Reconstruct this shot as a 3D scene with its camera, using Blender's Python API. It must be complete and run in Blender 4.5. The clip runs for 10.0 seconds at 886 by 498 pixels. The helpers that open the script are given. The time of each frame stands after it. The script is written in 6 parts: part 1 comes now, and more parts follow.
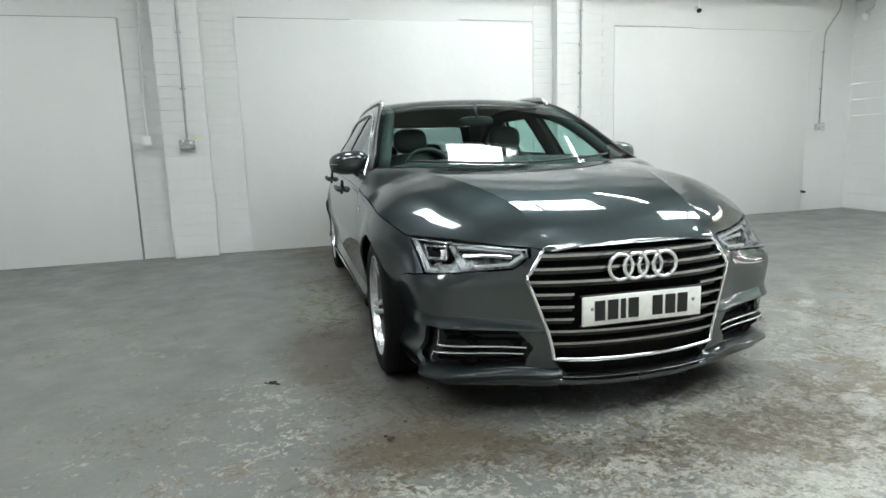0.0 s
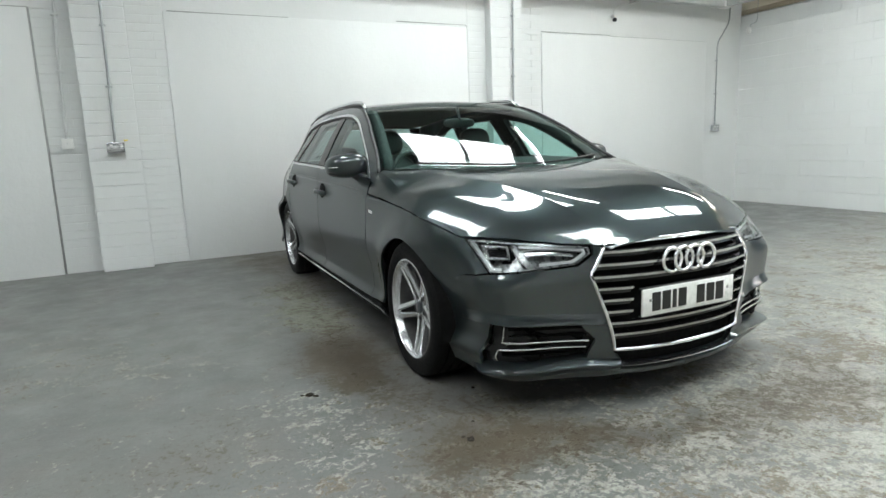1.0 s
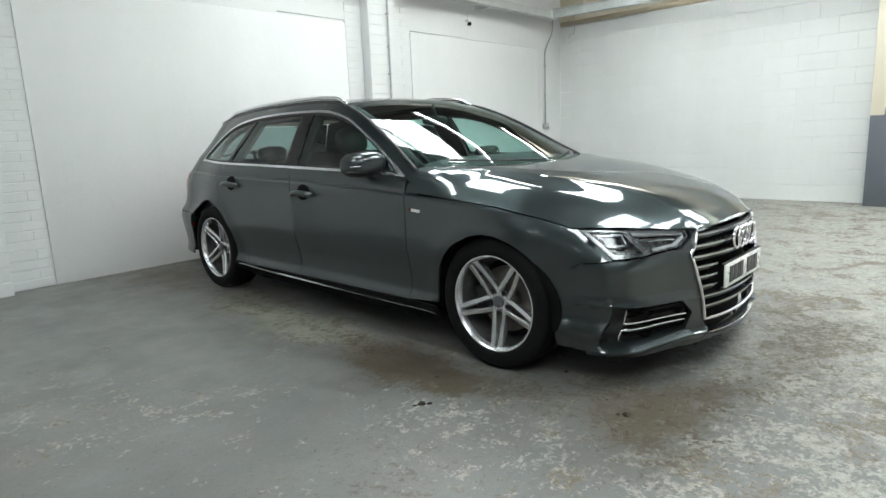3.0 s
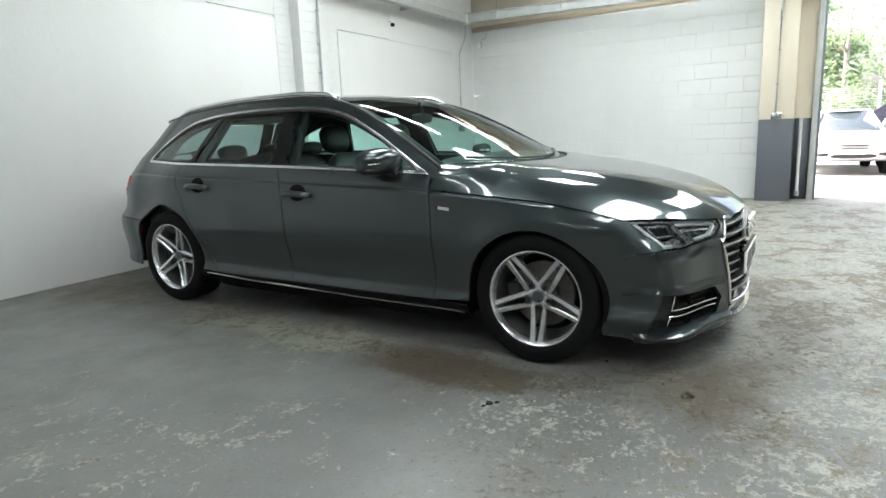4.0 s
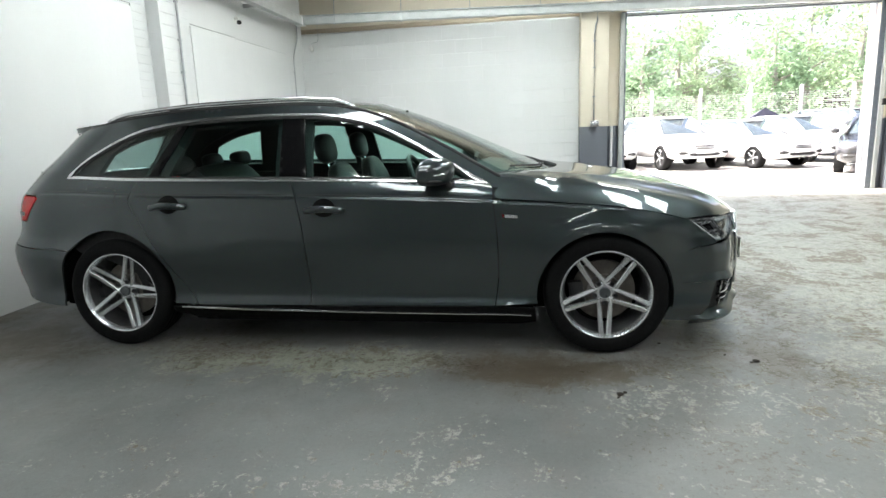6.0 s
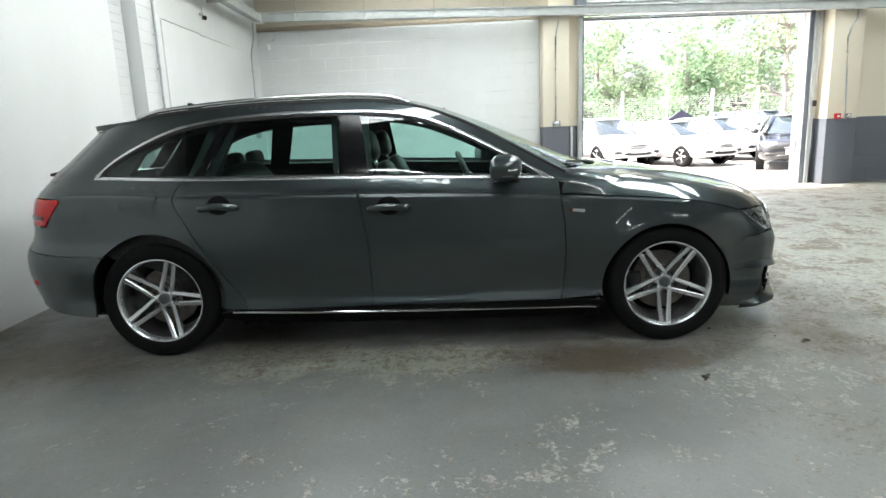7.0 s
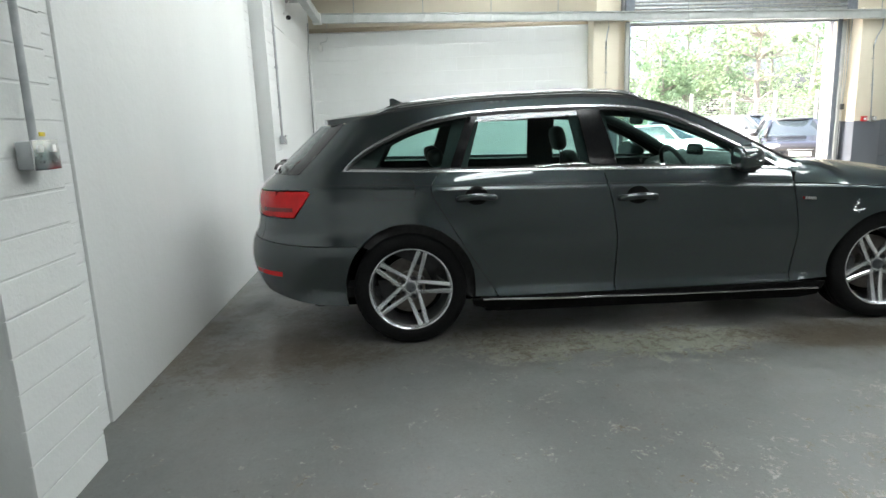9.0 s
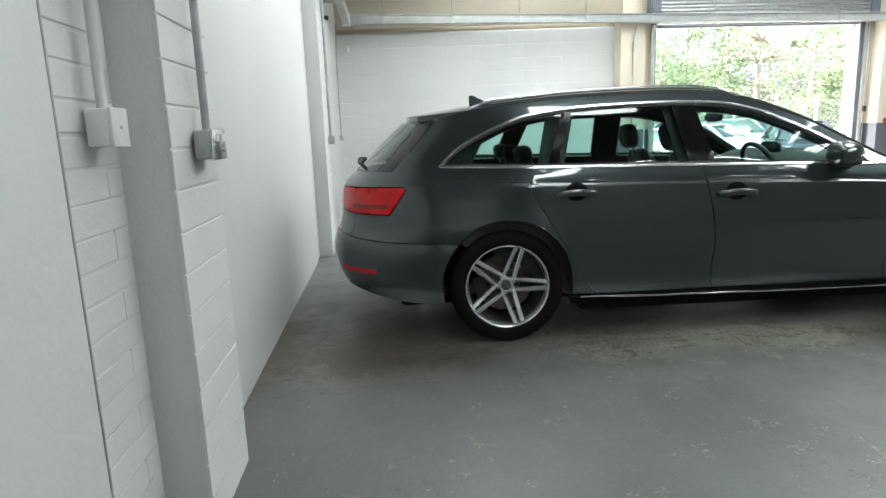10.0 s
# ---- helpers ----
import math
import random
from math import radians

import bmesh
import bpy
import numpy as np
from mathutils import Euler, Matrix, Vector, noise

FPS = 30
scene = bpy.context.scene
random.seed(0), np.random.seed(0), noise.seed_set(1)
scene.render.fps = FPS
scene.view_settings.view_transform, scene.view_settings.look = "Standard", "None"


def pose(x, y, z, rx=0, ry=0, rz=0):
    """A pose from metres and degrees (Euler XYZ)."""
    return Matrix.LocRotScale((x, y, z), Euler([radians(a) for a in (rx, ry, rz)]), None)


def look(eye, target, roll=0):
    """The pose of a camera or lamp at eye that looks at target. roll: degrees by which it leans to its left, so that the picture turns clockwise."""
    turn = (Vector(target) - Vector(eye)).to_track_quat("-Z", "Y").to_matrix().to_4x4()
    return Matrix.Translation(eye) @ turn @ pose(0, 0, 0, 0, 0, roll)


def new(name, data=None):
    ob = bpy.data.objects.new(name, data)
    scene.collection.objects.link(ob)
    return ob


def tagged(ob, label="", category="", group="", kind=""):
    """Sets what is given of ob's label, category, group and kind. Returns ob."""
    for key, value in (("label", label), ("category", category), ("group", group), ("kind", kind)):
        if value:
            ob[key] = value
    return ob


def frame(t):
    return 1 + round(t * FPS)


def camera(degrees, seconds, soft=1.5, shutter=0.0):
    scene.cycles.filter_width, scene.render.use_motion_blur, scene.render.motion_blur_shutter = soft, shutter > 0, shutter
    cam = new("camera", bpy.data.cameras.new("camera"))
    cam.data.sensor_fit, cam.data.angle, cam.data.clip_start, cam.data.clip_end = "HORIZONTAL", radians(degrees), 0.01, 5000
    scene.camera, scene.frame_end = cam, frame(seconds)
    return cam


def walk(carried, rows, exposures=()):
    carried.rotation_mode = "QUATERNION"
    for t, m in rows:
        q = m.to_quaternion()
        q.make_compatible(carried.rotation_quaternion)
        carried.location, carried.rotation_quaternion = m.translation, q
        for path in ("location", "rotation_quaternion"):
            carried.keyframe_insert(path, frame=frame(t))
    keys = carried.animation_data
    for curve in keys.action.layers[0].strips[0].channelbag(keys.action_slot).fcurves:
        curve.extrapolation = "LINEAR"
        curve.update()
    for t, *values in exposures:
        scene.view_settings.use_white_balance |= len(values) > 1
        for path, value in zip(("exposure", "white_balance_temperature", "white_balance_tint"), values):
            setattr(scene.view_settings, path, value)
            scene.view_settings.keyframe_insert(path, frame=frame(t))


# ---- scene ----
cam = camera(72.1, 10.0)
PATH = [
    (0, (-1.24, -4.259, 1.062), (-0.763, -2.345, 0.735), -1.98),
    (0.5, (-1.575, -4.169, 1.079), (-0.911, -2.312, 0.748), -2.19),
    (1, (-1.901, -4.051, 1.096), (-1.074, -2.262, 0.757), -2.30),
    (1.5, (-2.238, -3.902, 1.103), (-1.258, -2.193, 0.758), -2.43),
    (2, (-2.543, -3.72, 1.122), (-1.404, -2.115, 0.768), -2.53),
    (2.5, (-2.822, -3.488, 1.155), (-1.539, -1.998, 0.786), -2.58),
    (4, (-3.517, -2.548, 1.14), (-1.849, -1.512, 0.762), -2.27),
    (4.5, (-3.694, -2.19, 1.148), (-1.929, -1.332, 0.764), -2.38),
    (5, (-3.838, -1.827, 1.179), (-1.994, -1.158, 0.79), -2.29),
    (6.5, (-4.104, -0.639, 1.239), (-2.15, -0.492, 0.841), -2.18),
    (7, (-4.123, -0.245, 1.227), (-2.163, -0.207, 0.829), -2.25),
    (7.5, (-4.166, 0.16, 1.211), (-2.205, 0.135, 0.817), -2.27),
    (8, (-4.186, 0.569, 1.212), (-2.225, 0.506, 0.823), -2.21),
    (8.5, (-4.184, 0.975, 1.224), (-2.224, 0.89, 0.836), -2.13),
    (9, (-4.253, 1.391, 1.222), (-2.294, 1.291, 0.835), -2.14),
    (9.5, (-4.218, 1.751, 1.217), (-2.258, 1.633, 0.836), -2.06),
    (10, (-4.183, 1.983, 1.195), (-2.222, 1.857, 0.821), -2.15),
]
walk(cam, [(t, look(eye, target, roll)) for t, eye, target, roll in PATH])

# ---- world, light, exposure ----
world = bpy.data.worlds.new("sky")
scene.world = world
world.use_nodes = True
wn = world.node_tree.nodes
sky = wn.new("ShaderNodeTexSky")
sky.sky_type, sky.sun_disc, sky.sun_elevation, sky.sun_rotation = "NISHITA", False, radians(56), radians(15.3)
sky.dust_density, sky.ozone_density, sky.air_density = 7.0, 0.3, 0.5
wn["Background"].inputs["Strength"].default_value = 0.15
world.node_tree.links.new(sky.outputs["Color"], wn["Background"].inputs["Color"])
sun = new("sun", bpy.data.lights.new("sun", "SUN"))
sun.data.energy, sun.data.angle, sun.data.color = 5.0, radians(16), (1, 0.98, 0.95)
sun.matrix_world = look((18, 16, 34), (12, -6, 0))
scene.view_settings.exposure = 2.89

# ---- materials ----


class Nodes:
    """A small hand for node materials."""

    def __init__(self, name):
        self.mat = bpy.data.materials.new(name)
        self.mat.use_nodes = True
        self.tree = self.mat.node_tree
        self.bsdf = self.tree.nodes["Principled BSDF"]
        self.place = self.add("ShaderNodeNewGeometry").outputs["Position"]

    def add(self, kind, **values):
        node = self.tree.nodes.new(kind)
        for key, value in values.items():
            if key == "op":
                node.operation = value
            elif key == "blend":
                node.blend_type = value
            else:
                self.join(value, node.inputs[key.replace("_", " ")])
        return node

    def join(self, value, socket):
        if isinstance(value, bpy.types.NodeSocket):
            self.tree.links.new(value, socket)
        else:
            socket.default_value = value

    def noise(self, scale, detail=4.0, rough=0.55, place=None, warp=0.0):
        node = self.add("ShaderNodeTexNoise", Vector=place or self.place, Scale=scale, Detail=detail, Roughness=rough, Distortion=warp)
        return node.outputs["Fac"]

    def ramp(self, fac, *stops):
        node = self.add("ShaderNodeValToRGB", Fac=fac)
        marks = node.color_ramp.elements
        while len(marks) < len(stops):
            marks.new(0.5)
        for mark, (pos, col) in zip(marks, stops):
            mark.position = pos
            mark.color = (*col, 1) if isinstance(col, tuple) else (col, col, col, 1)
        return node.outputs["Color"]

    def mix(self, fac, a, b, blend="MIX"):
        node = self.tree.nodes.new("ShaderNodeMix")
        node.data_type, node.blend_type = "RGBA", blend
        for value, socket in ((fac, node.inputs[0]), (a, node.inputs[6]), (b, node.inputs[7])):
            if isinstance(value, tuple):
                value = (*value, 1)
            self.join(value, socket)
        return node.outputs[2]

    def math(self, op, a, b=0.0):
        node = self.tree.nodes.new("ShaderNodeMath")
        node.operation = op
        self.join(a, node.inputs[0])
        self.join(b, node.inputs[1])
        return node.outputs[0]

    def bump(self, height, strength=0.3, distance=0.004):
        node = self.add("ShaderNodeBump", Height=height, Strength=strength, Distance=distance)
        self.join(node.outputs["Normal"], self.bsdf.inputs["Normal"])

    def set(self, **values):
        for key, value in values.items():
            if isinstance(value, tuple) and len(value) == 3:
                value = (*value, 1)
            self.join(value, self.bsdf.inputs[key.replace("_", " ")])
        return self.mat


def plain(name, col, rough=0.5, metal=0.0, vary=0.12, scale=18.0, **more):
    """A surface of one colour, with a little grain and wear."""
    n = Nodes(name)
    fine = n.noise(scale, 5)
    dark = tuple(c * (1 - vary) for c in col)
    light = tuple(min(1, c * (1 + vary)) for c in col)
    n.set(Base_Color=n.ramp(fine, (0.3, dark), (0.7, light)), Metallic=metal, Roughness=n.ramp(n.noise(scale * 2.3), (0.3, rough * 0.85), (0.7, min(1, rough * 1.15))), **more)
    return n.mat


def metal(name, col, rough, full=1.0):
    """Clean bright metal, too smooth for grain to show."""
    return Nodes(name).set(Base_Color=col, Metallic=full, Roughness=rough)


def painted_masonry(name, col, dirt, rough=0.55, grain=70.0):
    """Painted block or brick: coats of paint with soft streaks and dust."""
    n = Nodes(name)
    streak = n.add("ShaderNodeMapping", Vector=n.place, Scale=(1.1, 1.1, 0.25)).outputs["Vector"]
    big = n.noise(0.9, 5, 0.6, streak)
    base = n.ramp(big, (0.35, tuple(c * 0.94 for c in col)), (0.68, col))
    spots = n.ramp(n.noise(5.5, 6, 0.7), (0.62, 0.0), (0.75, 1.0))
    base = n.mix(n.math("MULTIPLY", spots, 0.22), base, dirt)
    info = n.add("ShaderNodeObjectInfo").outputs["Random"]
    base = n.mix(n.ramp(info, (0.0, 0.0), (1.0, 0.10)), base, dirt)
    n.bump(n.math("ADD", n.noise(grain, 4), n.math("MULTIPLY", n.noise(9.0, 3), 1.5)), 0.35, 0.004)
    return n.set(Base_Color=base, Roughness=rough)


WHITE_WALL = painted_masonry("white_masonry_paint", (0.69, 0.70, 0.695), (0.55, 0.55, 0.53))
CREAM_WALL = painted_masonry("cream_masonry_paint", (0.72, 0.655, 0.53), (0.54, 0.47, 0.36))
GREY_WALL = painted_masonry("grey_dado_paint", (0.115, 0.125, 0.145), (0.075, 0.08, 0.09), 0.45)
PLASTER = painted_masonry("white_plaster_paint", (0.70, 0.71, 0.705), (0.60, 0.60, 0.58), 0.5, 40.0)


def floor_paint():
    n = Nodes("worn_floor_paint")
    wave = n.mix(0.5, n.add("ShaderNodeTexNoise", Vector=n.place, Scale=2.2, Detail=5.0).outputs["Color"], n.add("ShaderNodeTexNoise", Vector=n.place, Scale=7.0, Detail=6.0, Roughness=0.65).outputs["Color"])
    shake = n.add("ShaderNodeVectorMath", op="MULTIPLY")
    away = n.add("ShaderNodeVectorMath", op="SUBTRACT")
    n.join(wave, away.inputs[0])
    n.join((0.5, 0.5, 0.5), away.inputs[1])
    n.join(away.outputs[0], shake.inputs[0])
    n.join((1.1, 1.1, 0.0), shake.inputs[1])
    moved = n.add("ShaderNodeVectorMath", op="ADD")
    n.join(n.place, moved.inputs[0])
    n.join(shake.outputs[0], moved.inputs[1])
    split = n.add("ShaderNodeSeparateXYZ", Vector=moved.outputs[0])

    def blob(x, y, rx, ry, amount):
        """A soft, ragged patch on the floor."""
        u = n.math("DIVIDE", n.math("SUBTRACT", split.outputs[0], x), rx)
        v = n.math("DIVIDE", n.math("SUBTRACT", split.outputs[1], y), ry)
        d = n.math("ADD", n.math("MULTIPLY", u, u), n.math("MULTIPLY", v, v))
        return n.math("MULTIPLY", n.math("POWER", 2.718, n.math("MULTIPLY", d, -1.0)), amount)

    def total(*blobs):
        out = blob(*blobs[0])
        for b in blobs[1:]:
            out = n.math("ADD", out, blob(*b))
        return out

    # most of the paint has gone in front of the car and towards the door
    gone = n.add("ShaderNodeMapRange", Value=n.math("SUBTRACT", n.math("MULTIPLY", split.outputs[0], 0.36), split.outputs[1]), From_Min=0.6, From_Max=3.6).outputs[0]
    worn = n.math("ADD", n.math("MULTIPLY", gone, 1.20), total((-1.05, 0.25, 0.22, 0.75, 1.0), (-1.0, -0.35, 0.22, 0.35, 0.8), (-1.5, -1.45, 0.3, 0.35, 0.35), (-1.9, -0.55, 0.4, 0.45, 0.3), (-2.45, -0.3, 0.35, 0.45, 0.35), (-2.3, 0.45, 0.3, 0.35, 0.15), (-0.9, 1.3, 0.3, 0.6, 0.4)))
    worn = n.math("ADD", worn, n.math("MULTIPLY", n.math("SUBTRACT", n.noise(0.9, 5, 0.6), 0.5), 1.1))
    lean = n.math("MULTIPLY", worn, 0.145)
    flakes = n.math("ADD", n.math("MULTIPLY", n.noise(8.0, 8, 0.68, warp=0.6), 0.47), n.math("MULTIPLY", n.noise(36.0, 8, 0.72, warp=0.4), 0.53))
    bare = n.ramp(n.math("ADD", flakes, lean), (0.586, 0.0), (0.606, 1.0))
    paint = n.ramp(n.noise(1.4, 7, 0.62, warp=0.3), (0.3, (0.101, 0.106, 0.102)), (0.7, (0.142, 0.147, 0.140)))
    paint = n.mix(n.ramp(n.noise(3.6, 6, 0.7, warp=0.6), (0.45, 0.0), (0.70, 0.7)), paint, (0.124, 0.114, 0.106))
    paint = n.mix(n.ramp(n.noise(34.0, 6, 0.75), (0.5, 0.0), (0.72, 0.45)), paint, (0.082, 0.082, 0.080))
    # under it pale screed with a green cast, and brown grime
    screed = n.ramp(n.noise(15.0, 9, 0.78, warp=0.4), (0.38, (0.160, 0.148, 0.120)), (0.47, (0.275, 0.270, 0.240)), (0.58, (0.335, 0.328, 0.290)))
    green = total((-1.05, 0.25, 0.35, 1.1, 0.55), (-0.7, -2.0, 0.4, 0.4, 0.4))
    screed = n.mix(n.math("MINIMUM", green, 0.6), screed, (0.19, 0.22, 0.15))
    brown = n.ramp(n.math("ADD", n.math("MULTIPLY", n.noise(2.9, 8, 0.68, warp=0.8), 0.60), n.math("MULTIPLY", n.noise(26.0, 8, 0.75), 0.40)), (0.515, 0.0), (0.540, 0.92))
    screed = n.mix(brown, screed, (0.125, 0.098, 0.066))
    col = n.mix(n.math("MULTIPLY", bare, 0.86), paint, screed)
    speck = n.ramp(n.noise(75.0, 8, 0.85), (0.38, 0.60), (0.50, 1.0), (0.62, 1.35))
    col = n.mix(n.math("ADD", n.math("MULTIPLY", bare, 0.6), 0.3), col, n.mix(1.0, col, speck, "MULTIPLY"))
    # old stains by the front wheel and loose dirt; the blob at (-0.45, -2.33) paints the car's front shadow edge
    stain_shade = n.math("MINIMUM", total((-1.09, -1.47, 0.13, 0.20, 0.85), (-1.12, -1.08, 0.16, 0.26, 0.6), (-0.85, -1.85, 0.25, 0.25, 0.5), (-0.45, -2.33, 0.16, 0.16, 0.6), (-0.5, 2.15, 0.7, 0.35, 0.9), (-0.8, -2.25, 0.35, 0.25, 0.7), (0.1, -2.55, 0.6, 0.22, 0.7), (0.7, -2.35, 0.35, 0.35, 0.6), (-1.2, -0.8, 0.2, 0.3, 0.6), (-0.6, 0.9, 0.35, 0.5, 0.6), (-1.0, -2.35, 0.3, 0.22, 0.55), (-1.05, 1.75, 0.25, 0.3, 0.6), (-0.95, 0.6, 0.16, 0.9, 0.45), (-1.0, -0.9, 0.2, 0.7, 0.5), (-1.9, -1.75, 0.35, 0.35, 0.45), (-0.2, -2.9, 0.6, 0.2, 0.2), (-0.6, 2.72, 1.0, 0.12, 0.8), (-1.0, 2.35, 0.35, 0.3, 0.6)), 1.0)
    grit = n.math("ADD", n.math("MULTIPLY", n.noise(17.0, 9, 0.78, warp=0.5), 0.55), n.math("MULTIPLY", n.noise(48.0, 7, 0.8), 0.45))
    crust = n.ramp(n.math("ADD", grit, n.math("MULTIPLY", stain_shade, 0.15)), (0.585, 0.0), (0.612, 0.9))
    col = n.mix(n.math("MULTIPLY", stain_shade, 0.5), col, (0.075, 0.064, 0.046))
    col = n.mix(crust, col, (0.070, 0.055, 0.036))
    dark = n.ramp(n.noise(30.0, 5, 0.74), (0.615, 0.0), (0.66, 0.75))
    col = n.mix(n.math("MULTIPLY", dark, n.ramp(n.noise(1.7, 4), (0.40, 0.15), (0.65, 1.0))), col, (0.034, 0.029, 0.022))
    fine = n.noise(60.0, 4, 0.7)
    rough = n.mix(bare, n.ramp(n.noise(3.1, 6, 0.68), (0.35, 0.30), (0.7, 0.50)), n.ramp(fine, (0.3, 0.50), (0.7, 0.75)))
    n.bump(n.math("ADD", n.math("MULTIPLY", bare, -0.8), n.math("ADD", n.math("MULTIPLY", flakes, 0.8), n.math("MULTIPLY", fine, 0.35))), 0.38, 0.004)
    return n.set(Base_Color=col, Roughness=rough)


FLOOR = floor_paint()


def car_paint(name, col, flake=0.0, metal=0.55, rough=0.42):
    n = Nodes(name)
    if flake:
        bits = n.add("ShaderNodeTexVoronoi", Vector=n.place, Scale=900.0).outputs["Color"]
        col = n.mix(flake, col, n.mix(1.0, tuple(min(1, c * 2.2) for c in col), bits, "MULTIPLY"))
    dust = n.ramp(n.noise(3.0, 5), (0.4, 0.008), (0.8, 0.025))
    return n.set(Base_Color=col, Metallic=metal, Roughness=rough, Coat_Weight=1.0, Coat_Roughness=dust, Coat_IOR=1.62, Specular_Tint=(0.30, 0.33, 0.34, 1.0))


PAINT = car_paint("grey_metallic_paint", (0.045, 0.056, 0.058), 0.30, 0.80, 0.33)
BLACK_GLOSS = metal("gloss_black_plastic", (0.008, 0.008, 0.009), 0.10, 0.0)
PILLAR_BLACK = plain("black_pillar_film", (0.005, 0.005, 0.0055), 0.16, 0, 0.0, Specular_IOR_Level=0.22)
BLACK_PLASTIC = plain("black_plastic", (0.014, 0.014, 0.015), 0.55)
RUBBER = plain("tyre_rubber", (0.0035, 0.0035, 0.0038), 0.72, scale=60, Specular_IOR_Level=0.18)
DARK = plain("dark_underside", (0.006, 0.006, 0.006), 0.9, Specular_IOR_Level=0.12)
CHROME = metal("bright_chrome", (0.82, 0.83, 0.84), 0.09)
SATIN = metal("satin_aluminium", (0.74, 0.75, 0.76), 0.24)
ALLOY = metal("silver_alloy", (0.68, 0.69, 0.70), 0.27, 0.85)
BARREL = plain("dusty_dark_alloy", (0.10, 0.10, 0.10), 0.5, 0.6, 0.2)
DISC = plain("brake_steel", (0.16, 0.145, 0.13), 0.5, 0.8, 0.25)
CAP_GREY = plain("grey_hub_cap", (0.10, 0.11, 0.12), 0.3, 0.5)
LAMP_BODY = plain("silver_lamp_body", (0.17, 0.173, 0.178), 0.28, 0.6, 0.05)
DRL = plain("pale_light_strip", (0.42, 0.43, 0.44), 0.25, 0, 0.03)
GALV = plain("galvanised_steel", (0.42, 0.44, 0.45), 0.42, 0.7, 0.15)
BEAM_PAINT = plain("pale_grey_steel_paint", (0.44, 0.46, 0.45), 0.45, 0.0, 0.10, 6)
STEEL_DARK = plain("dark_blue_grey_steel", (0.17, 0.19, 0.22), 0.4, 0.3, 0.15)
WHITE_PLASTIC = plain("white_plastic", (0.72, 0.72, 0.70), 0.4, 0, 0.04)
RED_PLASTIC = plain("red_plastic", (0.55, 0.02, 0.02), 0.35)
LEATHER = plain("dark_leather", (0.011, 0.0105, 0.010), 0.5, 0, 0.25, 40)
TRIM = plain("dark_interior_trim", (0.012, 0.012, 0.0125), 0.7, 0, 0.2)
LINING = plain("pale_roof_lining", (0.42, 0.37, 0.29), 0.9)
PLATE_WHITE = plain("white_plate", (0.82, 0.83, 0.80), 0.28, 0, 0.02)
PLATE_BLACK = plain("plate_black", (0.01, 0.01, 0.01), 0.35)
YELLOW = plain("yellow_sticker", (0.75, 0.6, 0.05), 0.5)


def glass(name, tint, gloss=0.01, low=0.065):
    n = Nodes(name)
    t, tree = n.add("ShaderNodeBsdfTransparent", Color=(*tint, 1)), n.tree
    g = n.add("ShaderNodeBsdfGlossy", Roughness=gloss)
    f = n.math("POWER", n.add("ShaderNodeLayerWeight", Blend=0.5).outputs["Facing"], 5.0)
    m = n.add("ShaderNodeMixShader", Fac=n.math("ADD", n.math("MULTIPLY", f, 0.92), low))
    tree.links.new(t.outputs[0], m.inputs[1])
    tree.links.new(g.outputs[0], m.inputs[2])
    tree.links.new(m.outputs[0], tree.nodes["Material Output"].inputs["Surface"])
    return n.mat


GLASS = glass("green_tinted_glass", (0.72, 0.93, 0.88))
DARK_GLASS = glass("dark_tinted_glass", (0.66, 0.88, 0.83))
REAR_GLASS = glass("privacy_glass", (0.34, 0.40, 0.39))
CLEAR = glass("clear_lens", (0.93, 0.95, 0.95), 0.01, 0.02)
RED_LENS = plain("red_lamp_lens", (0.60, 0.010, 0.012), 0.16, 0, 0.1, Specular_IOR_Level=0.25)


def glow(name, col, strength):
    n = Nodes(name)
    return n.set(Base_Color=col, Emission_Color=col, Emission_Strength=strength, Roughness=0.5)


RED_DARK = plain("dark_red_lens", (0.16, 0.004, 0.005), 0.2)
ROOFLIGHT = glow("translucent_rooflight", (0.93, 1.0, 1.0), 2.42)
TUBE_LIGHT = glow("fluorescent_tube", (0.95, 1.0, 0.98), 6.0)

# ---- building blocks ----


def part(name, bm, mat, parent=None, label="", smooth=True):
    """Links a bmesh as one mesh object, under a thing or a part."""
    me = bpy.data.meshes.new(name)
    if not isinstance(bm, bmesh.types.BMesh):
        verts, faces = bm
        me.from_pydata(verts, [], faces)
    else:
        bm.to_mesh(me)
        bm.free()
    for m in mat if isinstance(mat, (list, tuple)) else [mat]:
        me.materials.append(m)
    if smooth:
        me.polygons.foreach_set("use_smooth", [True] * len(me.polygons))
    ob = new(name, me)
    ob.parent = parent
    if label:
        ob["label"] = label
    return ob


def root(name, place, label, category, group=""):
    ob = new(name)
    ob.empty_display_size = 0.1
    ob.matrix_basis = place
    return tagged(ob, label, category, group)


def add_box(bm, x0, x1, y0, y1, z0, z1, bevel=0.0, m=None, segments=2):
    made = bmesh.ops.create_cube(bm, size=1)["verts"]
    bmesh.ops.scale(bm, vec=(x1 - x0, y1 - y0, z1 - z0), verts=made)
    bmesh.ops.translate(bm, vec=((x0 + x1) / 2, (y0 + y1) / 2, (z0 + z1) / 2), verts=made)
    if bevel:
        edges = list({e for v in made for e in v.link_edges})
        out = bmesh.ops.bevel(bm, geom=edges, offset=bevel, segments=segments, affect="EDGES", profile=0.5)
        made = list({v for f in out["faces"] for v in f.verts} | {v for v in made if v.is_valid})
    if m is not None:
        bmesh.ops.transform(bm, matrix=m, verts=made)
    return made


def box(x0, x1, y0, y1, z0, z1, bevel=0.0, segments=2):
    bm = bmesh.new()
    add_box(bm, x0, x1, y0, y1, z0, z1, bevel, None, segments)
    return bm


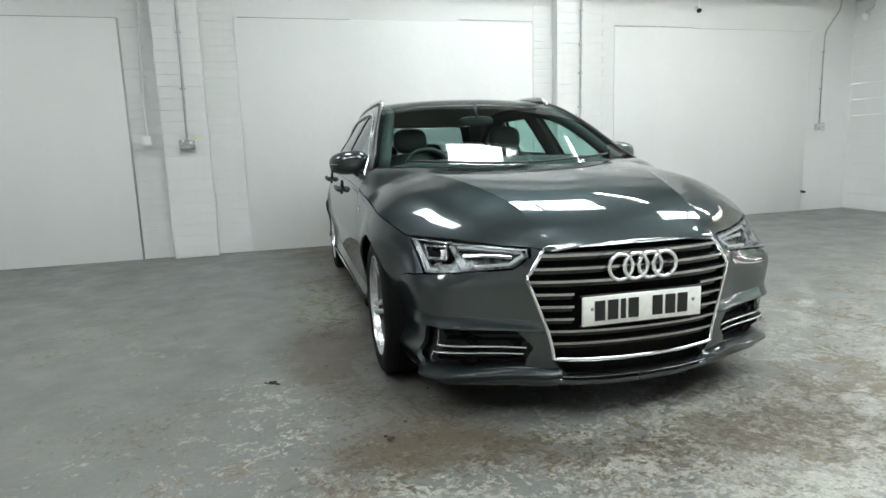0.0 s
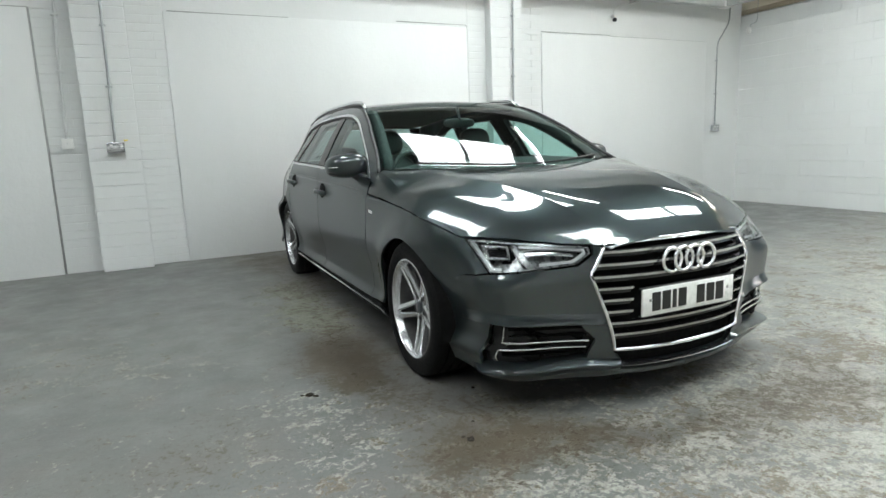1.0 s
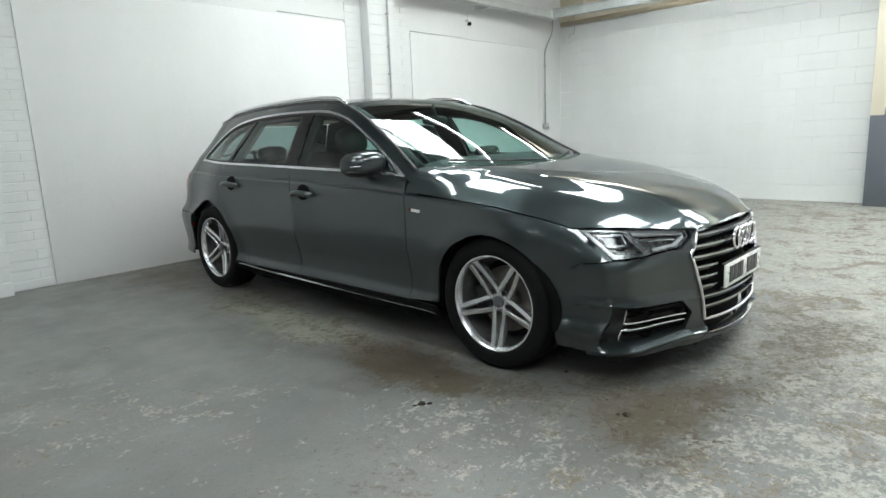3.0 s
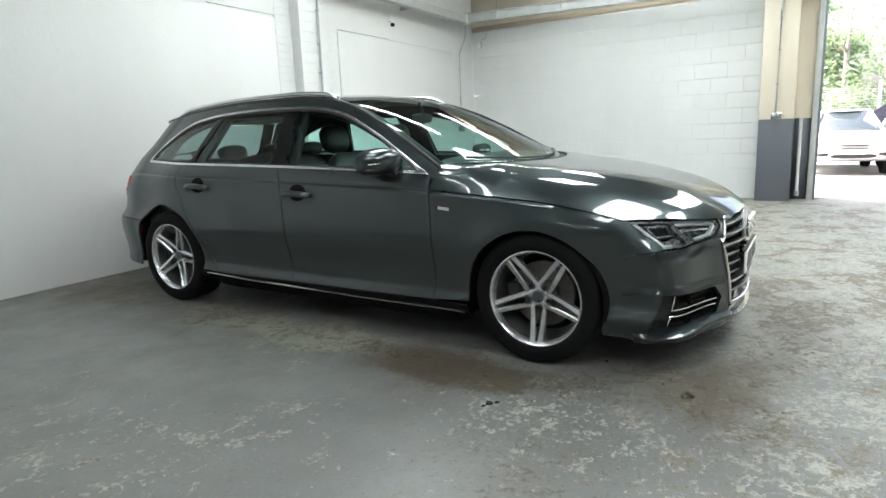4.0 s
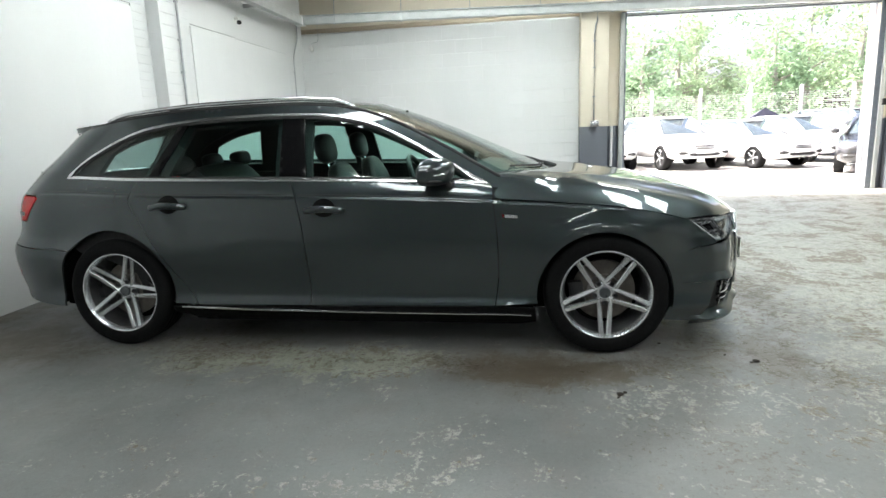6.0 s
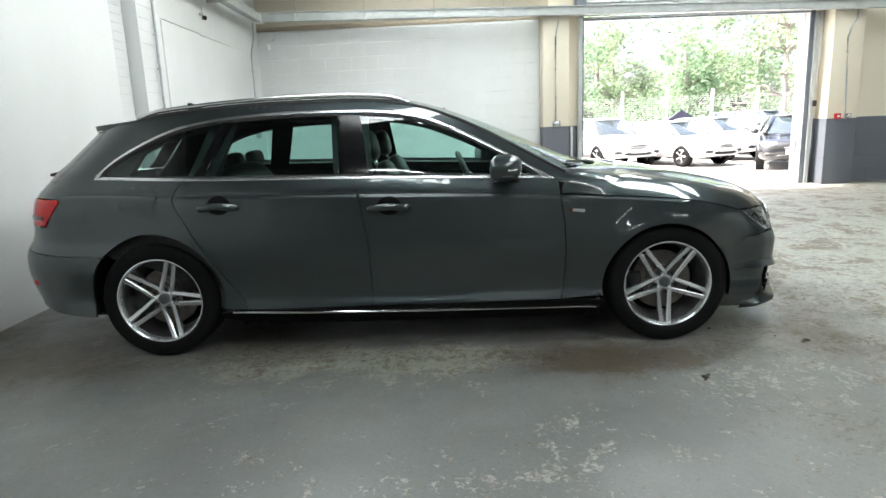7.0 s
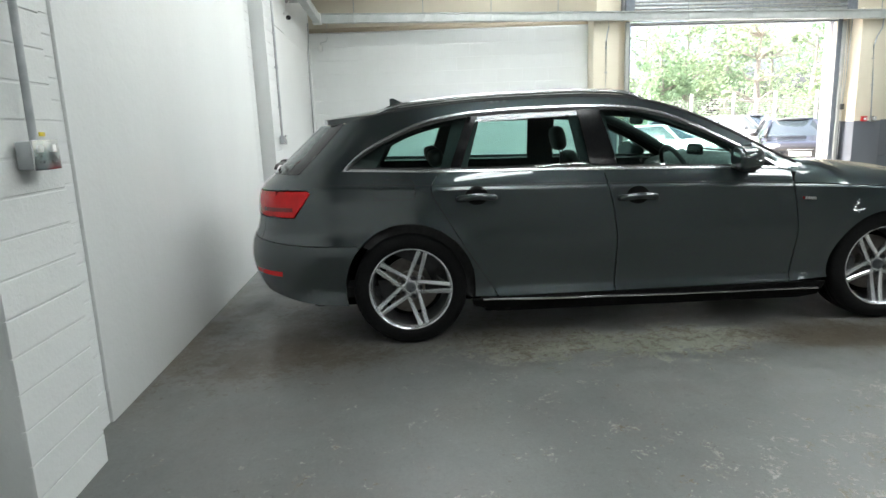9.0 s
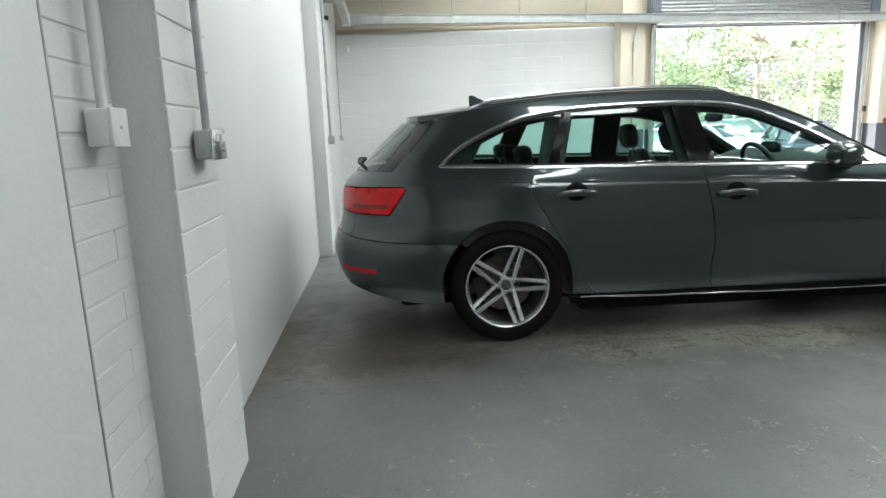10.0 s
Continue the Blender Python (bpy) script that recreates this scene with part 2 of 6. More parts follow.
def sharpen(bm, angle=35):
    for e in bm.edges:
        if len(e.link_faces) == 2 and e.calc_face_angle(0) > radians(angle):
            e.smooth = False
    return bm


def hard(name, bm, mat, parent=None, label=""):
    """A part whose flat faces stay flat."""
    return part(name, sharpen(bm), mat, parent, label)


def add_lathe(bm, profile, n=48, m=None, closed=False):
    """Turns (radius, along) pairs round the x axis."""
    rings = []
    for k in range(n):
        a = 2 * math.pi * k / n
        rings.append([bm.verts.new((s, r * math.cos(a), r * math.sin(a))) for r, s in profile])
    count = len(profile)
    for k in range(n):
        a, b = rings[k], rings[(k + 1) % n]
        for i in range(count if closed else count - 1):
            j = (i + 1) % count
            bm.faces.new((a[i], a[j], b[j], b[i]))
    if m is not None:
        bmesh.ops.transform(bm, matrix=m, verts=[v for r in rings for v in r])


def add_tube(bm, pts, r, n=10, flat=1.0, cap=True):
    """A tube along points; flat squeezes its height; r may be a list."""
    pts = [Vector(p) for p in pts]
    rs = r if isinstance(r, (list, tuple)) else [r] * len(pts)
    rings = []
    for i, p in enumerate(pts):
        d = (pts[min(i + 1, len(pts) - 1)] - pts[max(i - 1, 0)]).normalized()
        side = d.cross(Vector((0, 0, 1)))
        side = side.normalized() if side.length > 1e-3 else Vector((1, 0, 0))
        up = side.cross(d).normalized()
        rings.append([bm.verts.new(p + rs[i] * (side * math.cos(2 * math.pi * k / n) + up * flat * math.sin(2 * math.pi * k / n))) for k in range(n)])
    for a, b in zip(rings, rings[1:]):
        for k in range(n):
            bm.faces.new((a[k], a[(k + 1) % n], b[(k + 1) % n], b[k]))
    if cap:
        bm.faces.new(rings[0][::-1])
        bm.faces.new(rings[-1])


def tube(pts, r, n=10, flat=1.0):
    bm = bmesh.new()
    add_tube(bm, pts, r, n, flat)
    bmesh.ops.recalc_face_normals(bm, faces=bm.faces)
    return bm


def rounded(c, half_size, power=3.5, n=18, taper=0.0):
    """A pillow form: a superellipsoid of that half size, narrower upwards by taper."""
    bm = bmesh.new()
    bmesh.ops.create_uvsphere(bm, u_segments=n * 2, v_segments=n, radius=1)
    for v in bm.verts:
        d = v.co.normalized()
        k = (abs(d.x) ** power + abs(d.y) ** power + abs(d.z) ** power) ** (-1 / power)
        p = d * k
        t = 1 - taper * (p.z + 1) / 2
        v.co = Vector((c[0] + p.x * half_size[0] * t, c[1] + p.y * half_size[1] * t, c[2] + p.z * half_size[2]))
    return bm


# ---- the room ----
ROOM = Matrix.Rotation(radians(1.4), 4, "Z")
WALL_Y, WALL_X, PIER_Y, PIER_X = 2.803, 6.45, 2.663, 6.15
WEST, SOUTH, EAVES = -17.0, -11.8, 3.60
DOOR_Y0, DOOR_Y1, DOOR_Z = -6.44, -2.675, 2.83
PIER_N = -1.93


def setting(name, bm, mat, label, category, smooth=False):
    ob = part(name, sharpen(bm) if smooth else bm, mat, None, "", smooth)
    ob.matrix_basis = ROOM
    return tagged(ob, label, category, "", "structure")


setting("floor", box(WEST - 0.3, WALL_X + 0.34, SOUTH - 0.3, WALL_Y + 0.3, -0.25, 0.0), FLOOR, "worn grey painted concrete floor with bare patches and stains", "floor")
wall_north = setting("wall_north", box(WEST, WALL_X + 0.62, WALL_Y, WALL_Y + 0.3, 0.0, EAVES), WHITE_WALL, "long white painted brick wall with smooth panels between piers", "wall")
bm = bmesh.new()
for x0, y0, y1, z0, z1 in ((0.32, PIER_N - 0.1, WALL_Y + 0.1, 0, 6.2), (0.02, DOOR_Y1, PIER_N, 0, 6.2), (0.02, SOUTH, DOOR_Y0, 0, 6.2), (0.02, DOOR_Y0, DOOR_Y1, DOOR_Z + 0.25, 6.2)):
    add_box(bm, WALL_X + x0, WALL_X + x0 + 0.28, y0, y1, z0, z1)
setting("wall_east", bm, CREAM_WALL, "painted blockwork wall with a roller door opening", "wall")
setting("wall_south", box(WEST, WALL_X + 0.3, SOUTH - 0.3, SOUTH, 0.0, 6.2), WHITE_WALL, "plain white painted wall at the far side", "wall")
bm = bmesh.new()
add_box(bm, WEST - 0.3, WEST, SOUTH, WALL_Y, 0.0, 6.2)
setting("wall_west", bm, WHITE_WALL, "plain white painted end wall", "wall")

# the roof climbs from the eaves over the long wall to a ridge; unseen, its lining kept dark
RIDGE_Y, RIDGE_Z = -6.4, 5.85
CEIL = plain("dark_roof_lining_board", (0.09, 0.09, 0.088), 0.8, 0, 0.1, 3)
bm = bmesh.new()
for ya, za, yb, zb in ((WALL_Y + 0.3, EAVES - 0.02, RIDGE_Y, RIDGE_Z), (RIDGE_Y, RIDGE_Z, SOUTH - 0.3, EAVES - 0.02)):
    vs = [bm.verts.new((x, y, z + up)) for up in (0, 0.12) for x, y, z in ((WEST - 0.3, ya, za), (WALL_X + 0.62, ya, za), (WALL_X + 0.62, yb, zb), (WEST - 0.3, yb, zb))]
    for q in ((0, 1, 2, 3), (7, 6, 5, 4), (0, 4, 5, 1), (1, 5, 6, 2), (2, 6, 7, 3), (3, 7, 4, 0)):
        bm.faces.new([vs[i] for i in q])
setting("ceiling", bm, CEIL, "dark pitched roof lining with translucent rooflights", "ceiling")


def slope(y):
    return EAVES - 0.02 + (RIDGE_Z - EAVES) * (WALL_Y + 0.3 - y) / (WALL_Y + 0.3 - RIDGE_Y)


# rooflights: pale translucent sheets in the slope, each in a thin frame; those at x -5.6 and -5.2 are unseen, added as
# fill light
ROOFLIGHTS_AND_FILL = ((1.35, 1.02, 1.02, 0.53), (4.15, -0.35, 1.1, 0.50), (-1.50, 0.15, 0.28, 0.78), (0.9, -3.4, 1.0, 0.9), (-2.6, -5.0, 0.9, 0.9), (2.8, -5.4, 1.0, 0.8), (-5.6, -5.2, 0.9, 0.9), (-5.2, 0.3, 0.6, 0.7), (5.3, -3.7, 0.8, 0.8))
for x, ym, wide, deep in ROOFLIGHTS_AND_FILL:
    turn = math.degrees(math.atan2(slope(ym - 1) - slope(ym), 1.0))
    holder = root("rooflight", ROOM @ pose(x, ym, slope(ym) - 0.03, -turn), "translucent white rooflight sheet in a thin metal frame, some added as fill light", "rooflight", "rooflights")
    for xa, xb in ((-wide, -0.035), (0.035, wide)) if wide > 0.5 else ((-wide, wide),):
        part("sheet", box(xa, xb, -deep, deep, -0.012, 0.0), ROOFLIGHT, holder, "", False)
    bmf = bmesh.new()
    for xa, xb in ((-wide - 0.05, -wide), (-0.035, 0.035), (wide, wide + 0.05)) if wide > 0.5 else ((-wide - 0.05, -wide), (wide, wide + 0.05)):
        add_box(bmf, xa, xb, -deep - 0.05, deep + 0.05, -0.03, 0.012)
    for ya in (-deep - 0.05, deep):
        add_box(bmf, -wide, wide, ya, ya + 0.05, -0.028, 0.010)
    hard("frame", bmf, BEAM_PAINT, holder)
# fluorescent battens hang under the slope
for bx, by, bz in ((4.95, 1.05, 3.36), (2.47, 1.0, 3.38), (-3.05, 0.0, 3.45), (-3.05, -2.3, 3.45), (-9.0, -1.2, 3.45), (-9.0, -5.2, 3.45), (-13.5, -3.2, 3.45)):
    batten = root("batten_light", ROOM @ pose(bx, by, bz), "fluorescent batten light hanging under the roof", "light", "batten lights")
    hard("body", box(-0.05, 0.05, -0.80, 0.80, 0.0, 0.06, 0.01), WHITE_PLASTIC, batten)
    part("tube", tube([(0, -0.75, -0.03), (0, 0.75, -0.03)], 0.018, 10), TUBE_LIGHT, batten)
    for y in (-0.6, 0.6):
        part("hanger", tube([(0, y, 0.05), (0, y, slope(by + y) - bz)], 0.004, 6), GALV, batten)

# ---- brickwork and fittings of the long wall ----


def courses(parent, axis, a0, a1, face, z0, z1, length, height, mat, proud=0.006, joint=0.009, name="brick", seed=1, skip=()):
    """Lays bricks on a wall's face: axis 'x' runs along x and faces -y, axis 'y' runs along y and faces -x."""
    rng = random.Random(seed)
    shapes = {}
    rows = int(round((z1 - z0) / height))
    for r in range(rows):
        za = z0 + r * height
        a = a0 - (length / 2 if r % 2 else 0)
        while a < a1 - 0.01:
            b0, b1 = max(a, a0), min(a + length, a1)
            a += length
            if b1 - b0 < 0.03 or any(s0 < (b0 + b1) / 2 < s1 and t0 < za + height / 2 < t1 for s0, s1, t0, t1 in skip):
                continue
            kind = (round(b1 - b0, 3), rng.randrange(5))
            if kind not in shapes:
                w, h, j, d = kind[0] / 2 - joint * 0.12, height / 2 - joint / 2 * rng.choice((0.35, 0.7, 1.3)), 0.0030, proud + 0.012
                warp = [rng.uniform(-0.0012, 0.0012) for _ in range(8)]
                ring = [(-w, -h), (w, -h), (w, h), (-w, h)]
                vs = [(u + warp[i], -0.0, v) for i, (u, v) in enumerate(ring)]
                vs += [(u, -d + 0.0016, v + warp[i + 4]) for i, (u, v) in enumerate(ring)]
                vs += [(u * (1 - 0.0012 / w), -d + warp[i] * 0.5, v * (1 - j / h)) for i, (u, v) in enumerate(ring)]
                fs = [(i, (i + 1) % 4, 4 + (i + 1) % 4, 4 + i) for i in range(4)] + [(4 + i, 4 + (i + 1) % 4, 8 + (i + 1) % 4, 8 + i) for i in range(4)] + [(8, 9, 10, 11)]
                me = bpy.data.meshes.new(name)
                me.from_pydata(vs, [], fs)
                me.materials.append(mat)
                shapes[kind] = me
            ob = new(name, shapes[kind])
            ob.parent = parent
            mid = (b0 + b1) / 2
            ob.matrix_basis = pose(mid, face + 0.012, za + height / 2) if axis == "x" else pose(face + 0.012, mid, za + height / 2, 0, 0, -90)


def slab(name, bm, mat, parent=None, label="", category=""):
    ob = hard(name, bm, mat, parent, label)
    if parent is None:
        ob.matrix_basis = ROOM
        tagged(ob, label, category, "", "structure")
    return ob


PIERS_N = ((-2.39, -1.945), (2.05, 2.50), (-6.9, -6.45))
piers = []
for i, (x0, x1) in enumerate(PIERS_N):
    p = slab("wall_pier", box(x0 + 0.004, x1 - 0.004, PIER_Y + 0.003, WALL_Y + 0.001, 0.0, EAVES - 0.05, 0.004), WHITE_WALL, None, "white painted brick pier standing out from the wall", "pier")
    piers.append(p)
# smooth rendered panels where old openings were filled in
PANELS = ((-6.4, -2.715, 2.455), (-1.605, 1.785, 2.485), (2.895, 5.935, 2.465))
for x0, x1, top in PANELS:
    slab("wall_panel", box(x0, x1, WALL_Y - 0.016, WALL_Y + 0.002, 0.0, top, 0.003), PLASTER, None, "smooth white painted infill panel in the wall", "wall panel")
bm = bmesh.new()
# thin grey strips; the shade in the cracks is put into their colour
GAPLINE = plain("gap_shade_grey", (0.36, 0.37, 0.36), 0.9)
for x0, x1, z in ((-1.565, -0.38, 2.492), (0.87, 1.785, 2.516), (-6.4, -2.72, 2.462), (2.90, 4.05, 2.488)):
    add_box(bm, x0, x1, WALL_Y - 0.004, WALL_Y + 0.001, z - 0.005, z + 0.004)
for x0, x1, z in ((-0.34, 0.85, 2.452), (4.05, 5.20, 2.474), (5.25, 5.93, 2.468)):
    add_box(bm, x0, x1, WALL_Y - 0.004, WALL_Y + 0.001, z - 0.002, z + 0.002)
for x, z0, z1 in ((-2.712, 0.0, 2.46), (1.790, 0.9, 2.515)):
    add_box(bm, x - 0.004, x + 0.005, WALL_Y - 0.004, WALL_Y + 0.001, z0, z1)
add_box(bm, -2.724, -2.715, WALL_Y - 0.0175, WALL_Y - 0.001, 0.0, 2.455)
slab("wall_gap_line", bm, GAPLINE, None, "grey strips painting the shaded crack along the edge of the infill panels", "crack")

# ---- east wall: blocks, dado, piers ----
PIERS_E = ((-2.365, PIER_N, 1.133), (-7.17, -6.66, 1.09))
for y0, y1, dado_z in PIERS_E:
    for mat, z0, z1, label in ((GREY_WALL, 0.0, dado_z, "dark grey painted foot of the block pier"), (CREAM_WALL, dado_z, 3.0, "cream painted block pier beside the roller door")):
        slab("wall_pier", box(PIER_X + 0.003, WALL_X + 0.021, y0 + 0.004, y1 - 0.004, z0, z1, 0.004), mat, None, label, "pier")

# beam along the eaves of the east and north walls
BEAM_Z0, BEAM_Z1 = 2.895, 3.015
TRUNK = ROOM @ Matrix.Translation((0, 2.5, 2.93)) @ Matrix.Rotation(radians(0.8), 4, "X") @ Matrix.Translation((0, -2.5, -2.895))
bm = bmesh.new()
add_box(bm, 6.00, 6.10, SOUTH, 2.54, BEAM_Z0, BEAM_Z1, 0.008)
add_box(bm, 5.97, 6.13, SOUTH, 2.54, BEAM_Z1, BEAM_Z1 + 0.015, 0.003)
beam = tagged(hard("cable_trunking", bm, BEAM_PAINT), "long pale grey steel trunking under the roof edge", "trunking")
beam.matrix_basis = TRUNK
bm = bmesh.new()
add_box(bm, WEST, 5.97, 2.52, 2.63, BEAM_Z0 + 0.03, BEAM_Z1 + 0.03, 0.008)
beam2 = tagged(hard("cable_trunking", bm, BEAM_PAINT), "pale grey steel trunking along the long wall", "trunking")
beam2.matrix_basis = ROOM
bm = bmesh.new()
add_box(bm, 5.96, 6.12, 2.51, 2.65, BEAM_Z0 + 0.022, BEAM_Z1 + 0.06, 0.006)
jb = tagged(hard("trunking_corner_box", bm, WHITE_PLASTIC), "white corner box joining the trunking", "junction box")
jb.matrix_basis = ROOM

# ---- shape of the car: smooth curves and skins, in the car's own frame (nose at -y, half width in x) ----
def curve(*pts):
    """A smooth monotone curve through a few (x, y) pairs."""
    xs, ys = np.array([p[0] for p in pts], float), np.array([p[1] for p in pts], float)
    h, d = np.diff(xs), np.diff(ys) / np.diff(xs)
    m = np.empty(len(xs))
    m[0], m[-1] = d[0], d[-1]
    for i in range(1, len(xs) - 1):
        m[i] = 0 if d[i - 1] * d[i] <= 0 else (h[i - 1] + h[i]) * 3 / ((2 * h[i] + h[i - 1]) / d[i - 1] + (h[i] + 2 * h[i - 1]) / d[i])

    def at(x):
        x = np.asarray(x, float)
        i = np.clip(np.searchsorted(xs, x) - 1, 0, len(xs) - 2)
        t = (x - xs[i]) / h[i]
        low, high = t < 0, t > 1
        tc = np.clip(t, 0, 1)
        v = ys[i] * (1 + 2 * tc) * (1 - tc) ** 2 + h[i] * m[i] * tc * (1 - tc) ** 2 + ys[i + 1] * tc ** 2 * (3 - 2 * tc) + h[i] * m[i + 1] * tc ** 2 * (tc - 1)
        return v + np.where(low, t * h[i] * m[i], 0) + np.where(high, (t - 1) * h[i] * m[i + 1], 0)
    return at


def ease(a, b, x):
    t = np.clip((np.asarray(x, float) - a) / (b - a), 0, 1)
    return t * t * (3 - 2 * t)


AXLE_F, AXLE_R, HUB_Z = -1.41, 1.41, 0.325
Y1, ARC_F, ARC_R = -1.45, 1.25, 1.10
nose = curve((0.10, -2.205), (0.14, -2.235), (0.18, -2.246), (0.25, -2.252), (0.36, -2.258), (0.5, -2.256), (0.58, -2.246), (0.64, -2.228), (0.70, -2.192), (0.75, -2.13), (0.80, -2.03))
tail = curve((0.15, 2.20), (0.20, 2.28), (0.30, 2.39), (0.41, 2.442), (0.48, 2.452), (0.58, 2.437), (0.66, 2.40), (0.74, 2.385), (0.85, 2.375), (0.92, 2.345), (0.97, 2.29), (1.14, 2.10), (1.28, 1.95), (1.40, 1.84))
flank = curve((0.12, 0.800), (0.18, 0.850), (0.225, 0.884), (0.245, 0.9010), (0.262, 0.9015), (0.312, 0.8830), (0.324, 0.8822), (0.36, 0.8840), (0.41, 0.8900), (0.47, 0.9030), (0.52, 0.9140), (0.57, 0.9205), (0.62, 0.9205), (0.66, 0.9180), (0.70, 0.9148), (0.75, 0.9102), (0.80, 0.9052), (0.845, 0.9002), (0.861, 0.8985), (0.868, 0.8955), (0.874, 0.8905), (0.880, 0.8890), (0.90, 0.8860), (0.96, 0.868), (1.05, 0.826), (1.15, 0.768), (1.25, 0.705), (1.33, 0.648), (1.40, 0.585))
crease = curve((-2.0, 0.672), (-1.86, 0.715), (-1.76, 0.745), (-1.6, 0.778), (-1.45, 0.797), (-1.14, 0.822), (-0.81, 0.843), (-0.54, 0.858), (0.29, 0.885), (0.95, 0.9), (1.58, 0.918), (2.1, 0.93))
plan_low = curve((-1.8, 0.992), (-1.41, 1.0), (-0.9, 0.998), (0.0, 1.0), (0.9, 1.004), (1.41, 1.006), (1.7, 0.998), (1.9, 0.985))
rear_taper = curve((0.1, 0.0), (0.57, 0.0), (0.67, 0.055), (0.80, 0.065), (0.90, 0.085), (1.0, 0.10), (1.2, 0.08), (1.4, 0.05), (1.5, 0.05))
plan_high = curve((-1.2, 0.915), (-0.85, 0.94), (-0.4, 0.97), (0.2, 1.0), (0.8, 0.995), (1.4, 0.96), (1.8, 0.925), (2.1, 0.90))
gutter = curve((-1.15, 0.835), (-0.92, 0.925), (-0.75, 1.015), (-0.59, 1.105), (-0.43, 1.19), (-0.27, 1.265), (-0.07, 1.335), (0.1, 1.368), (0.4, 1.385), (0.9, 1.378), (1.3, 1.350), (1.6, 1.318), (1.9, 1.285))
spine = curve((-1.20, 0.915), (-1.0, 1.000), (-0.7, 1.135), (-0.4, 1.262), (-0.15, 1.352), (0.0, 1.392), (0.15, 1.410), (0.45, 1.422), (0.9, 1.416), (1.4, 1.382), (1.75, 1.335), (1.98, 1.296))
bonnet = curve((-2.24, 0.672), (-2.19, 0.708), (-2.1, 0.765), (-1.9, 0.842), (-1.6, 0.904), (-1.3, 0.944), (-1.0, 0.970), (-0.8, 0.980))


def half(y, z):
    """Half width of the side at y and height z."""
    zz = np.asarray(z, float) - (crease(y) - 0.88) * ease(0.5, 0.8, z) * (1 - ease(1.0, 1.2, z))
    w = flank(zz)
    k = ease(0.82, 1.12, z)
    w = w * (plan_low(np.clip(y, -1.8, 1.9)) * (1 - k) + plan_high(np.clip(y, -1.2, 2.1)) * k)
    w = w * (1 - rear_taper(z) * ease(1.2, 1.8, y))
    for axle in (AXLE_F, AXLE_R):
        r = np.hypot(np.asarray(y) - axle, np.asarray(z) - HUB_Z)
        w = w + 0.016 * np.exp(-((r - 0.36) / 0.075) ** 2) * (z < 0.9)
    return w


def skin(q, z):
    """The body's flank, wrapped round nose and tail: q is y along the side, z the height. Gives x (half), y, z."""
    q, z = np.broadcast_arrays(np.asarray(q, float), np.asarray(z, float))
    y2 = np.minimum(1.80, tail(z) - 0.42)
    yside = np.clip(q, Y1, y2)
    w = half(yside, z)
    a = np.clip((Y1 - q) / ARC_F, 0, 1) * np.pi / 2
    b = np.clip((q - y2) / ARC_R, 0, 1) * np.pi / 2
    g = np.exp(-((z - 0.412 + 0.10 * (1 - ease(0.2, 1.2, a))) / 0.028) ** 2) * ease(0.25, 0.6, a) * (1 - ease(1.05, 1.35, a))
    blade = np.exp(-((z - 0.150) / 0.030) ** 2) * ease(0.2, 0.5, a) * (1 - ease(1.15, 1.32, a))
    w = w + 0.014 * blade + 0.003 * g + (0.03 * (1 - ease(0.10, 0.32, z))) * ease(0.0, 0.5, a)
    square = (1 - ease(0.52, 0.71, z)) * ease(0.37, 0.62, a) * (1 - ease(0.72, 1.08, a))
    x = w * np.cos(a) ** (0.87 - 0.29 * square) * np.cos(b) ** (2 / 2.6)
    y = np.where(q < Y1, Y1 + (nose(z) - 0.003 * g - 0.016 * blade - Y1) * np.sin(a) ** (1 - 0.22 * square), np.where(q > y2, y2 + (tail(z) - y2) * np.sin(b), q))
    return np.stack([x, y, z], -1)


def top_edge(y):
    return half(y, gutter(y))


def roof(x, y):
    """Screen and roof: the height over (x, y)."""
    e = np.maximum(top_edge(y), 0.05)
    return spine(y) - (spine(y) - gutter(y)) * np.clip(np.abs(x) / e, 0, 1.2) ** 2.3


# the bonnet's edge: over the headlamp, then along the wing
HOOD_EDGE = [skin(q, z) for q, z in ((-2.378, 0.684), (-2.28, 0.692), (-2.16, 0.7015), (-2.0, 0.712), (-1.90, 0.7155))] + [skin(q, float(crease(q)) + 0.0005) for q in np.linspace(-1.862, -0.83, 40)]
edge_wide = curve((-2.40, 0.0), (-2.235, 0.20), (-2.19, 0.335), *[(float(p[1]), float(p[0])) for p in HOOD_EDGE])
edge_low = curve((-2.40, 0.60), (-2.235, 0.668), (-2.19, 0.677), *[(float(p[1]), float(p[2])) for p in HOOD_EDGE])


def hood(x, y):
    """Bonnet: the height over (x, y)."""
    x, y = np.broadcast_arrays(np.asarray(x, float), np.asarray(y, float))
    ax = np.abs(x)
    w = np.maximum(edge_wide(np.minimum(y, -0.83)), 0.1)
    low = np.minimum(edge_low(np.minimum(y, -0.83)), bonnet(y))
    p = 4.0 + 2.5 * ease(-1.9, -1.2, y) + 18.0 * ease(-1.2, -0.87, y)
    u = np.clip(ax / w, 0, 1.0)
    z = low + (bonnet(y) - low) * (1 - u ** p)
    d = ax - 0.35 - 0.27 * ease(-2.25, -0.9, y)
    z = z - (0.011 - 0.006 * ease(-1.7, -1.2, y)) * (1 - np.exp(-np.maximum(d, 0) / 0.05)) * (1 - ease(0.08, 0.26, d)) * ease(-2.2, -1.95, y)
    return z

# ---- the car: panels cut out of the skins ----
from mathutils.geometry import delaunay_2d_cdt


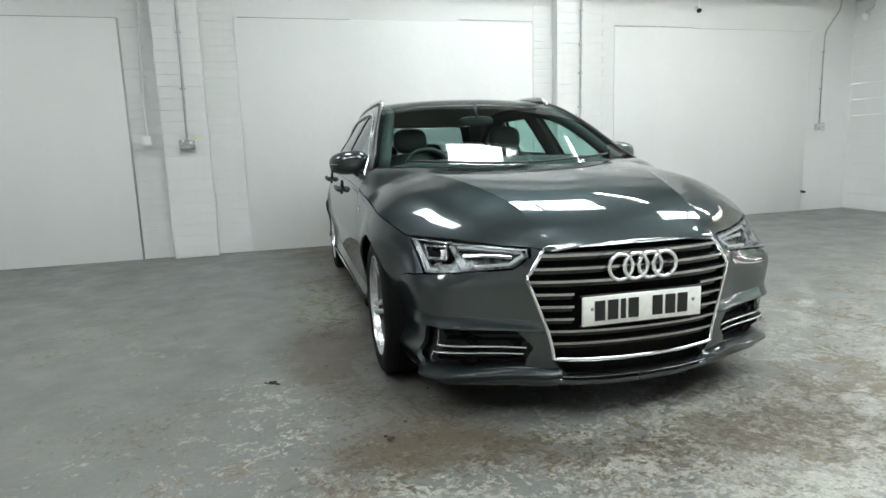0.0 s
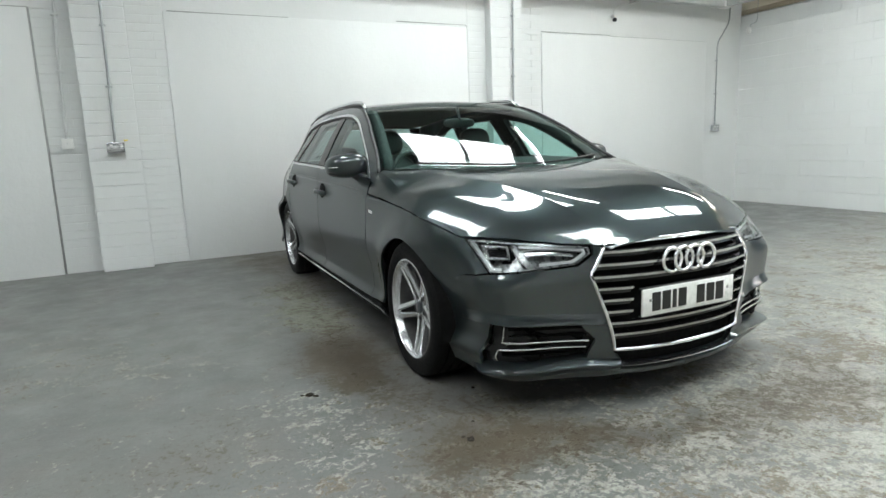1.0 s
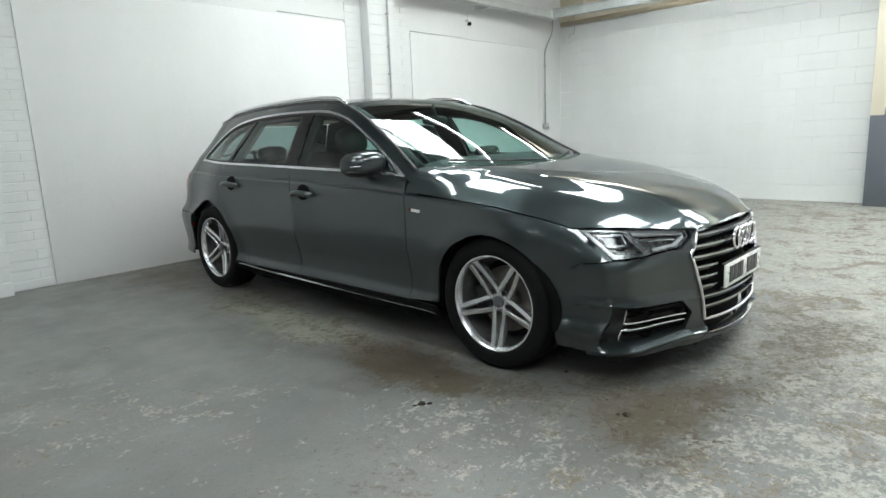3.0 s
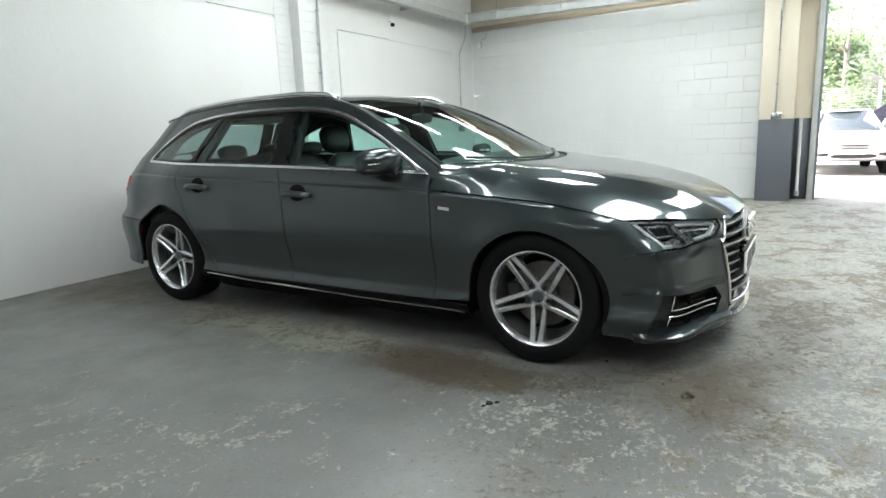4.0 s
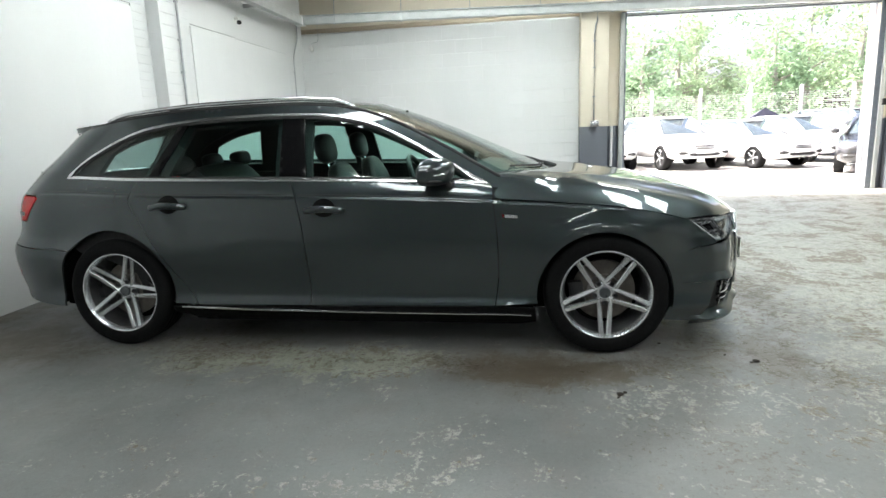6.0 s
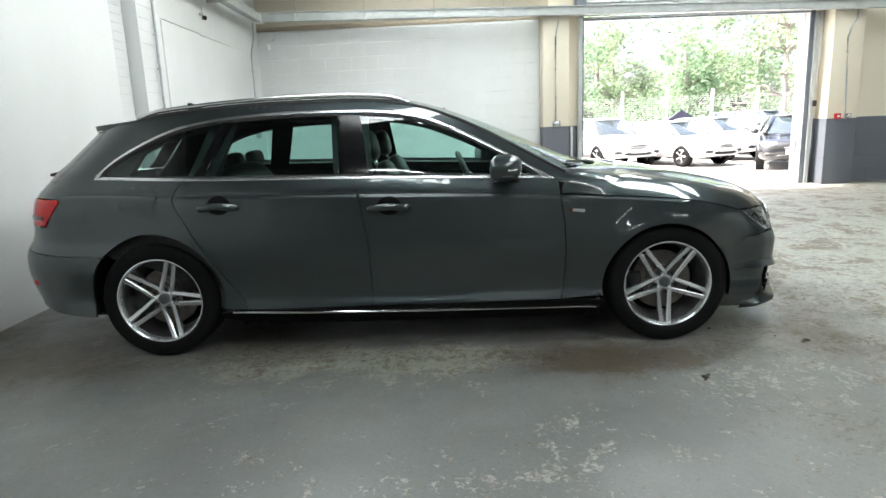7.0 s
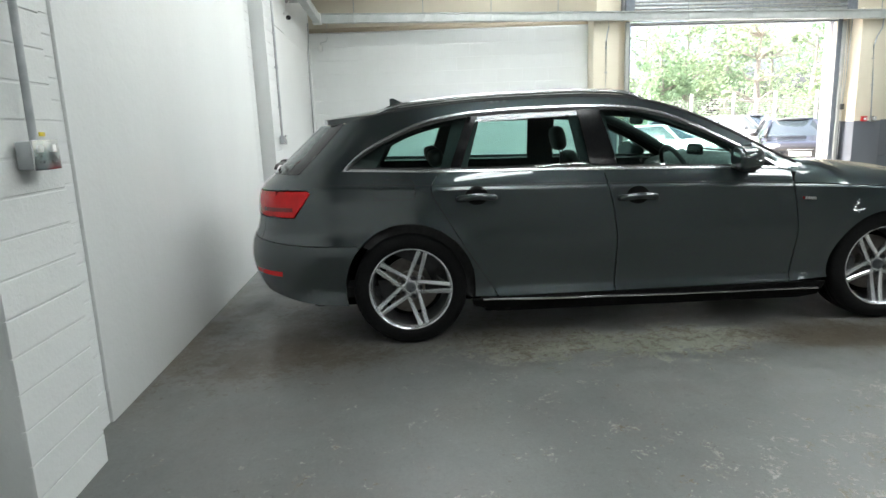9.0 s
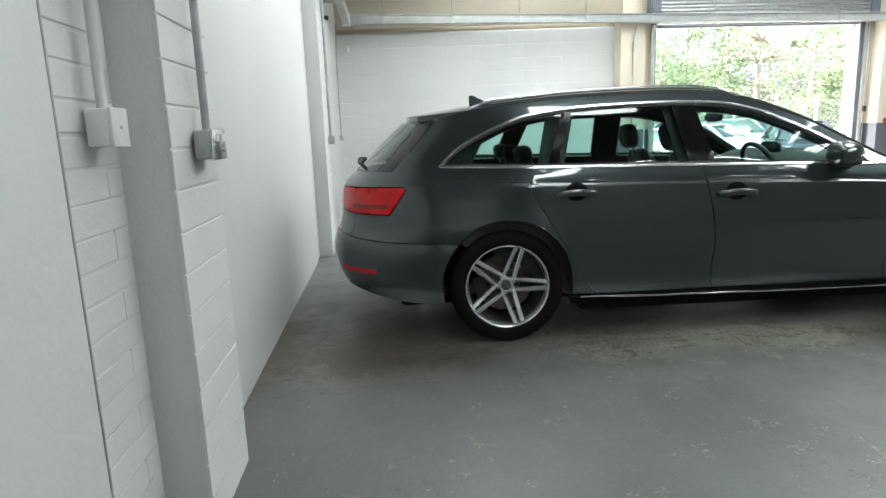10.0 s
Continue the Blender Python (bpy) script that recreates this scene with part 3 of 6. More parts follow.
def inside(poly, pts):
    px, py = pts[:, 0], pts[:, 1]
    hit = np.zeros(len(pts), bool)
    a = np.asarray(poly)
    b = np.roll(a, -1, 0)
    for (x0, y0), (x1, y1) in zip(a, b):
        cross = (y0 > py) != (y1 > py)
        with np.errstate(divide="ignore", invalid="ignore"):
            hit ^= cross & (px < (x1 - x0) * (py - y0) / (y1 - y0) + x0)
    return hit


def gap_to(poly, pts):
    a = np.asarray(poly)
    b = np.roll(a, -1, 0)
    best = np.full(len(pts), 9.0)
    for p, q in zip(a, b):
        d = q - p
        t = np.clip(((pts - p) @ d) / max(d @ d, 1e-12), 0, 1)
        best = np.minimum(best, np.linalg.norm(pts - p - t[:, None] * d, axis=1))
    return best


def dense(poly, step):
    out = []
    for (x0, y0), (x1, y1) in zip(poly, list(poly[1:]) + [poly[0]]):
        n = max(1, int(round(math.hypot(x1 - x0, y1 - y0) / step)))
        out += [(x0 + (x1 - x0) * k / n, y0 + (y1 - y0) * k / n) for k in range(n)]
    return out


def smooth_line(pts, step=0.02):
    """A rounded line (Catmull-Rom) through a few nodes."""
    p = [np.array(q, float) for q in pts]
    p = [2 * p[0] - p[1]] + p + [2 * p[-1] - p[-2]]
    out = []
    for a, b, c, d in zip(p, p[1:], p[2:], p[3:]):
        n = max(2, int(np.linalg.norm(c - b) / step))
        for t in np.linspace(0, 1, n, endpoint=False):
            out.append(tuple(0.5 * (2 * b + (c - a) * t + (2 * a - 5 * b + 4 * c - d) * t * t + (3 * b - a - 3 * c + d) * t ** 3)))
    return out + [tuple(p[-2])]


def patch(outline, surf, step=0.025, holes=(), extra=(), flange=0.012, lift=0.0):
    """A curved sheet: the outline (u, v), meshed finely and laid on surf(u, v) -> x, y, z. Its rim turns inwards by flange."""
    outline = dense(outline, step)
    holes = [dense(h, step) for h in holes]
    loops = [np.array(outline)] + [np.array(h) for h in holes]
    lo, hi = loops[0].min(0), loops[0].max(0)
    gx, gy = np.meshgrid(np.arange(lo[0] + step / 2, hi[0], step), np.arange(lo[1] + step / 2, hi[1], step))
    grid = np.stack([gx.ravel(), gy.ravel()], 1)
    if len(extra):
        ex = np.array(extra)
        far = np.ones(len(grid), bool)
        for s in range(0, len(grid), 4000):
            far[s:s + 4000] = np.min(np.linalg.norm(grid[s:s + 4000, None] - ex[None], axis=2), 1) > step * 0.45
        grid = np.concatenate([grid[far], ex])
    ok = inside(loops[0], grid) & (gap_to(loops[0], grid) > step * 0.3)
    for h in loops[1:]:
        ok &= ~inside(h, grid) & (gap_to(h, grid) > step * 0.3)
    grid = grid[ok]
    pts, edges = [], []
    for loop in loops:
        base = len(pts)
        pts += [Vector(p) for p in loop]
        edges += [(base + i, base + (i + 1) % len(loop)) for i in range(len(loop))]
    pts += [Vector(p) for p in grid]
    vs, _, fs, *_ = delaunay_2d_cdt(pts, edges, [], 0, 1e-6)
    uv = np.array([(v.x, v.y) for v in vs])
    mids = np.array([uv[list(f)].mean(0) for f in fs])
    good = inside(loops[0], mids)
    for h in loops[1:]:
        good &= ~inside(h, mids)
    xyz = surf(uv[:, 0], uv[:, 1])
    bm = bmesh.new()
    bv = [bm.verts.new(p) for p in xyz]
    for f, g in zip(fs, good):
        if g:
            try:
                bm.faces.new([bv[i] for i in f])
            except ValueError:
                pass
    bmesh.ops.delete(bm, geom=[v for v in bm.verts if not v.link_faces], context="VERTS")
    bm.normal_update()
    if lift:
        for v in bm.verts:
            v.co += v.normal * lift
    if flange:
        rim = [e for e in bm.edges if len(e.link_faces) == 1]
        norm = {v: v.normal.copy() for e in rim for v in e.verts}
        out = bmesh.ops.extrude_edge_only(bm, edges=rim)["geom"]
        for e in rim:
            e.smooth = False
        near = {(round(v.co.x, 6), round(v.co.y, 6), round(v.co.z, 6)): n for v, n in norm.items()}
        for v in out:
            if isinstance(v, bmesh.types.BMVert):
                v.co -= near.get((round(v.co.x, 6), round(v.co.y, 6), round(v.co.z, 6)), Vector((0, 0, 0))) * flange
    return bm


def on_skin(sign, out=0.0):
    def at(q, z):
        p = skin(q, z)
        p[..., 0] *= sign
        return p
    return at


def face_out(bm, centre=(0, 0, 0.6)):
    """Makes most faces look away from the car's middle line."""
    s = 0.0
    for f in bm.faces:
        c = f.calc_center_median()
        s += f.normal.dot(Vector((c.x - centre[0], (c.y - centre[1]) * 0.25, c.z - centre[2]))) * f.calc_area()
    if s < 0:
        bmesh.ops.reverse_faces(bm, faces=bm.faces)
        return True
    return False


def sheet(name, outline, mat, parent, sign=1, step=0.025, holes=(), extra=(), flange=0.012, lift=0.0, label=""):
    """One panel of the flank on the side sign."""
    bm = patch(outline, on_skin(sign), step, holes, extra, 0, 0)
    face_out(bm)
    finish(bm, flange, lift)
    return part(name, bm, mat, parent, label)


def finish(bm, flange, lift):
    bm.normal_update()
    if lift:
        for v in bm.verts:
            v.co += v.normal * lift
    if flange:
        rim = [e for e in bm.edges if len(e.link_faces) == 1]
        norm = {v.co.to_tuple(6): v.normal.copy() for e in rim for v in e.verts}
        for e in rim:
            e.smooth = False
        out = bmesh.ops.extrude_edge_only(bm, edges=rim)["geom"]
        for v in out:
            if isinstance(v, bmesh.types.BMVert):
                v.co -= norm.get(v.co.to_tuple(6), Vector((0, 0, 0))) * flange
    return bm


def ribbon(name, line_a, line_b, mat, parent, sign=1, lift=0.0, deep=0.006, closed=False, label=""):
    """A narrow band on the flank between two lines with as many points each."""
    bm = bmesh.new()
    rows = []
    for (qa, za), (qb, zb) in zip(line_a, line_b):
        mid = skin_point((qa + qb) / 2, (za + zb) / 2, sign, lift + 0.0015)
        rows.append([bm.verts.new(p) for p in (skin_point(qa, za, sign, lift - deep), skin_point(qa, za, sign, lift), mid, skin_point(qb, zb, sign, lift), skin_point(qb, zb, sign, lift - deep))])
    for a, b in zip(rows, rows[1:] + (rows[:1] if closed else [])):
        for i in range(4):
            bm.faces.new((a[i], a[i + 1], b[i + 1], b[i]))
    bmesh.ops.recalc_face_normals(bm, faces=bm.faces)
    face_out(bm)
    return part(name, sharpen(bm, 50), mat, parent, label)


def skin_point(q, z, sign, lift=0.0):
    """A place on the flank, lifted along its normal."""
    p = skin(q, z)
    du = skin(q + 0.004, z) - skin(q - 0.004, z)
    dv = skin(q, z + 0.004) - skin(q, z - 0.004)
    n = np.cross(dv, du)
    n = n / max(np.linalg.norm(n), 1e-9)
    if n[0] < 0 and abs(n[0]) > 0.05 or (abs(n[0]) <= 0.05 and n[1] * (q + 0.3) < 0):
        n = -n
    p = p + n * lift
    return Vector((p[0] * sign, p[1], p[2]))


def along(nodes, step=0.02):
    """Points along a broken line."""
    out = []
    for (x0, y0), (x1, y1) in zip(nodes, nodes[1:]):
        n = max(1, int(round(math.hypot(x1 - x0, y1 - y0) / step)))
        out += [(x0 + (x1 - x0) * k / n, y0 + (y1 - y0) * k / n) for k in range(n)]
    return out + [tuple(nodes[-1])]


def band(name, nodes, width, mat, parent, sign, lift=0.0, deep=0.006, step=0.02, label=""):
    """A ribbon of even width along a broken line."""
    p = np.array(along(nodes, step))
    t = np.gradient(p, axis=0)
    n = np.stack([-t[:, 1], t[:, 0]], 1) / np.maximum(np.linalg.norm(t, axis=1), 1e-9)[:, None]
    return ribbon(name, [tuple(q) for q in p - n * width / 2], [tuple(q) for q in p + n * width / 2], mat, parent, sign, lift, deep, False, label)


def cap(name, outline, height, mat, parent, step=0.03, holes=(), flange=0.012, lift=0.0, label="", extra=(), crisp=0):
    """One panel of the top: outline in (x, y), its height from the given function."""
    bm = patch(outline, lambda x, y: np.stack([x, y, height(x, y)], -1), step, holes, extra, 0, 0)
    face_out(bm, (0, 0, -3))
    if crisp:
        sharpen(bm, crisp)
    finish(bm, flange, lift)
    return part(name, bm, mat, parent, label)


def arc(cy, cz, r, a0, a1, n=22):
    return [(cy + r * math.cos(radians(a0 + (a1 - a0) * i / n)), cz + r * math.sin(radians(a0 + (a1 - a0) * i / n))) for i in range(n + 1)]


def seam(f, a, b, n=24, drop=0.0):
    return [(a + (b - a) * i / n, float(f(a + (b - a) * i / n)) - drop) for i in range(n + 1)]


CAR = root("estate_car", pose(0.030, 0, 0), "dark grey metallic estate car with silver five-arm wheels", "car")
GAP = 0.0025
ARCH_F, ARCH_R, ARCH, ARCH_BACK = (-1.400, 0.317), (1.408, 0.337), 0.350, 0.371
belt = curve((-0.83, 0.922), (-0.25, 0.945), (0.31, 0.962), (1.3, 0.985), (1.78, 1.0))
DLO_TOP = [(1.78, 1.0), (1.66, 1.105), (1.48, 1.2), (1.3, 1.268), (1.14, 1.300), (0.95, 1.320), (0.66, 1.332), (0.35, 1.332), (0.1, 1.318), (-0.11, 1.275), (-0.26, 1.215), (-0.41, 1.142), (-0.56, 1.06), (-0.70, 0.98), (-0.81, 0.922)]
dlo_top = curve(*[p for p in DLO_TOP[::-1]])
door_front = [(-0.818, 0.920), (-0.824, 0.835), (-0.846, 0.62), (-0.846, 0.42), (-0.826, 0.262)]
door_mid = [(0.292, 0.960), (0.262, 0.86), (0.228, 0.66), (0.217, 0.45), (0.220, 0.262)]
door_rear = [(1.225, 0.982), (1.272, 0.885), (1.205, 0.752), (1.065, 0.520), (0.935, 0.310), (0.905, 0.262)]


def shift(line, d):
    return [(u + d, v) for u, v in line]


CREASE_ROWS = [-0.030, -0.022, -0.017, -0.0135, -0.0105, -0.008, -0.0055, -0.003, 0.0, 0.006, 0.014, 0.021]


def crease_points(a, b, step=0.02):
    return [(y, float(crease(y)) + d) for y in np.arange(a, b, step) for d in CREASE_ROWS]


def fold_points(a, b):
    return [(y, z) for y in np.arange(a, b, 0.03) for z in (0.272, 0.284, 0.298, 0.312, 0.324, 0.345)]


for sign in (-1, 1):
    # front wing, doors, rear quarter with the roof pillar, sill
    f_line, m_line, r_line = smooth_line(door_front), smooth_line(door_mid), smooth_line(door_rear)
    wing = shift(f_line, -GAP)[::-1]
    wing = [p for p in wing if p[1] <= float(crease(p[0])) - 0.004]
    wing += seam(crease, -0.828, -1.862, 40, 0.004)
    wing += [(-1.878, 0.712), (-1.985, 0.585), (-1.86, 0.570), (-1.715, 0.507)]
    wing += [p for p in arc(*ARCH_F, ARCH, 148, -10, 40) if p[1] > 0.262]
    sheet("front_wing", wing, PAINT, CAR, sign, 0.025, (), [(y, float(crease(y)) + d) for y in np.arange(-1.80, -0.86, 0.02) for d in CREASE_ROWS[:6] if d < -0.006] + [(y, z) for y in np.arange(-1.02, -0.84, 0.02) for z in (0.272, 0.284, 0.298, 0.312, 0.324)], label="dark grey metallic front wing")
    sheet("sill_liner", [(-1.03, 0.19), (-0.78, 0.19), (-0.78, 0.40), (-1.0, 0.40)], DARK, CAR, sign, 0.04, lift=-0.035)
    door = shift(f_line, GAP) + shift(m_line, -GAP)[::-1] + seam(belt, 0.288, -0.812, 20)[1:-1]
    d1 = sheet("front_door", door, PAINT, CAR, sign, 0.025, (), crease_points(-0.8, 0.25) + fold_points(-0.8, 0.2), label="dark grey metallic front door")
    door = shift(m_line, GAP) + shift(r_line, -GAP)[::-1] + seam(belt, 1.22, 0.297, 20)[1:-1]
    d2 = sheet("rear_door", door, PAINT, CAR, sign, 0.025, (), crease_points(0.27, 1.25) + fold_points(0.25, 0.9), label="dark grey metallic rear door")
    # rear quarter, running up round the side windows to the gutter and on to the screen pillar
    quarter = shift(r_line, GAP)[::-1]
    quarter = [(0.915, 0.262)] + quarter[1:]
    quarter += seam(belt, 1.232, 1.78, 12)[1:]
    top_run = smooth_line(DLO_TOP, 0.03)
    quarter += top_run[1:]
    quarter += [(-0.826, 0.904), (-0.88, 0.908), (-0.905, 0.915)]
    quarter += seam(gutter, -0.92, 1.80, 70)
    quarter += [(1.93, 1.272), (1.985, 1.20), (2.06, 1.10), (2.15, 1.0), (2.19, 0.95), (2.20, 0.908)]
    quarter += [(2.030, 0.905), (1.996, 0.888), (2.040, 0.828), (2.118, 0.746), (2.44, 0.742), (2.44, 0.615), (2.16, 0.606), (1.70, 0.592)]
    quarter += [p for p in arc(*ARCH_R, ARCH_BACK, 42, 190, 34) if p[1] > 0.262]
    sheet("rear_quarter", quarter, PAINT, CAR, sign, 0.025, (), crease_points(1.3, 2.0), label="dark grey metallic rear quarter and roof pillar")
    # body-coloured sill lies in shade; that shade is put into a near-black colour
    sill = [(-1.04, 0.255), (0.905, 0.255), (1.06, 0.255), (1.05, 0.21), (0.9, 0.150), (-0.95, 0.135), (-1.045, 0.16)]
    sheet("side_sill", sill, DARK, CAR, sign, 0.03, lift=0.002, label="side sill coloured near black for the shade on it")
    strip = [(-1.02, 0.214), (-0.5, 0.218), (-0.04, 0.224), (0.5, 0.237), (1.0, 0.252)]
    band("sill_strip", strip, 0.0085, SATIN, CAR, sign, 0.012, 0.010, 0.05, "satin silver strip along the sill")
    # rear bumper
    bumper = [(1.705, 0.587), (2.16, 0.601), (2.90, 0.630), (2.90, 0.30), (2.5, 0.300), (2.3, 0.286), (2.1, 0.266), (1.80, 0.248)]
    bumper += [p for p in arc(*ARCH_R, ARCH_BACK, -14, 41, 22)]
    refl = [(2.20, 0.440), (2.56, 0.432), (2.54, 0.402), (2.21, 0.408)]
    sheet("rear_bumper", bumper, PAINT, CAR, sign, 0.03, (refl,), label="dark grey rear bumper")
    sheet("reflector", refl, RED_LENS, CAR, sign, 0.03, flange=0.004, lift=-0.002, label="red rear reflector")
    # tail lamp and tailgate
    lamp = [(2.003, 0.886), (2.033, 0.899), (2.70, 0.888), (2.68, 0.757), (2.45, 0.750), (2.126, 0.752), (2.046, 0.832)]
    sheet("tail_lamp", lamp, RED_LENS, CAR, sign, 0.025, flange=0.008, lift=0.003, label="red tail lamp lens")
    gate = [(2.205, 0.906), (2.70, 0.894), (2.69, 0.750), (2.443, 0.742), (2.443, 0.615), (2.90, 0.636), (2.90, 0.986), (2.166, 0.986)]
    sheet("tailgate", gate, PAINT, CAR, sign, 0.03, label="dark grey tailgate")

# bonnet
screen_base = lambda x: -1.13 + 0.30 * (x / 0.78) ** 2
back = [(x, screen_base(x) - 0.055 + 0.035 * float(ease(0.6, 0.79, x))) for x in np.linspace(0.79, 0.0, 15)]
hood_half = [(0.0, -2.215), (0.2, -2.21), (0.345, -2.195)] + [(float(p[0]) - 0.0015, float(p[1])) for p in HOOD_EDGE] + [(0.876, -0.834), (0.846, -0.868)] + back
hood_line = hood_half + [(-x, y) for x, y in hood_half[::-1] if x > 0.001]
ridge_pts = [(s * (0.35 + 0.27 * float(ease(-2.25, -0.9, y)) + d), y) for y in np.arange(-2.15, -1.0, 0.016) for d in (0.0, 0.02, 0.05, 0.08, 0.11) for s in (-1, 1)]
cap("bonnet", hood_line, hood, PAINT, CAR, 0.03, label="dark grey metallic bonnet with raised edges", extra=ridge_pts + [(x, y) for y in np.arange(-2.205, -2.0, 0.012) for x in np.arange(-0.60, 0.61, 0.03)] + [(s * (float(edge_wide(y)) - d), y) for y in np.arange(-1.75, -0.86, 0.03) for d in (0.006, 0.014, 0.024, 0.036, 0.05, 0.066) for s in (-1, 1)], crisp=8)

# windscreen, roof
rim = 0.012
ws_top = lambda x: -0.035 + 0.03 * (x / 0.6) ** 2
xs_base = np.linspace(0.0, 0.775, 14)
ws_half = [(x, screen_base(x)) for x in xs_base] + [(float(top_edge(y)) - rim, y) for y in np.linspace(-0.80, -0.05, 26)] + [(x, ws_top(x)) for x in np.linspace(0.58, 0.0, 10)]
ws_line = ws_half + [(-x, y) for x, y in ws_half[::-1] if x > 0.001][0:]
cap("windscreen", ws_line, roof, GLASS, CAR, 0.03, flange=0.004, label="tinted windscreen reflecting the rooflights")
for sign in (-1, 1):
    part("screen_seal", tube([(sign * (float(top_edge(y)) - 0.006), y, float(gutter(y)) + 0.001) for y in np.linspace(-0.86, -0.03, 24)], 0.0110, 8), BLACK_PLASTIC, CAR, "black seal beside the windscreen")
    part("roof_seam", tube([(sign * (float(p[0]) - 0.003), float(p[1]), float(p[2]) - 0.002) for p in (skin(q, float(gutter(q))) for q in np.linspace(-0.04, 1.80, 40))], 0.0075, 8), BLACK_PLASTIC, CAR)
roof_half = [(x, ws_top(x) + 0.006) for x in np.linspace(0, 0.59, 10)] + [(float(p[0]) - 0.004, float(p[1])) for p in (skin(q, float(gutter(q))) for q in np.linspace(-0.02, 1.80, 50))] + [(0.525, 1.80), (0.48, 1.865), (0.3, 1.915), (0.0, 1.932)]
roof_line = roof_half + [(-x, y) for x, y in roof_half[::-1] if x > 0.001]
cap("roof", roof_line, roof, PAINT, CAR, 0.04, flange=0.03, label="dark grey metallic roof with a rear spoiler lip")


def merged(*bms):
    """Joins bmeshes into the first."""
    for other in bms[1:]:
        me = bpy.data.meshes.new("join")
        other.to_mesh(me)
        other.free()
        bms[0].from_mesh(me)
        bpy.data.meshes.remove(me)
    return bms[0]


def both_sides(name, outline, mat, parent, step=0.025, holes=(), flange=0.012, lift=0.0, label=""):
    """One panel that runs across the car's middle: the half outline, mirrored."""
    halves = []
    for s in (-1, 1):
        b = patch(outline, on_skin(s), step, holes, (), 0, 0)
        face_out(b)
        halves.append(b)
    bm = merged(*halves)
    bmesh.ops.remove_doubles(bm, verts=bm.verts, dist=0.0008)
    finish(bm, flange, lift)
    return part(name, bm, mat, parent, label)


def inset(poly, d):
    """Moves a closed line inwards by d."""
    p = np.array(poly)
    area = 0.5 * np.sum(p[:, 0] * np.roll(p[:, 1], -1) - np.roll(p[:, 0], -1) * p[:, 1])
    t = np.roll(p, -1, 0) - np.roll(p, 1, 0)
    n = np.stack([-t[:, 1], t[:, 0]], 1) / np.maximum(np.linalg.norm(t, axis=1), 1e-9)[:, None]
    return [tuple(q) for q in p + n * d * (1 if area > 0 else -1)]


# ---- front: bumper, grille, lamps ----
GRILLE = [(-2.425, 0.680), (-2.352, 0.566), (-2.432, 0.258)]
front = [(-1.728, 0.165)] + arc(*ARCH_F, ARCH, 199, 147, 14) + [(-1.86, 0.566), (-1.99, 0.580), (-2.13, 0.586), (-2.318, 0.602), (-2.382, 0.646), (-2.388, 0.684)]
front += GRILLE + [(-2.452, 0.218), (-2.478, 0.190), (-2.70, 0.184), (-2.70, 0.150), (-2.42, 0.146), (-2.35, 0.144), (-2.0, 0.142)]
FOG = [(-1.955, 0.378), (-2.30, 0.366), (-2.362, 0.300), (-2.335, 0.228), (-2.1, 0.200), (-1.89, 0.190)]
both_sides("front_bumper", front, PAINT, CAR, 0.022, (FOG,), 0.02, 0, "dark grey front bumper with side intakes")
LAMP = [(-1.884, 0.7115), (-2.0, 0.709), (-2.2, 0.696), (-2.374, 0.680), (-2.376, 0.650), (-2.314, 0.608), (-2.13, 0.592), (-1.99, 0.588)]
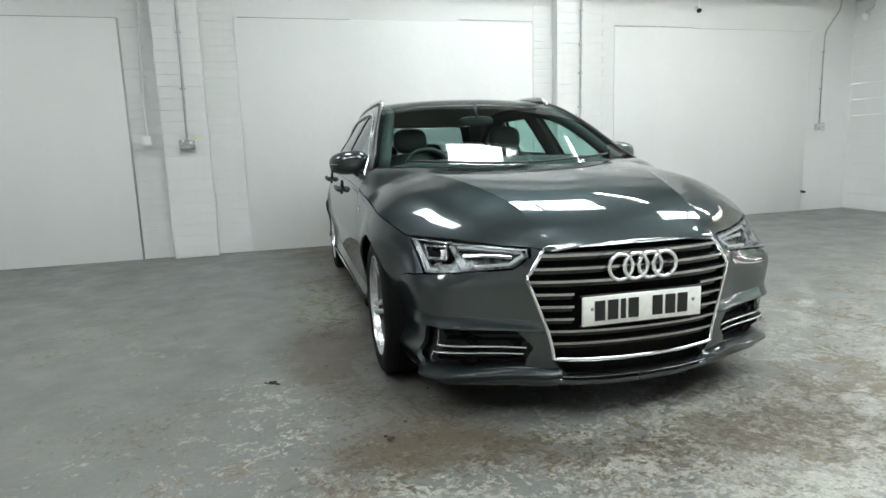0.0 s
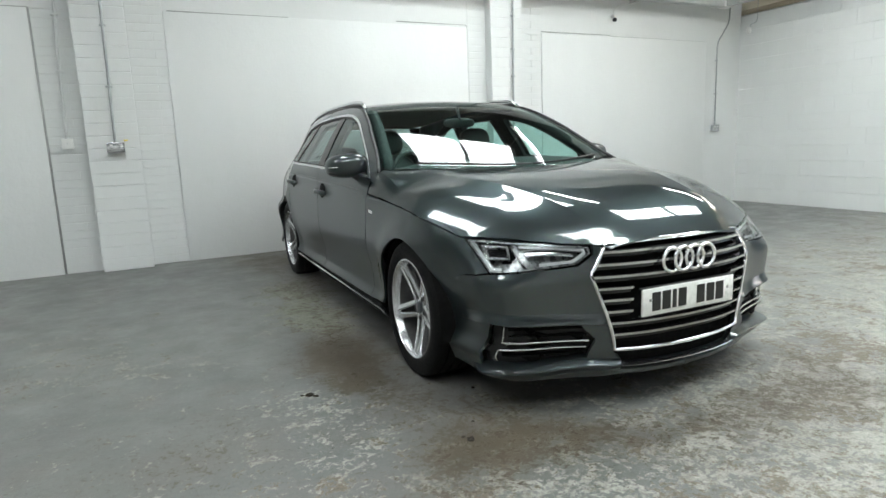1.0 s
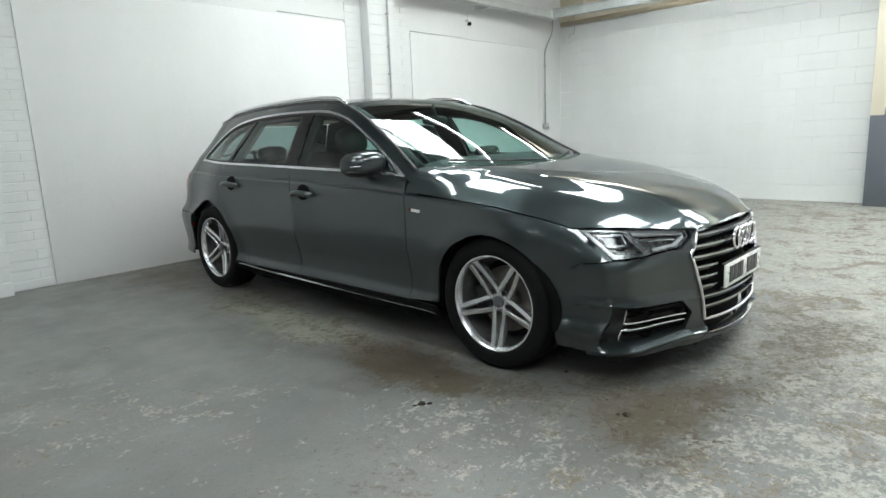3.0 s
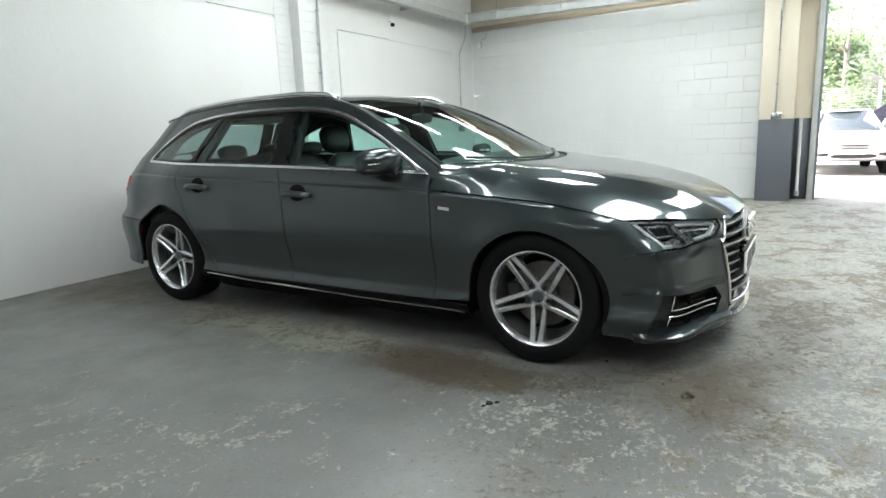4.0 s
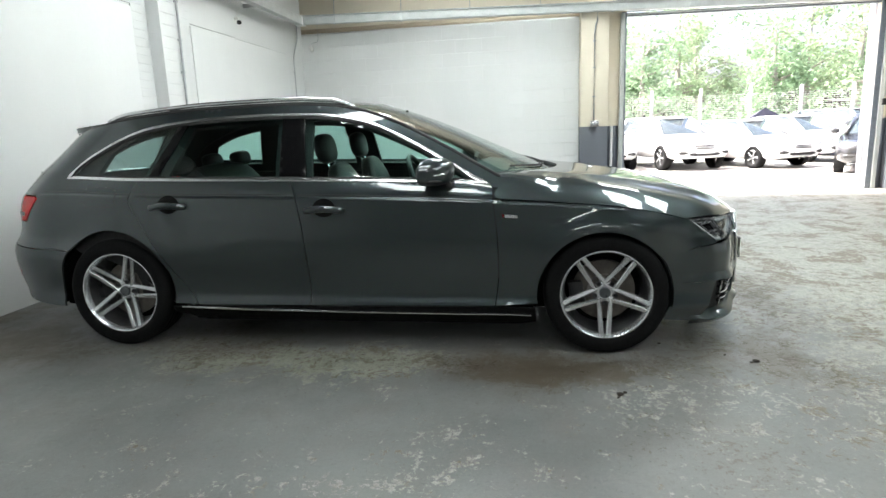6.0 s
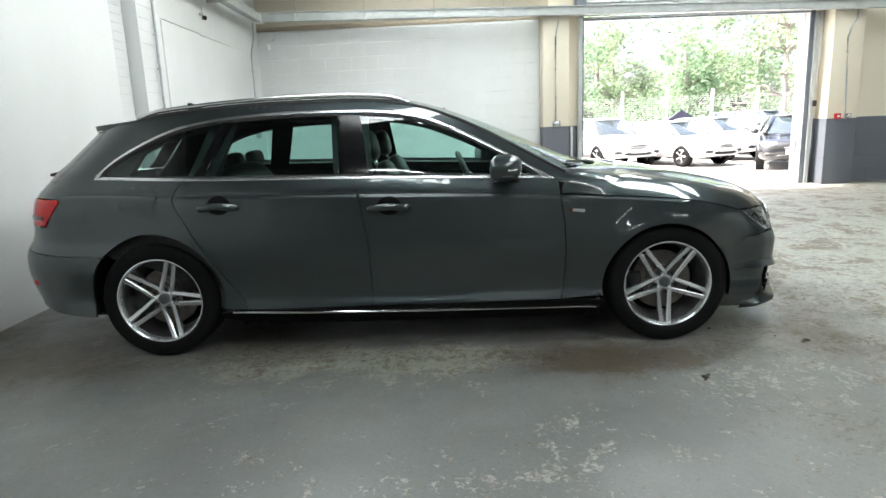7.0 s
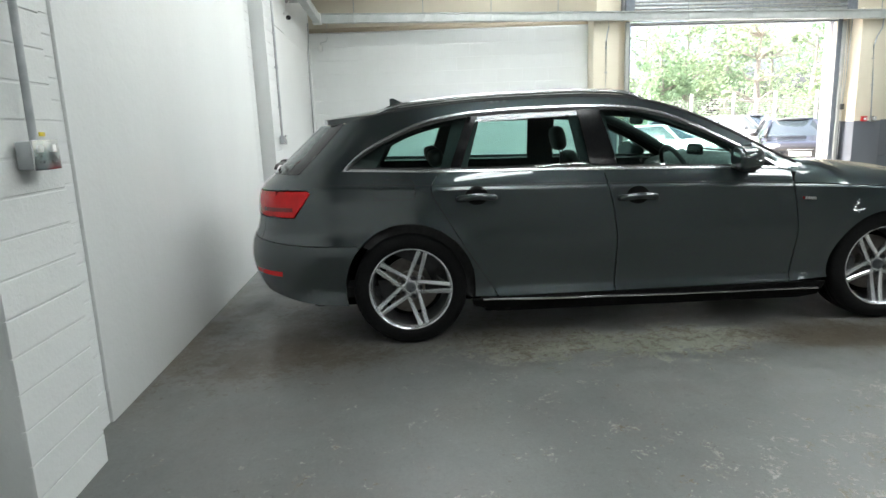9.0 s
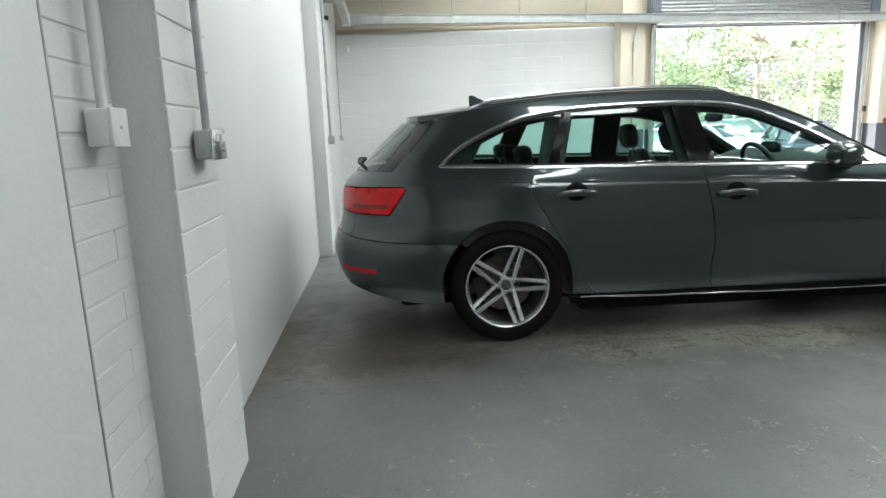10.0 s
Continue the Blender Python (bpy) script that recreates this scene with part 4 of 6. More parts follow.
for sign in (-1, 1):
    lamp = sheet("headlamp", inset(dense(LAMP, 0.02), 0.002), LAMP_BODY, CAR, sign, 0.02, flange=0.0, lift=-0.055, label="headlamp with a bright running light strip")
    sheet("lens", inset(dense(LAMP, 0.02), 0.002), CLEAR, lamp, sign, 0.02, flange=0.004, lift=0.001, label="clear lamp lens")
    bezel = inset(dense(LAMP, 0.02), 0.003)
    sheet("bezel", bezel, LAMP_BODY, lamp, sign, 0.012, (inset(bezel, 0.007),), flange=0.03, lift=-0.006, label="silver lamp rim")
    band("running_light", [(-1.912, 0.704), (-1.955, 0.655), (-2.003, 0.604), (-2.05, 0.602)], 0.016, DRL, lamp, sign, -0.012, 0.02, 0.015, "pale running light strip")
    band("running_light", [(-2.115, 0.688), (-2.25, 0.679), (-2.352, 0.667), (-2.352, 0.654), (-2.302, 0.622), (-2.19, 0.615)], 0.012, DRL, lamp, sign, -0.012, 0.02, 0.012, "pale running light strip")
    band("lamp_divider", [(-2.088, 0.694), (-2.125, 0.650), (-2.165, 0.604)], 0.022, LAMP_BODY, lamp, sign, -0.016, 0.03, 0.012, "bright lamp divider")
    band("lamp_bar", [(-2.14, 0.662), (-2.25, 0.658), (-2.315, 0.650)], 0.014, SATIN, lamp, sign, -0.024, 0.02, 0.012, "bright bar inside the lamp")
    for q0, q1, z0, z1 in ((-1.985, -2.070, 0.640, 0.690),):
        rim_line = [(q0, z0), (q1 - 0.012, z0), (q1, z1), (q0 + 0.030, z1)]
        sheet("projector_frame", rim_line, LAMP_BODY, lamp, sign, 0.012, (inset(dense(rim_line, 0.012), 0.008),), flange=0.02, lift=-0.012)
        b = patch(inset(dense(rim_line, 0.012), 0.010), on_skin(sign), 0.012, (), (), 0, 0)
        face_out(b)
        finish(b, 0.03, -0.022)
        part("projector", b, BLACK_GLOSS, lamp, "square projector lens")
    low = [(-2.03, 0.598), (-2.14, 0.598), (-2.12, 0.632), (-2.02, 0.630)]
    sheet("reflector_bowl", low, LAMP_BODY, lamp, sign, 0.012, flange=0.02, lift=-0.03)
    # side intake with bright strips
    fog = sheet("side_intake", inset(dense(FOG, 0.02), -0.006), BLACK_PLASTIC, CAR, sign, 0.03, flange=0.0, lift=-0.045, label="black bumper side intake")
    strips = ([(-2.024, 0.366), (-2.012, 0.304), (-2.335, 0.298)], [(-2.332, 0.273), (-2.008, 0.278), (-1.996, 0.222)])
    for line in strips:
        band("intake_strip", line, 0.0075, SATIN, fog, sign, -0.008, 0.012, 0.02, "satin silver strip")
    for k in range(5):
        za = 0.232 + 0.028 * k
        bar = [(-2.03 - 0.004 * k, za), (-2.33, za - 0.002), (-2.33, za + 0.006), (-2.03 - 0.004 * k, za + 0.008)]
        sheet("intake_slat", bar, DARK, fog, sign, 0.03, flange=0.012, lift=-0.028)


def fold(name, line, profile, mat, sign, label="", fade=True):
    """A pressed edge laid along a line of the flank: profile gives (up, out) pairs across it; it fades in at both ends."""
    p = np.array(along(line, 0.02))
    bm = bmesh.new()
    rows = []
    for i, (q, z) in enumerate(p):
        t = i / (len(p) - 1)
        k = min(1.0, t / 0.12, (1 - t) / 0.05 + 0.15) if fade else min(1.0, t / 0.3 + 0.2)
        rows.append([bm.verts.new(skin_point(q, z + dz, sign, out * k if out > 0 else out)) for dz, out in profile])
    for a, b in zip(rows, rows[1:]):
        for i in range(len(profile) - 1):
            bm.faces.new((a[i], a[i + 1], b[i + 1], b[i]))
    bmesh.ops.recalc_face_normals(bm, faces=bm.faces)
    face_out(bm)
    return part(name, sharpen(bm, 30), mat, CAR, label)


for sign in (-1, 1):
    fold("bumper_ledge", [(-1.80, 0.376), (-1.955, 0.386), (-2.1, 0.382), (-2.30, 0.374), (-2.40, 0.368)], [(0.040, 0.0005), (0.014, 0.007), (0.002, 0.015), (-0.003, 0.0155), (-0.009, 0.006), (-0.013, -0.03)], PAINT, sign, "crisp body-coloured edge above the side intake")
    fold("bumper_blade", [(-1.84, 0.168), (-1.95, 0.176), (-2.1, 0.184), (-2.34, 0.204), (-2.46, 0.196)], [(0.024, -0.035), (0.018, 0.006), (0.006, 0.030), (-0.003, 0.032), (-0.022, 0.010), (-0.034, 0.0005)], PAINT, sign, "body-coloured blade under the side intake")
    fold("front_lip", [(-2.40, 0.172), (-2.50, 0.164), (-2.60, 0.160), (-2.699, 0.158)], [(0.016, -0.03), (0.012, 0.004), (0.006, 0.014), (-0.004, 0.018), (-0.016, 0.010), (-0.026, -0.02)], PAINT, sign, "body-coloured lip below the grille", False)
for sign in (-1, 1):
    band("lip_edge", [(-2.46, 0.190), (-2.58, 0.186), (-2.699, 0.184)], 0.004, SATIN, CAR, sign, 0.020, 0.020, 0.03, "bright edge of the front lip")

grille = both_sides("grille", [(-2.36, 0.69), (-2.26, 0.566), (-2.34, 0.258), (-2.40, 0.13), (-2.70, 0.12), (-2.70, 0.71)], DARK, CAR, 0.03, (), 0.0, -0.055, "black six-sided grille with thin bright slats")
loop = [(-2.70, 0.684), (-2.56, 0.683), (-2.428, 0.677), (-2.356, 0.566), (-2.436, 0.258), (-2.56, 0.252), (-2.70, 0.250)]
ring = [skin_point(q, z, -1, 0.004) for q, z in dense(loop, 0.02)[:-20]]
path = [skin_point(q, z, -1, 0.005) for a, b in zip(loop, loop[1:]) for q, z in [(a[0] + (b[0] - a[0]) * k / 8, a[1] + (b[1] - a[1]) * k / 8) for k in range(8)]] + [skin_point(*loop[-1], -1, 0.005)]
path += [Vector((-p.x, p.y, p.z)) for p in path[::-1][1:]]
bm = bmesh.new()
add_tube(bm, path, 0.0085, 10)
bmesh.ops.recalc_face_normals(bm, faces=bm.faces)
part("grille_frame", bm, CHROME, grille, "polished chrome grille frame")


def grille_half(z):
    """Half width of the grille opening at height z."""
    q = np.interp(z, [0.25, 0.566, 0.684], [-2.432, -2.352, -2.425])
    return float(skin(q, z)[0]) - 0.008


for k in range(8):
    z = 0.642 - 0.0475 * k
    w = grille_half(z)
    spans = ((-w, -0.27), (0.27, w)) if 0.39 < z < 0.50 else ((-w, w),)
    for x0, x1 in spans:
        bm, bc = bmesh.new(), bmesh.new()
        rows = []
        n = max(4, int((x1 - x0) / 0.04))
        for i in range(n + 1):
            x = x0 + (x1 - x0) * i / n
            u = abs(x) / float(half(Y1, z))
            y = Y1 + (float(nose(z)) - Y1) * math.sqrt(max(0, 1 - u ** 2.3)) - 0.001
            rows.append((x, y))
        for target, dz0, dz1, dy0, dy1 in ((bm, -0.013, 0.0055, 0.010, 0.045), (bc, 0.0040, 0.0150, -0.006, 0.03)):
            cols = [[target.verts.new((x, y + dy, z + dz)) for dy, dz in ((dy0, dz0), (dy0 - 0.004, dz1), (dy1, dz1), (dy1, dz0))] for x, y in rows]
            for a, b in zip(cols, cols[1:]):
                for i in range(4):
                    target.faces.new((a[i], a[(i + 1) % 4], b[(i + 1) % 4], b[i]))
            target.faces.new(cols[0])
            target.faces.new(cols[-1][::-1])
        for b in (bm, bc):
            bmesh.ops.recalc_face_normals(b, faces=b.faces)
        hard("slat", bm, BLACK_GLOSS, grille)
        hard("slat_edge", bc, SATIN, grille, "thin bright slat edge")

for k in range(4):
    bm = bmesh.new()
    c = Vector((-0.0915 + 0.061 * k, float(nose(0.602)) - 0.020 - 0.002 * (k % 2), 0.602))
    pts = [(c.x + 0.048 * math.cos(a), c.y, c.z + 0.048 * math.sin(a)) for a in np.linspace(0, 2 * math.pi, 33)]
    rings = []
    for p in pts[:-1]:
        d = (Vector(p) - c).normalized()
        rings.append([bm.verts.new(Vector(p) + d * 0.0085 * math.cos(t) + Vector((0, 1, 0)) * 0.0085 * math.sin(t)) for t in np.linspace(0, 2 * math.pi, 9)[:-1]])
    for a, b in zip(rings, rings[1:] + rings[:1]):
        for i in range(8):
            bm.faces.new((a[i], a[(i + 1) % 8], b[(i + 1) % 8], b[i]))
    bmesh.ops.recalc_face_normals(bm, faces=bm.faces)
    part("badge_ring", bm, CHROME, CAR, "linked chrome ring")
PLATE_Y = float(nose(0.445)) - 0.014
plate = hard("number_plate", box(-0.252, 0.252, PLATE_Y, PLATE_Y + 0.010, 0.389, 0.502, 0.004), PLATE_WHITE, CAR, "white number plate with dark bars")
part("plate_edge", merged(box(-0.254, 0.254, PLATE_Y + 0.003, PLATE_Y + 0.02, 0.386, 0.392), box(-0.254, 0.254, PLATE_Y + 0.003, PLATE_Y + 0.02, 0.499, 0.505)), BLACK_PLASTIC, plate, "", False)
for k, x in enumerate((-0.182, -0.128, -0.085, -0.042, 0.060, 0.115, 0.168)):
    w = 0.010 if k == 2 else 0.021
    part("plate_bar", box(x - w, x + w, PLATE_Y - 0.003, PLATE_Y + 0.001, 0.408, 0.484), PLATE_BLACK, plate, "", False)
for x in (-0.220, 0.208):
    part("plate_screw", box(x, x + 0.012, PLATE_Y - 0.002, PLATE_Y, 0.448, 0.460, 0.002), SATIN, plate, "", False)

# ---- side windows ----


def dlo_piece(b0, t0, b1, t1, margin=0.012):
    """A pane between two raked edges: bottom and top y of the front edge and of the rear edge."""
    low = [(y, float(belt(y)) + margin) for y in np.linspace(b0, b1, 14)]
    high = [(y, float(dlo_top(y)) - margin) for y in np.linspace(t1, t0, 20)]
    return low + high


PANES = {"front_window": dlo_piece(-0.775, -0.760, 0.205, 0.268), "rear_window": dlo_piece(0.355, 0.385, 1.115, 0.975), "quarter_window": dlo_piece(1.165, 1.025, 1.742, 1.735)}
PILLARS = {"door_pillar": dlo_piece(0.200, 0.262, 0.360, 0.392, 0.004), "rear_pillar": dlo_piece(1.110, 0.970, 1.170, 1.030, 0.004)}
dlo = seam(belt, -0.800, 1.765, 60) + smooth_line(DLO_TOP, 0.03)[1:-1]
dlo = [tuple(p) for p in dlo]


def shrink(line, d):
    """Inwards by d, measured upright for the long runs and lengthwise at the tips."""
    out = []
    for y, z in line:
        low, high = float(belt(y)), float(dlo_top(min(max(y, -0.81), 1.78)))
        room = max(0.002, (high - low) / 2 - 0.001)
        step = min(d, room)
        pull = d * 2.2 * max(0.0, 1 - (high - low) / 0.06)
        ny = y + pull if y < 0 else y - pull
        out.append((ny, z + step if z < (low + high) / 2 + 1e-4 else z - step))
    return out


dlo_in, dlo_in2 = shrink(dlo, 0.015), shrink(dlo, 0.026)
for sign in (-1, 1):
    for name, line in PANES.items():
        sheet(name, line, GLASS if name == "front_window" else DARK_GLASS, CAR, sign, 0.035, flange=0.003, lift=-0.008, label="green tinted side window")
    for name, line in PILLARS.items():
        sheet(name, line, PILLAR_BLACK, CAR, sign, 0.03, flange=0.006, lift=-0.003, label="gloss black window pillar")
    ribbon("window_chrome", dlo, dlo_in, SATIN, CAR, sign, 0.004, 0.008, True, "bright chrome strip round the side windows")
    ribbon("window_seal", dlo_in, dlo_in2, BLACK_PLASTIC, CAR, sign, -0.002, 0.008, True)
    # inner trim round the windows, and the door linings
    cut = [dlo_piece(-0.72, -0.66, 0.185, 0.22, 0.022), dlo_piece(0.40, 0.43, 1.07, 0.965, 0.022), dlo_piece(1.22, 1.13, 1.60, 1.52, 0.022)]
    inner = [(-0.80, 0.90)] + [(y, float(belt(y)) - 0.05) for y in np.linspace(-0.7, 1.70, 20)] + [(1.80, 0.99)] + [(y, float(dlo_top(y)) + 0.03) for y in np.linspace(1.7, -0.70, 40)]
    sheet("window_lining", inner, TRIM, CAR, sign, 0.03, cut, flange=0.025, lift=-0.045, label="dark inner window lining")
    sheet("door_lining", [(-0.95, 0.28), (1.05, 0.28), (1.7, 0.62), (1.9, 0.98), (-0.85, 0.915)], TRIM, CAR, sign, 0.06, flange=0.0, lift=-0.06, label="dark door lining")
    # handles, each over a raised dark patch that paints the shade of its hollow
    for y0, y1, zc in ((-0.012, 0.212, 0.805), (0.908, 1.130, 0.838)):
        ym = (y0 + y1) / 2
        ell = [(ym + 0.064 * math.cos(a), zc + 0.010 + 0.050 * math.sin(a)) for a in np.linspace(0, 2 * math.pi, 25)[:-1]]
        dish = sheet("handle_recess", ell, DARK, CAR, sign, 0.012, flange=0.004, lift=0.006, label="dark patch painting the shaded hollow behind the door handle")
        pts = [skin_point(y0 + (y1 - y0) * t, zc - 0.004 * math.cos(t * 6.3), sign, 0.008 + 0.036 * math.sin(math.pi * min(1, max(0, t))) ** 0.45) for t in np.linspace(0, 1, 15)]
        bm = bmesh.new()
        add_tube(bm, pts, [0.010] + [0.0150] * 13 + [0.010], 12, 1.25)
        bmesh.ops.recalc_face_normals(bm, faces=bm.faces)
        part("door_handle", bm, PAINT, CAR, "dark grey pull handle")
    flap = [(1.375, 0.838), (1.575, 0.838), (1.592, 0.855), (1.592, 0.935), (1.575, 0.952), (1.39, 0.948), (1.365, 0.93), (1.36, 0.855)]
    if sign < 0:
        sheet("fuel_flap_gap", flap, BLACK_PLASTIC, CAR, sign, 0.008, (inset(dense(flap, 0.01), 0.0045),), flange=0.0, lift=0.0035, label="thin dark line round the fuel flap")
    sheet("side_badge", [(-0.952, 0.742), (-0.885, 0.748), (-0.885, 0.764), (-0.952, 0.758)], SATIN, CAR, sign, 0.02, flange=0.002, lift=0.003, label="small silver side badge")
    sheet("side_badge_mark", [(-0.883, 0.748), (-0.873, 0.749), (-0.870, 0.765), (-0.880, 0.764)], RED_DARK, CAR, sign, 0.02, flange=0.002, lift=0.003)
    # a thin black strip paints in the shadow line along the flank's edge
    band("flank_line", [(y, float(crease(y)) + 0.004) for y in np.linspace(-0.82, 1.98, 40)], 0.004, BLACK_PLASTIC, CAR, sign, 0.0004, 0.001, 0.08)
    # roof rail
    rail_y = np.linspace(-0.03, 1.56, 26)
    pts = []
    for i, y in enumerate(rail_y):
        t = i / 25
        pts.append((sign * (float(top_edge(y)) - 0.022), y, float(gutter(y)) + 0.004 + 0.027 * min(1, math.sin(math.pi * t) * 5.0) ** 0.8))
    bm = bmesh.new()
    add_tube(bm, pts, 0.0105, 10, 1.15)
    bmesh.ops.recalc_face_normals(bm, faces=bm.faces)
    part("roof_rail", bm, SATIN, CAR, "bright aluminium roof rail")
    foot = [(sign * (float(top_edge(y)) - 0.020), y, float(gutter(y)) + 0.012) for y in np.linspace(0.03, 1.5, 20)]
    part("rail_base", tube([(p[0], p[1], p[2] - 0.006) for p in foot], 0.011, 8), BLACK_PLASTIC, CAR)
    # mirror
    arm = tube([(sign * 0.815, -0.60, 0.905), (sign * 0.840, -0.585, 0.915), (sign * 0.870, -0.555, 0.945)], [0.045, 0.034, 0.036], 12, 0.7)
    mirror = part("door_mirror", arm, BLACK_PLASTIC, CAR, "dark grey door mirror on a black arm")
    bm = rounded((0, 0, 0), (0.114, 0.120, 0.072), 3.0, 16)
    for v in bm.verts:
        k = (v.co.x / 0.114 + 1) / 2
        v.co.z *= 0.72 + 0.28 * math.sin(math.pi * min(1, 0.25 + 0.6 * k))
        v.co.y = v.co.y * (1.0 if v.co.y < 0 else 0.32) + 0.05 * k * k
        v.co.z += -0.012 * k
        v.co = Vector((sign * (0.905 + v.co.x), -0.510 + v.co.y, 1.0 + v.co.z))
    bmesh.ops.recalc_face_normals(bm, faces=bm.faces)
    part("mirror_housing", bm, PAINT, mirror, "dark grey mirror shell")
    bm = rounded((sign * 0.905, -0.520, 0.952), (0.112, 0.062, 0.020), 2.4, 12)
    part("mirror_underside", bm, BLACK_PLASTIC, mirror)
    bm = rounded((sign * 0.912, -0.494, 0.997), (0.100, 0.006, 0.050), 3.0, 12)
    part("mirror_glass", bm, CHROME, mirror, "mirror glass")
    part("indicator", tube([(sign * 0.82, -0.588, 0.990), (sign * 0.905, -0.607, 0.990), (sign * 0.98, -0.580, 0.988), (sign * 1.018, -0.535, 0.985)], 0.0045, 8), SATIN, mirror, "thin bright line on the mirror")

# aerial fin, wipers, cowl
fin = bmesh.new()
vs = [fin.verts.new(p) for p in ((-0.016, 1.36, 1.380), (0.016, 1.36, 1.380), (0.012, 1.50, 1.368), (-0.012, 1.50, 1.368), (-0.004, 1.475, 1.438), (0.004, 1.475, 1.438), (0.004, 1.500, 1.436), (-0.004, 1.500, 1.436))]
for q in ((0, 1, 2, 3), (0, 4, 5, 1), (1, 5, 6, 2), (2, 6, 7, 3), (3, 7, 4, 0), (4, 7, 6, 5)):
    fin.faces.new([vs[i] for i in q])
bmesh.ops.recalc_face_normals(fin, faces=fin.faces)
part("aerial_fin", fin, PAINT, CAR, "dark shark-fin aerial", False)
cowl = [(x, screen_base(x) - 0.062) for x in np.linspace(-0.76, 0.76, 24)] + [(x, screen_base(x) + 0.01) for x in np.linspace(0.76, -0.76, 24)]
cap("cowl", cowl, lambda x, y: roof(x, np.maximum(y, screen_base(x))) - 0.022, BLACK_PLASTIC, CAR, 0.03, flange=0.01, label="black cowl below the windscreen")
for x0, x1 in ((-0.62, 0.02), (0.02, 0.60)):
    pts = [(x, float(screen_base(x)) + 0.035, float(roof(x, screen_base(x) + 0.035)) + 0.010) for x in np.linspace(x0, x1, 10)]
    part("wiper", tube(pts, 0.006, 8), BLACK_PLASTIC, CAR, "black wiper blade")
nozzle = rounded((0.0, 2.235, 1.035), (0.030, 0.035, 0.022), 2.5, 10)
part("rear_wiper", merged(nozzle, tube([(0.0, 2.24, 1.04), (-0.2, 2.25, 1.03), (-0.42, 2.215, 1.02)], 0.010, 8), tube([(0, 2.22, 0.98), (0, 2.25, 1.05)], 0.014, 8)), BLACK_PLASTIC, CAR, "black rear wiper")

# rear window and spoiler sides
rear_glass = [(float(tail(z)) - 0.42 + 1.10 - w, z) for z, w in ((0.99, 0.62), (1.08, 0.60), (1.18, 0.57), (1.265, 0.53))] + [(float(tail(1.265)) + 0.68, 1.265), (float(tail(1.18)) + 0.68, 1.18), (float(tail(1.08)) + 0.68, 1.08), (float(tail(0.99)) + 0.68, 0.99)]
both_sides("rear_screen", rear_glass, REAR_GLASS, CAR, 0.03, (), 0.004, 0.0, "dark tinted rear window")
for sign in (-1, 1):
    post = [(1.99, 1.205), (1.94, 1.272)] + [(float(tail(z)) + 0.68 - w - 0.003, z) for z, w in ((1.265, 0.53), (1.18, 0.57), (1.08, 0.60), (0.99, 0.62))] + [(2.17, 0.99), (2.155, 1.003), (2.065, 1.103)]
    sheet("rear_screen_side", post, BLACK_GLOSS, CAR, sign, 0.03, flange=0.006, label="gloss black panel beside the rear window")
spoil = [(x, 1.76 + 0.07 * (1 - (x / 0.55) ** 2)) for x in np.linspace(-0.50, 0.50, 16)] + [(x, 1.83 + 0.085 * (1 - (x / 0.55) ** 2)) for x in np.linspace(0.50, -0.50, 16)]
cap("spoiler_underside", spoil, lambda x, y: roof(x, y) - 0.034, BLACK_GLOSS, CAR, 0.04, flange=0.004)

for sign in (-1, 1):
    for z0, q1 in ((0.795, 2.46),):
        band("tail_lamp_bar", [(2.08 if z0 > 0.85 else 2.13, z0), (2.3, z0 - 0.003), (q1, z0 - 0.004)], 0.022, RED_DARK, CAR, sign, 0.005, 0.004, 0.03, "darker red band in the tail lamp")

# ---- underside, wheel wells, cabin ----
bm = bmesh.new()
add_box(bm, -0.62, 0.62, -2.05, 2.02, 0.165, 0.56, 0.03)
add_box(bm, -0.84, 0.84, -0.98, 0.98, 0.150, 0.27, 0.02)
add_box(bm, -0.70, 0.70, -1.98, -0.95, 0.5, 0.66, 0.02)
add_box(bm, -0.70, 0.70, 1.2, 2.16, 0.5, 0.78, 0.02)
part("underbody", bm, DARK, CAR, "dark underside", False)
for sign in (-1, 1):
    for cy, cz, grow in ((*ARCH_F, 0.002), (*ARCH_R, 0.023)):
        bm = bmesh.new()
        cols = []
        for t in np.linspace(-11, 191, 28):
            a = radians(t)
            lean = 0.045 * float(ease(1.35, 1.75, cy + 0.37 * math.cos(a)) * ease(0.48, 0.62, cz + 0.37 * math.sin(a)))
            cols.append([bm.verts.new((sign * x, cy + r * math.cos(a), cz + r * math.sin(a))) for x, r in ((0.55, 0.352 + grow), (0.87 - lean, 0.358 + grow), (0.893 - lean, 0.350 + grow))])
        for a, b in zip(cols, cols[1:]):
            for i in range(2):
                bm.faces.new((a[i], a[i + 1], b[i + 1], b[i]))
        part("wheel_well", bm, DARK, CAR, "dark wheel arch lining")
part("cabin_floor", box(-0.80, 0.80, -0.95, 1.9, 0.27, 0.33), TRIM, CAR, "dark cabin floor", False)
lining = [(x * 0.93, y) for x, y in roof_line]
cap("roof_lining", lining, lambda x, y: roof(x, y) - 0.035, LINING, CAR, 0.06, flange=0.0, label="pale roof lining")
bm = bmesh.new()
prof = [(-1.02, 0.90), (-0.90, 0.985), (-0.72, 1.00), (-0.58, 0.955), (-0.54, 0.86), (-0.60, 0.62), (-0.66, 0.40), (-1.0, 0.40)]
cols = [[bm.verts.new((x, y, z - 0.05 * (abs(x) / 0.74) ** 4)) for y, z in prof] for x in np.linspace(-0.74, 0.74, 17)]
for a, b in zip(cols, cols[1:]):
    for i in range(len(prof)):
        j = (i + 1) % len(prof)
        bm.faces.new((a[i], a[j], b[j], b[i]))
bmesh.ops.recalc_face_normals(bm, faces=bm.faces)
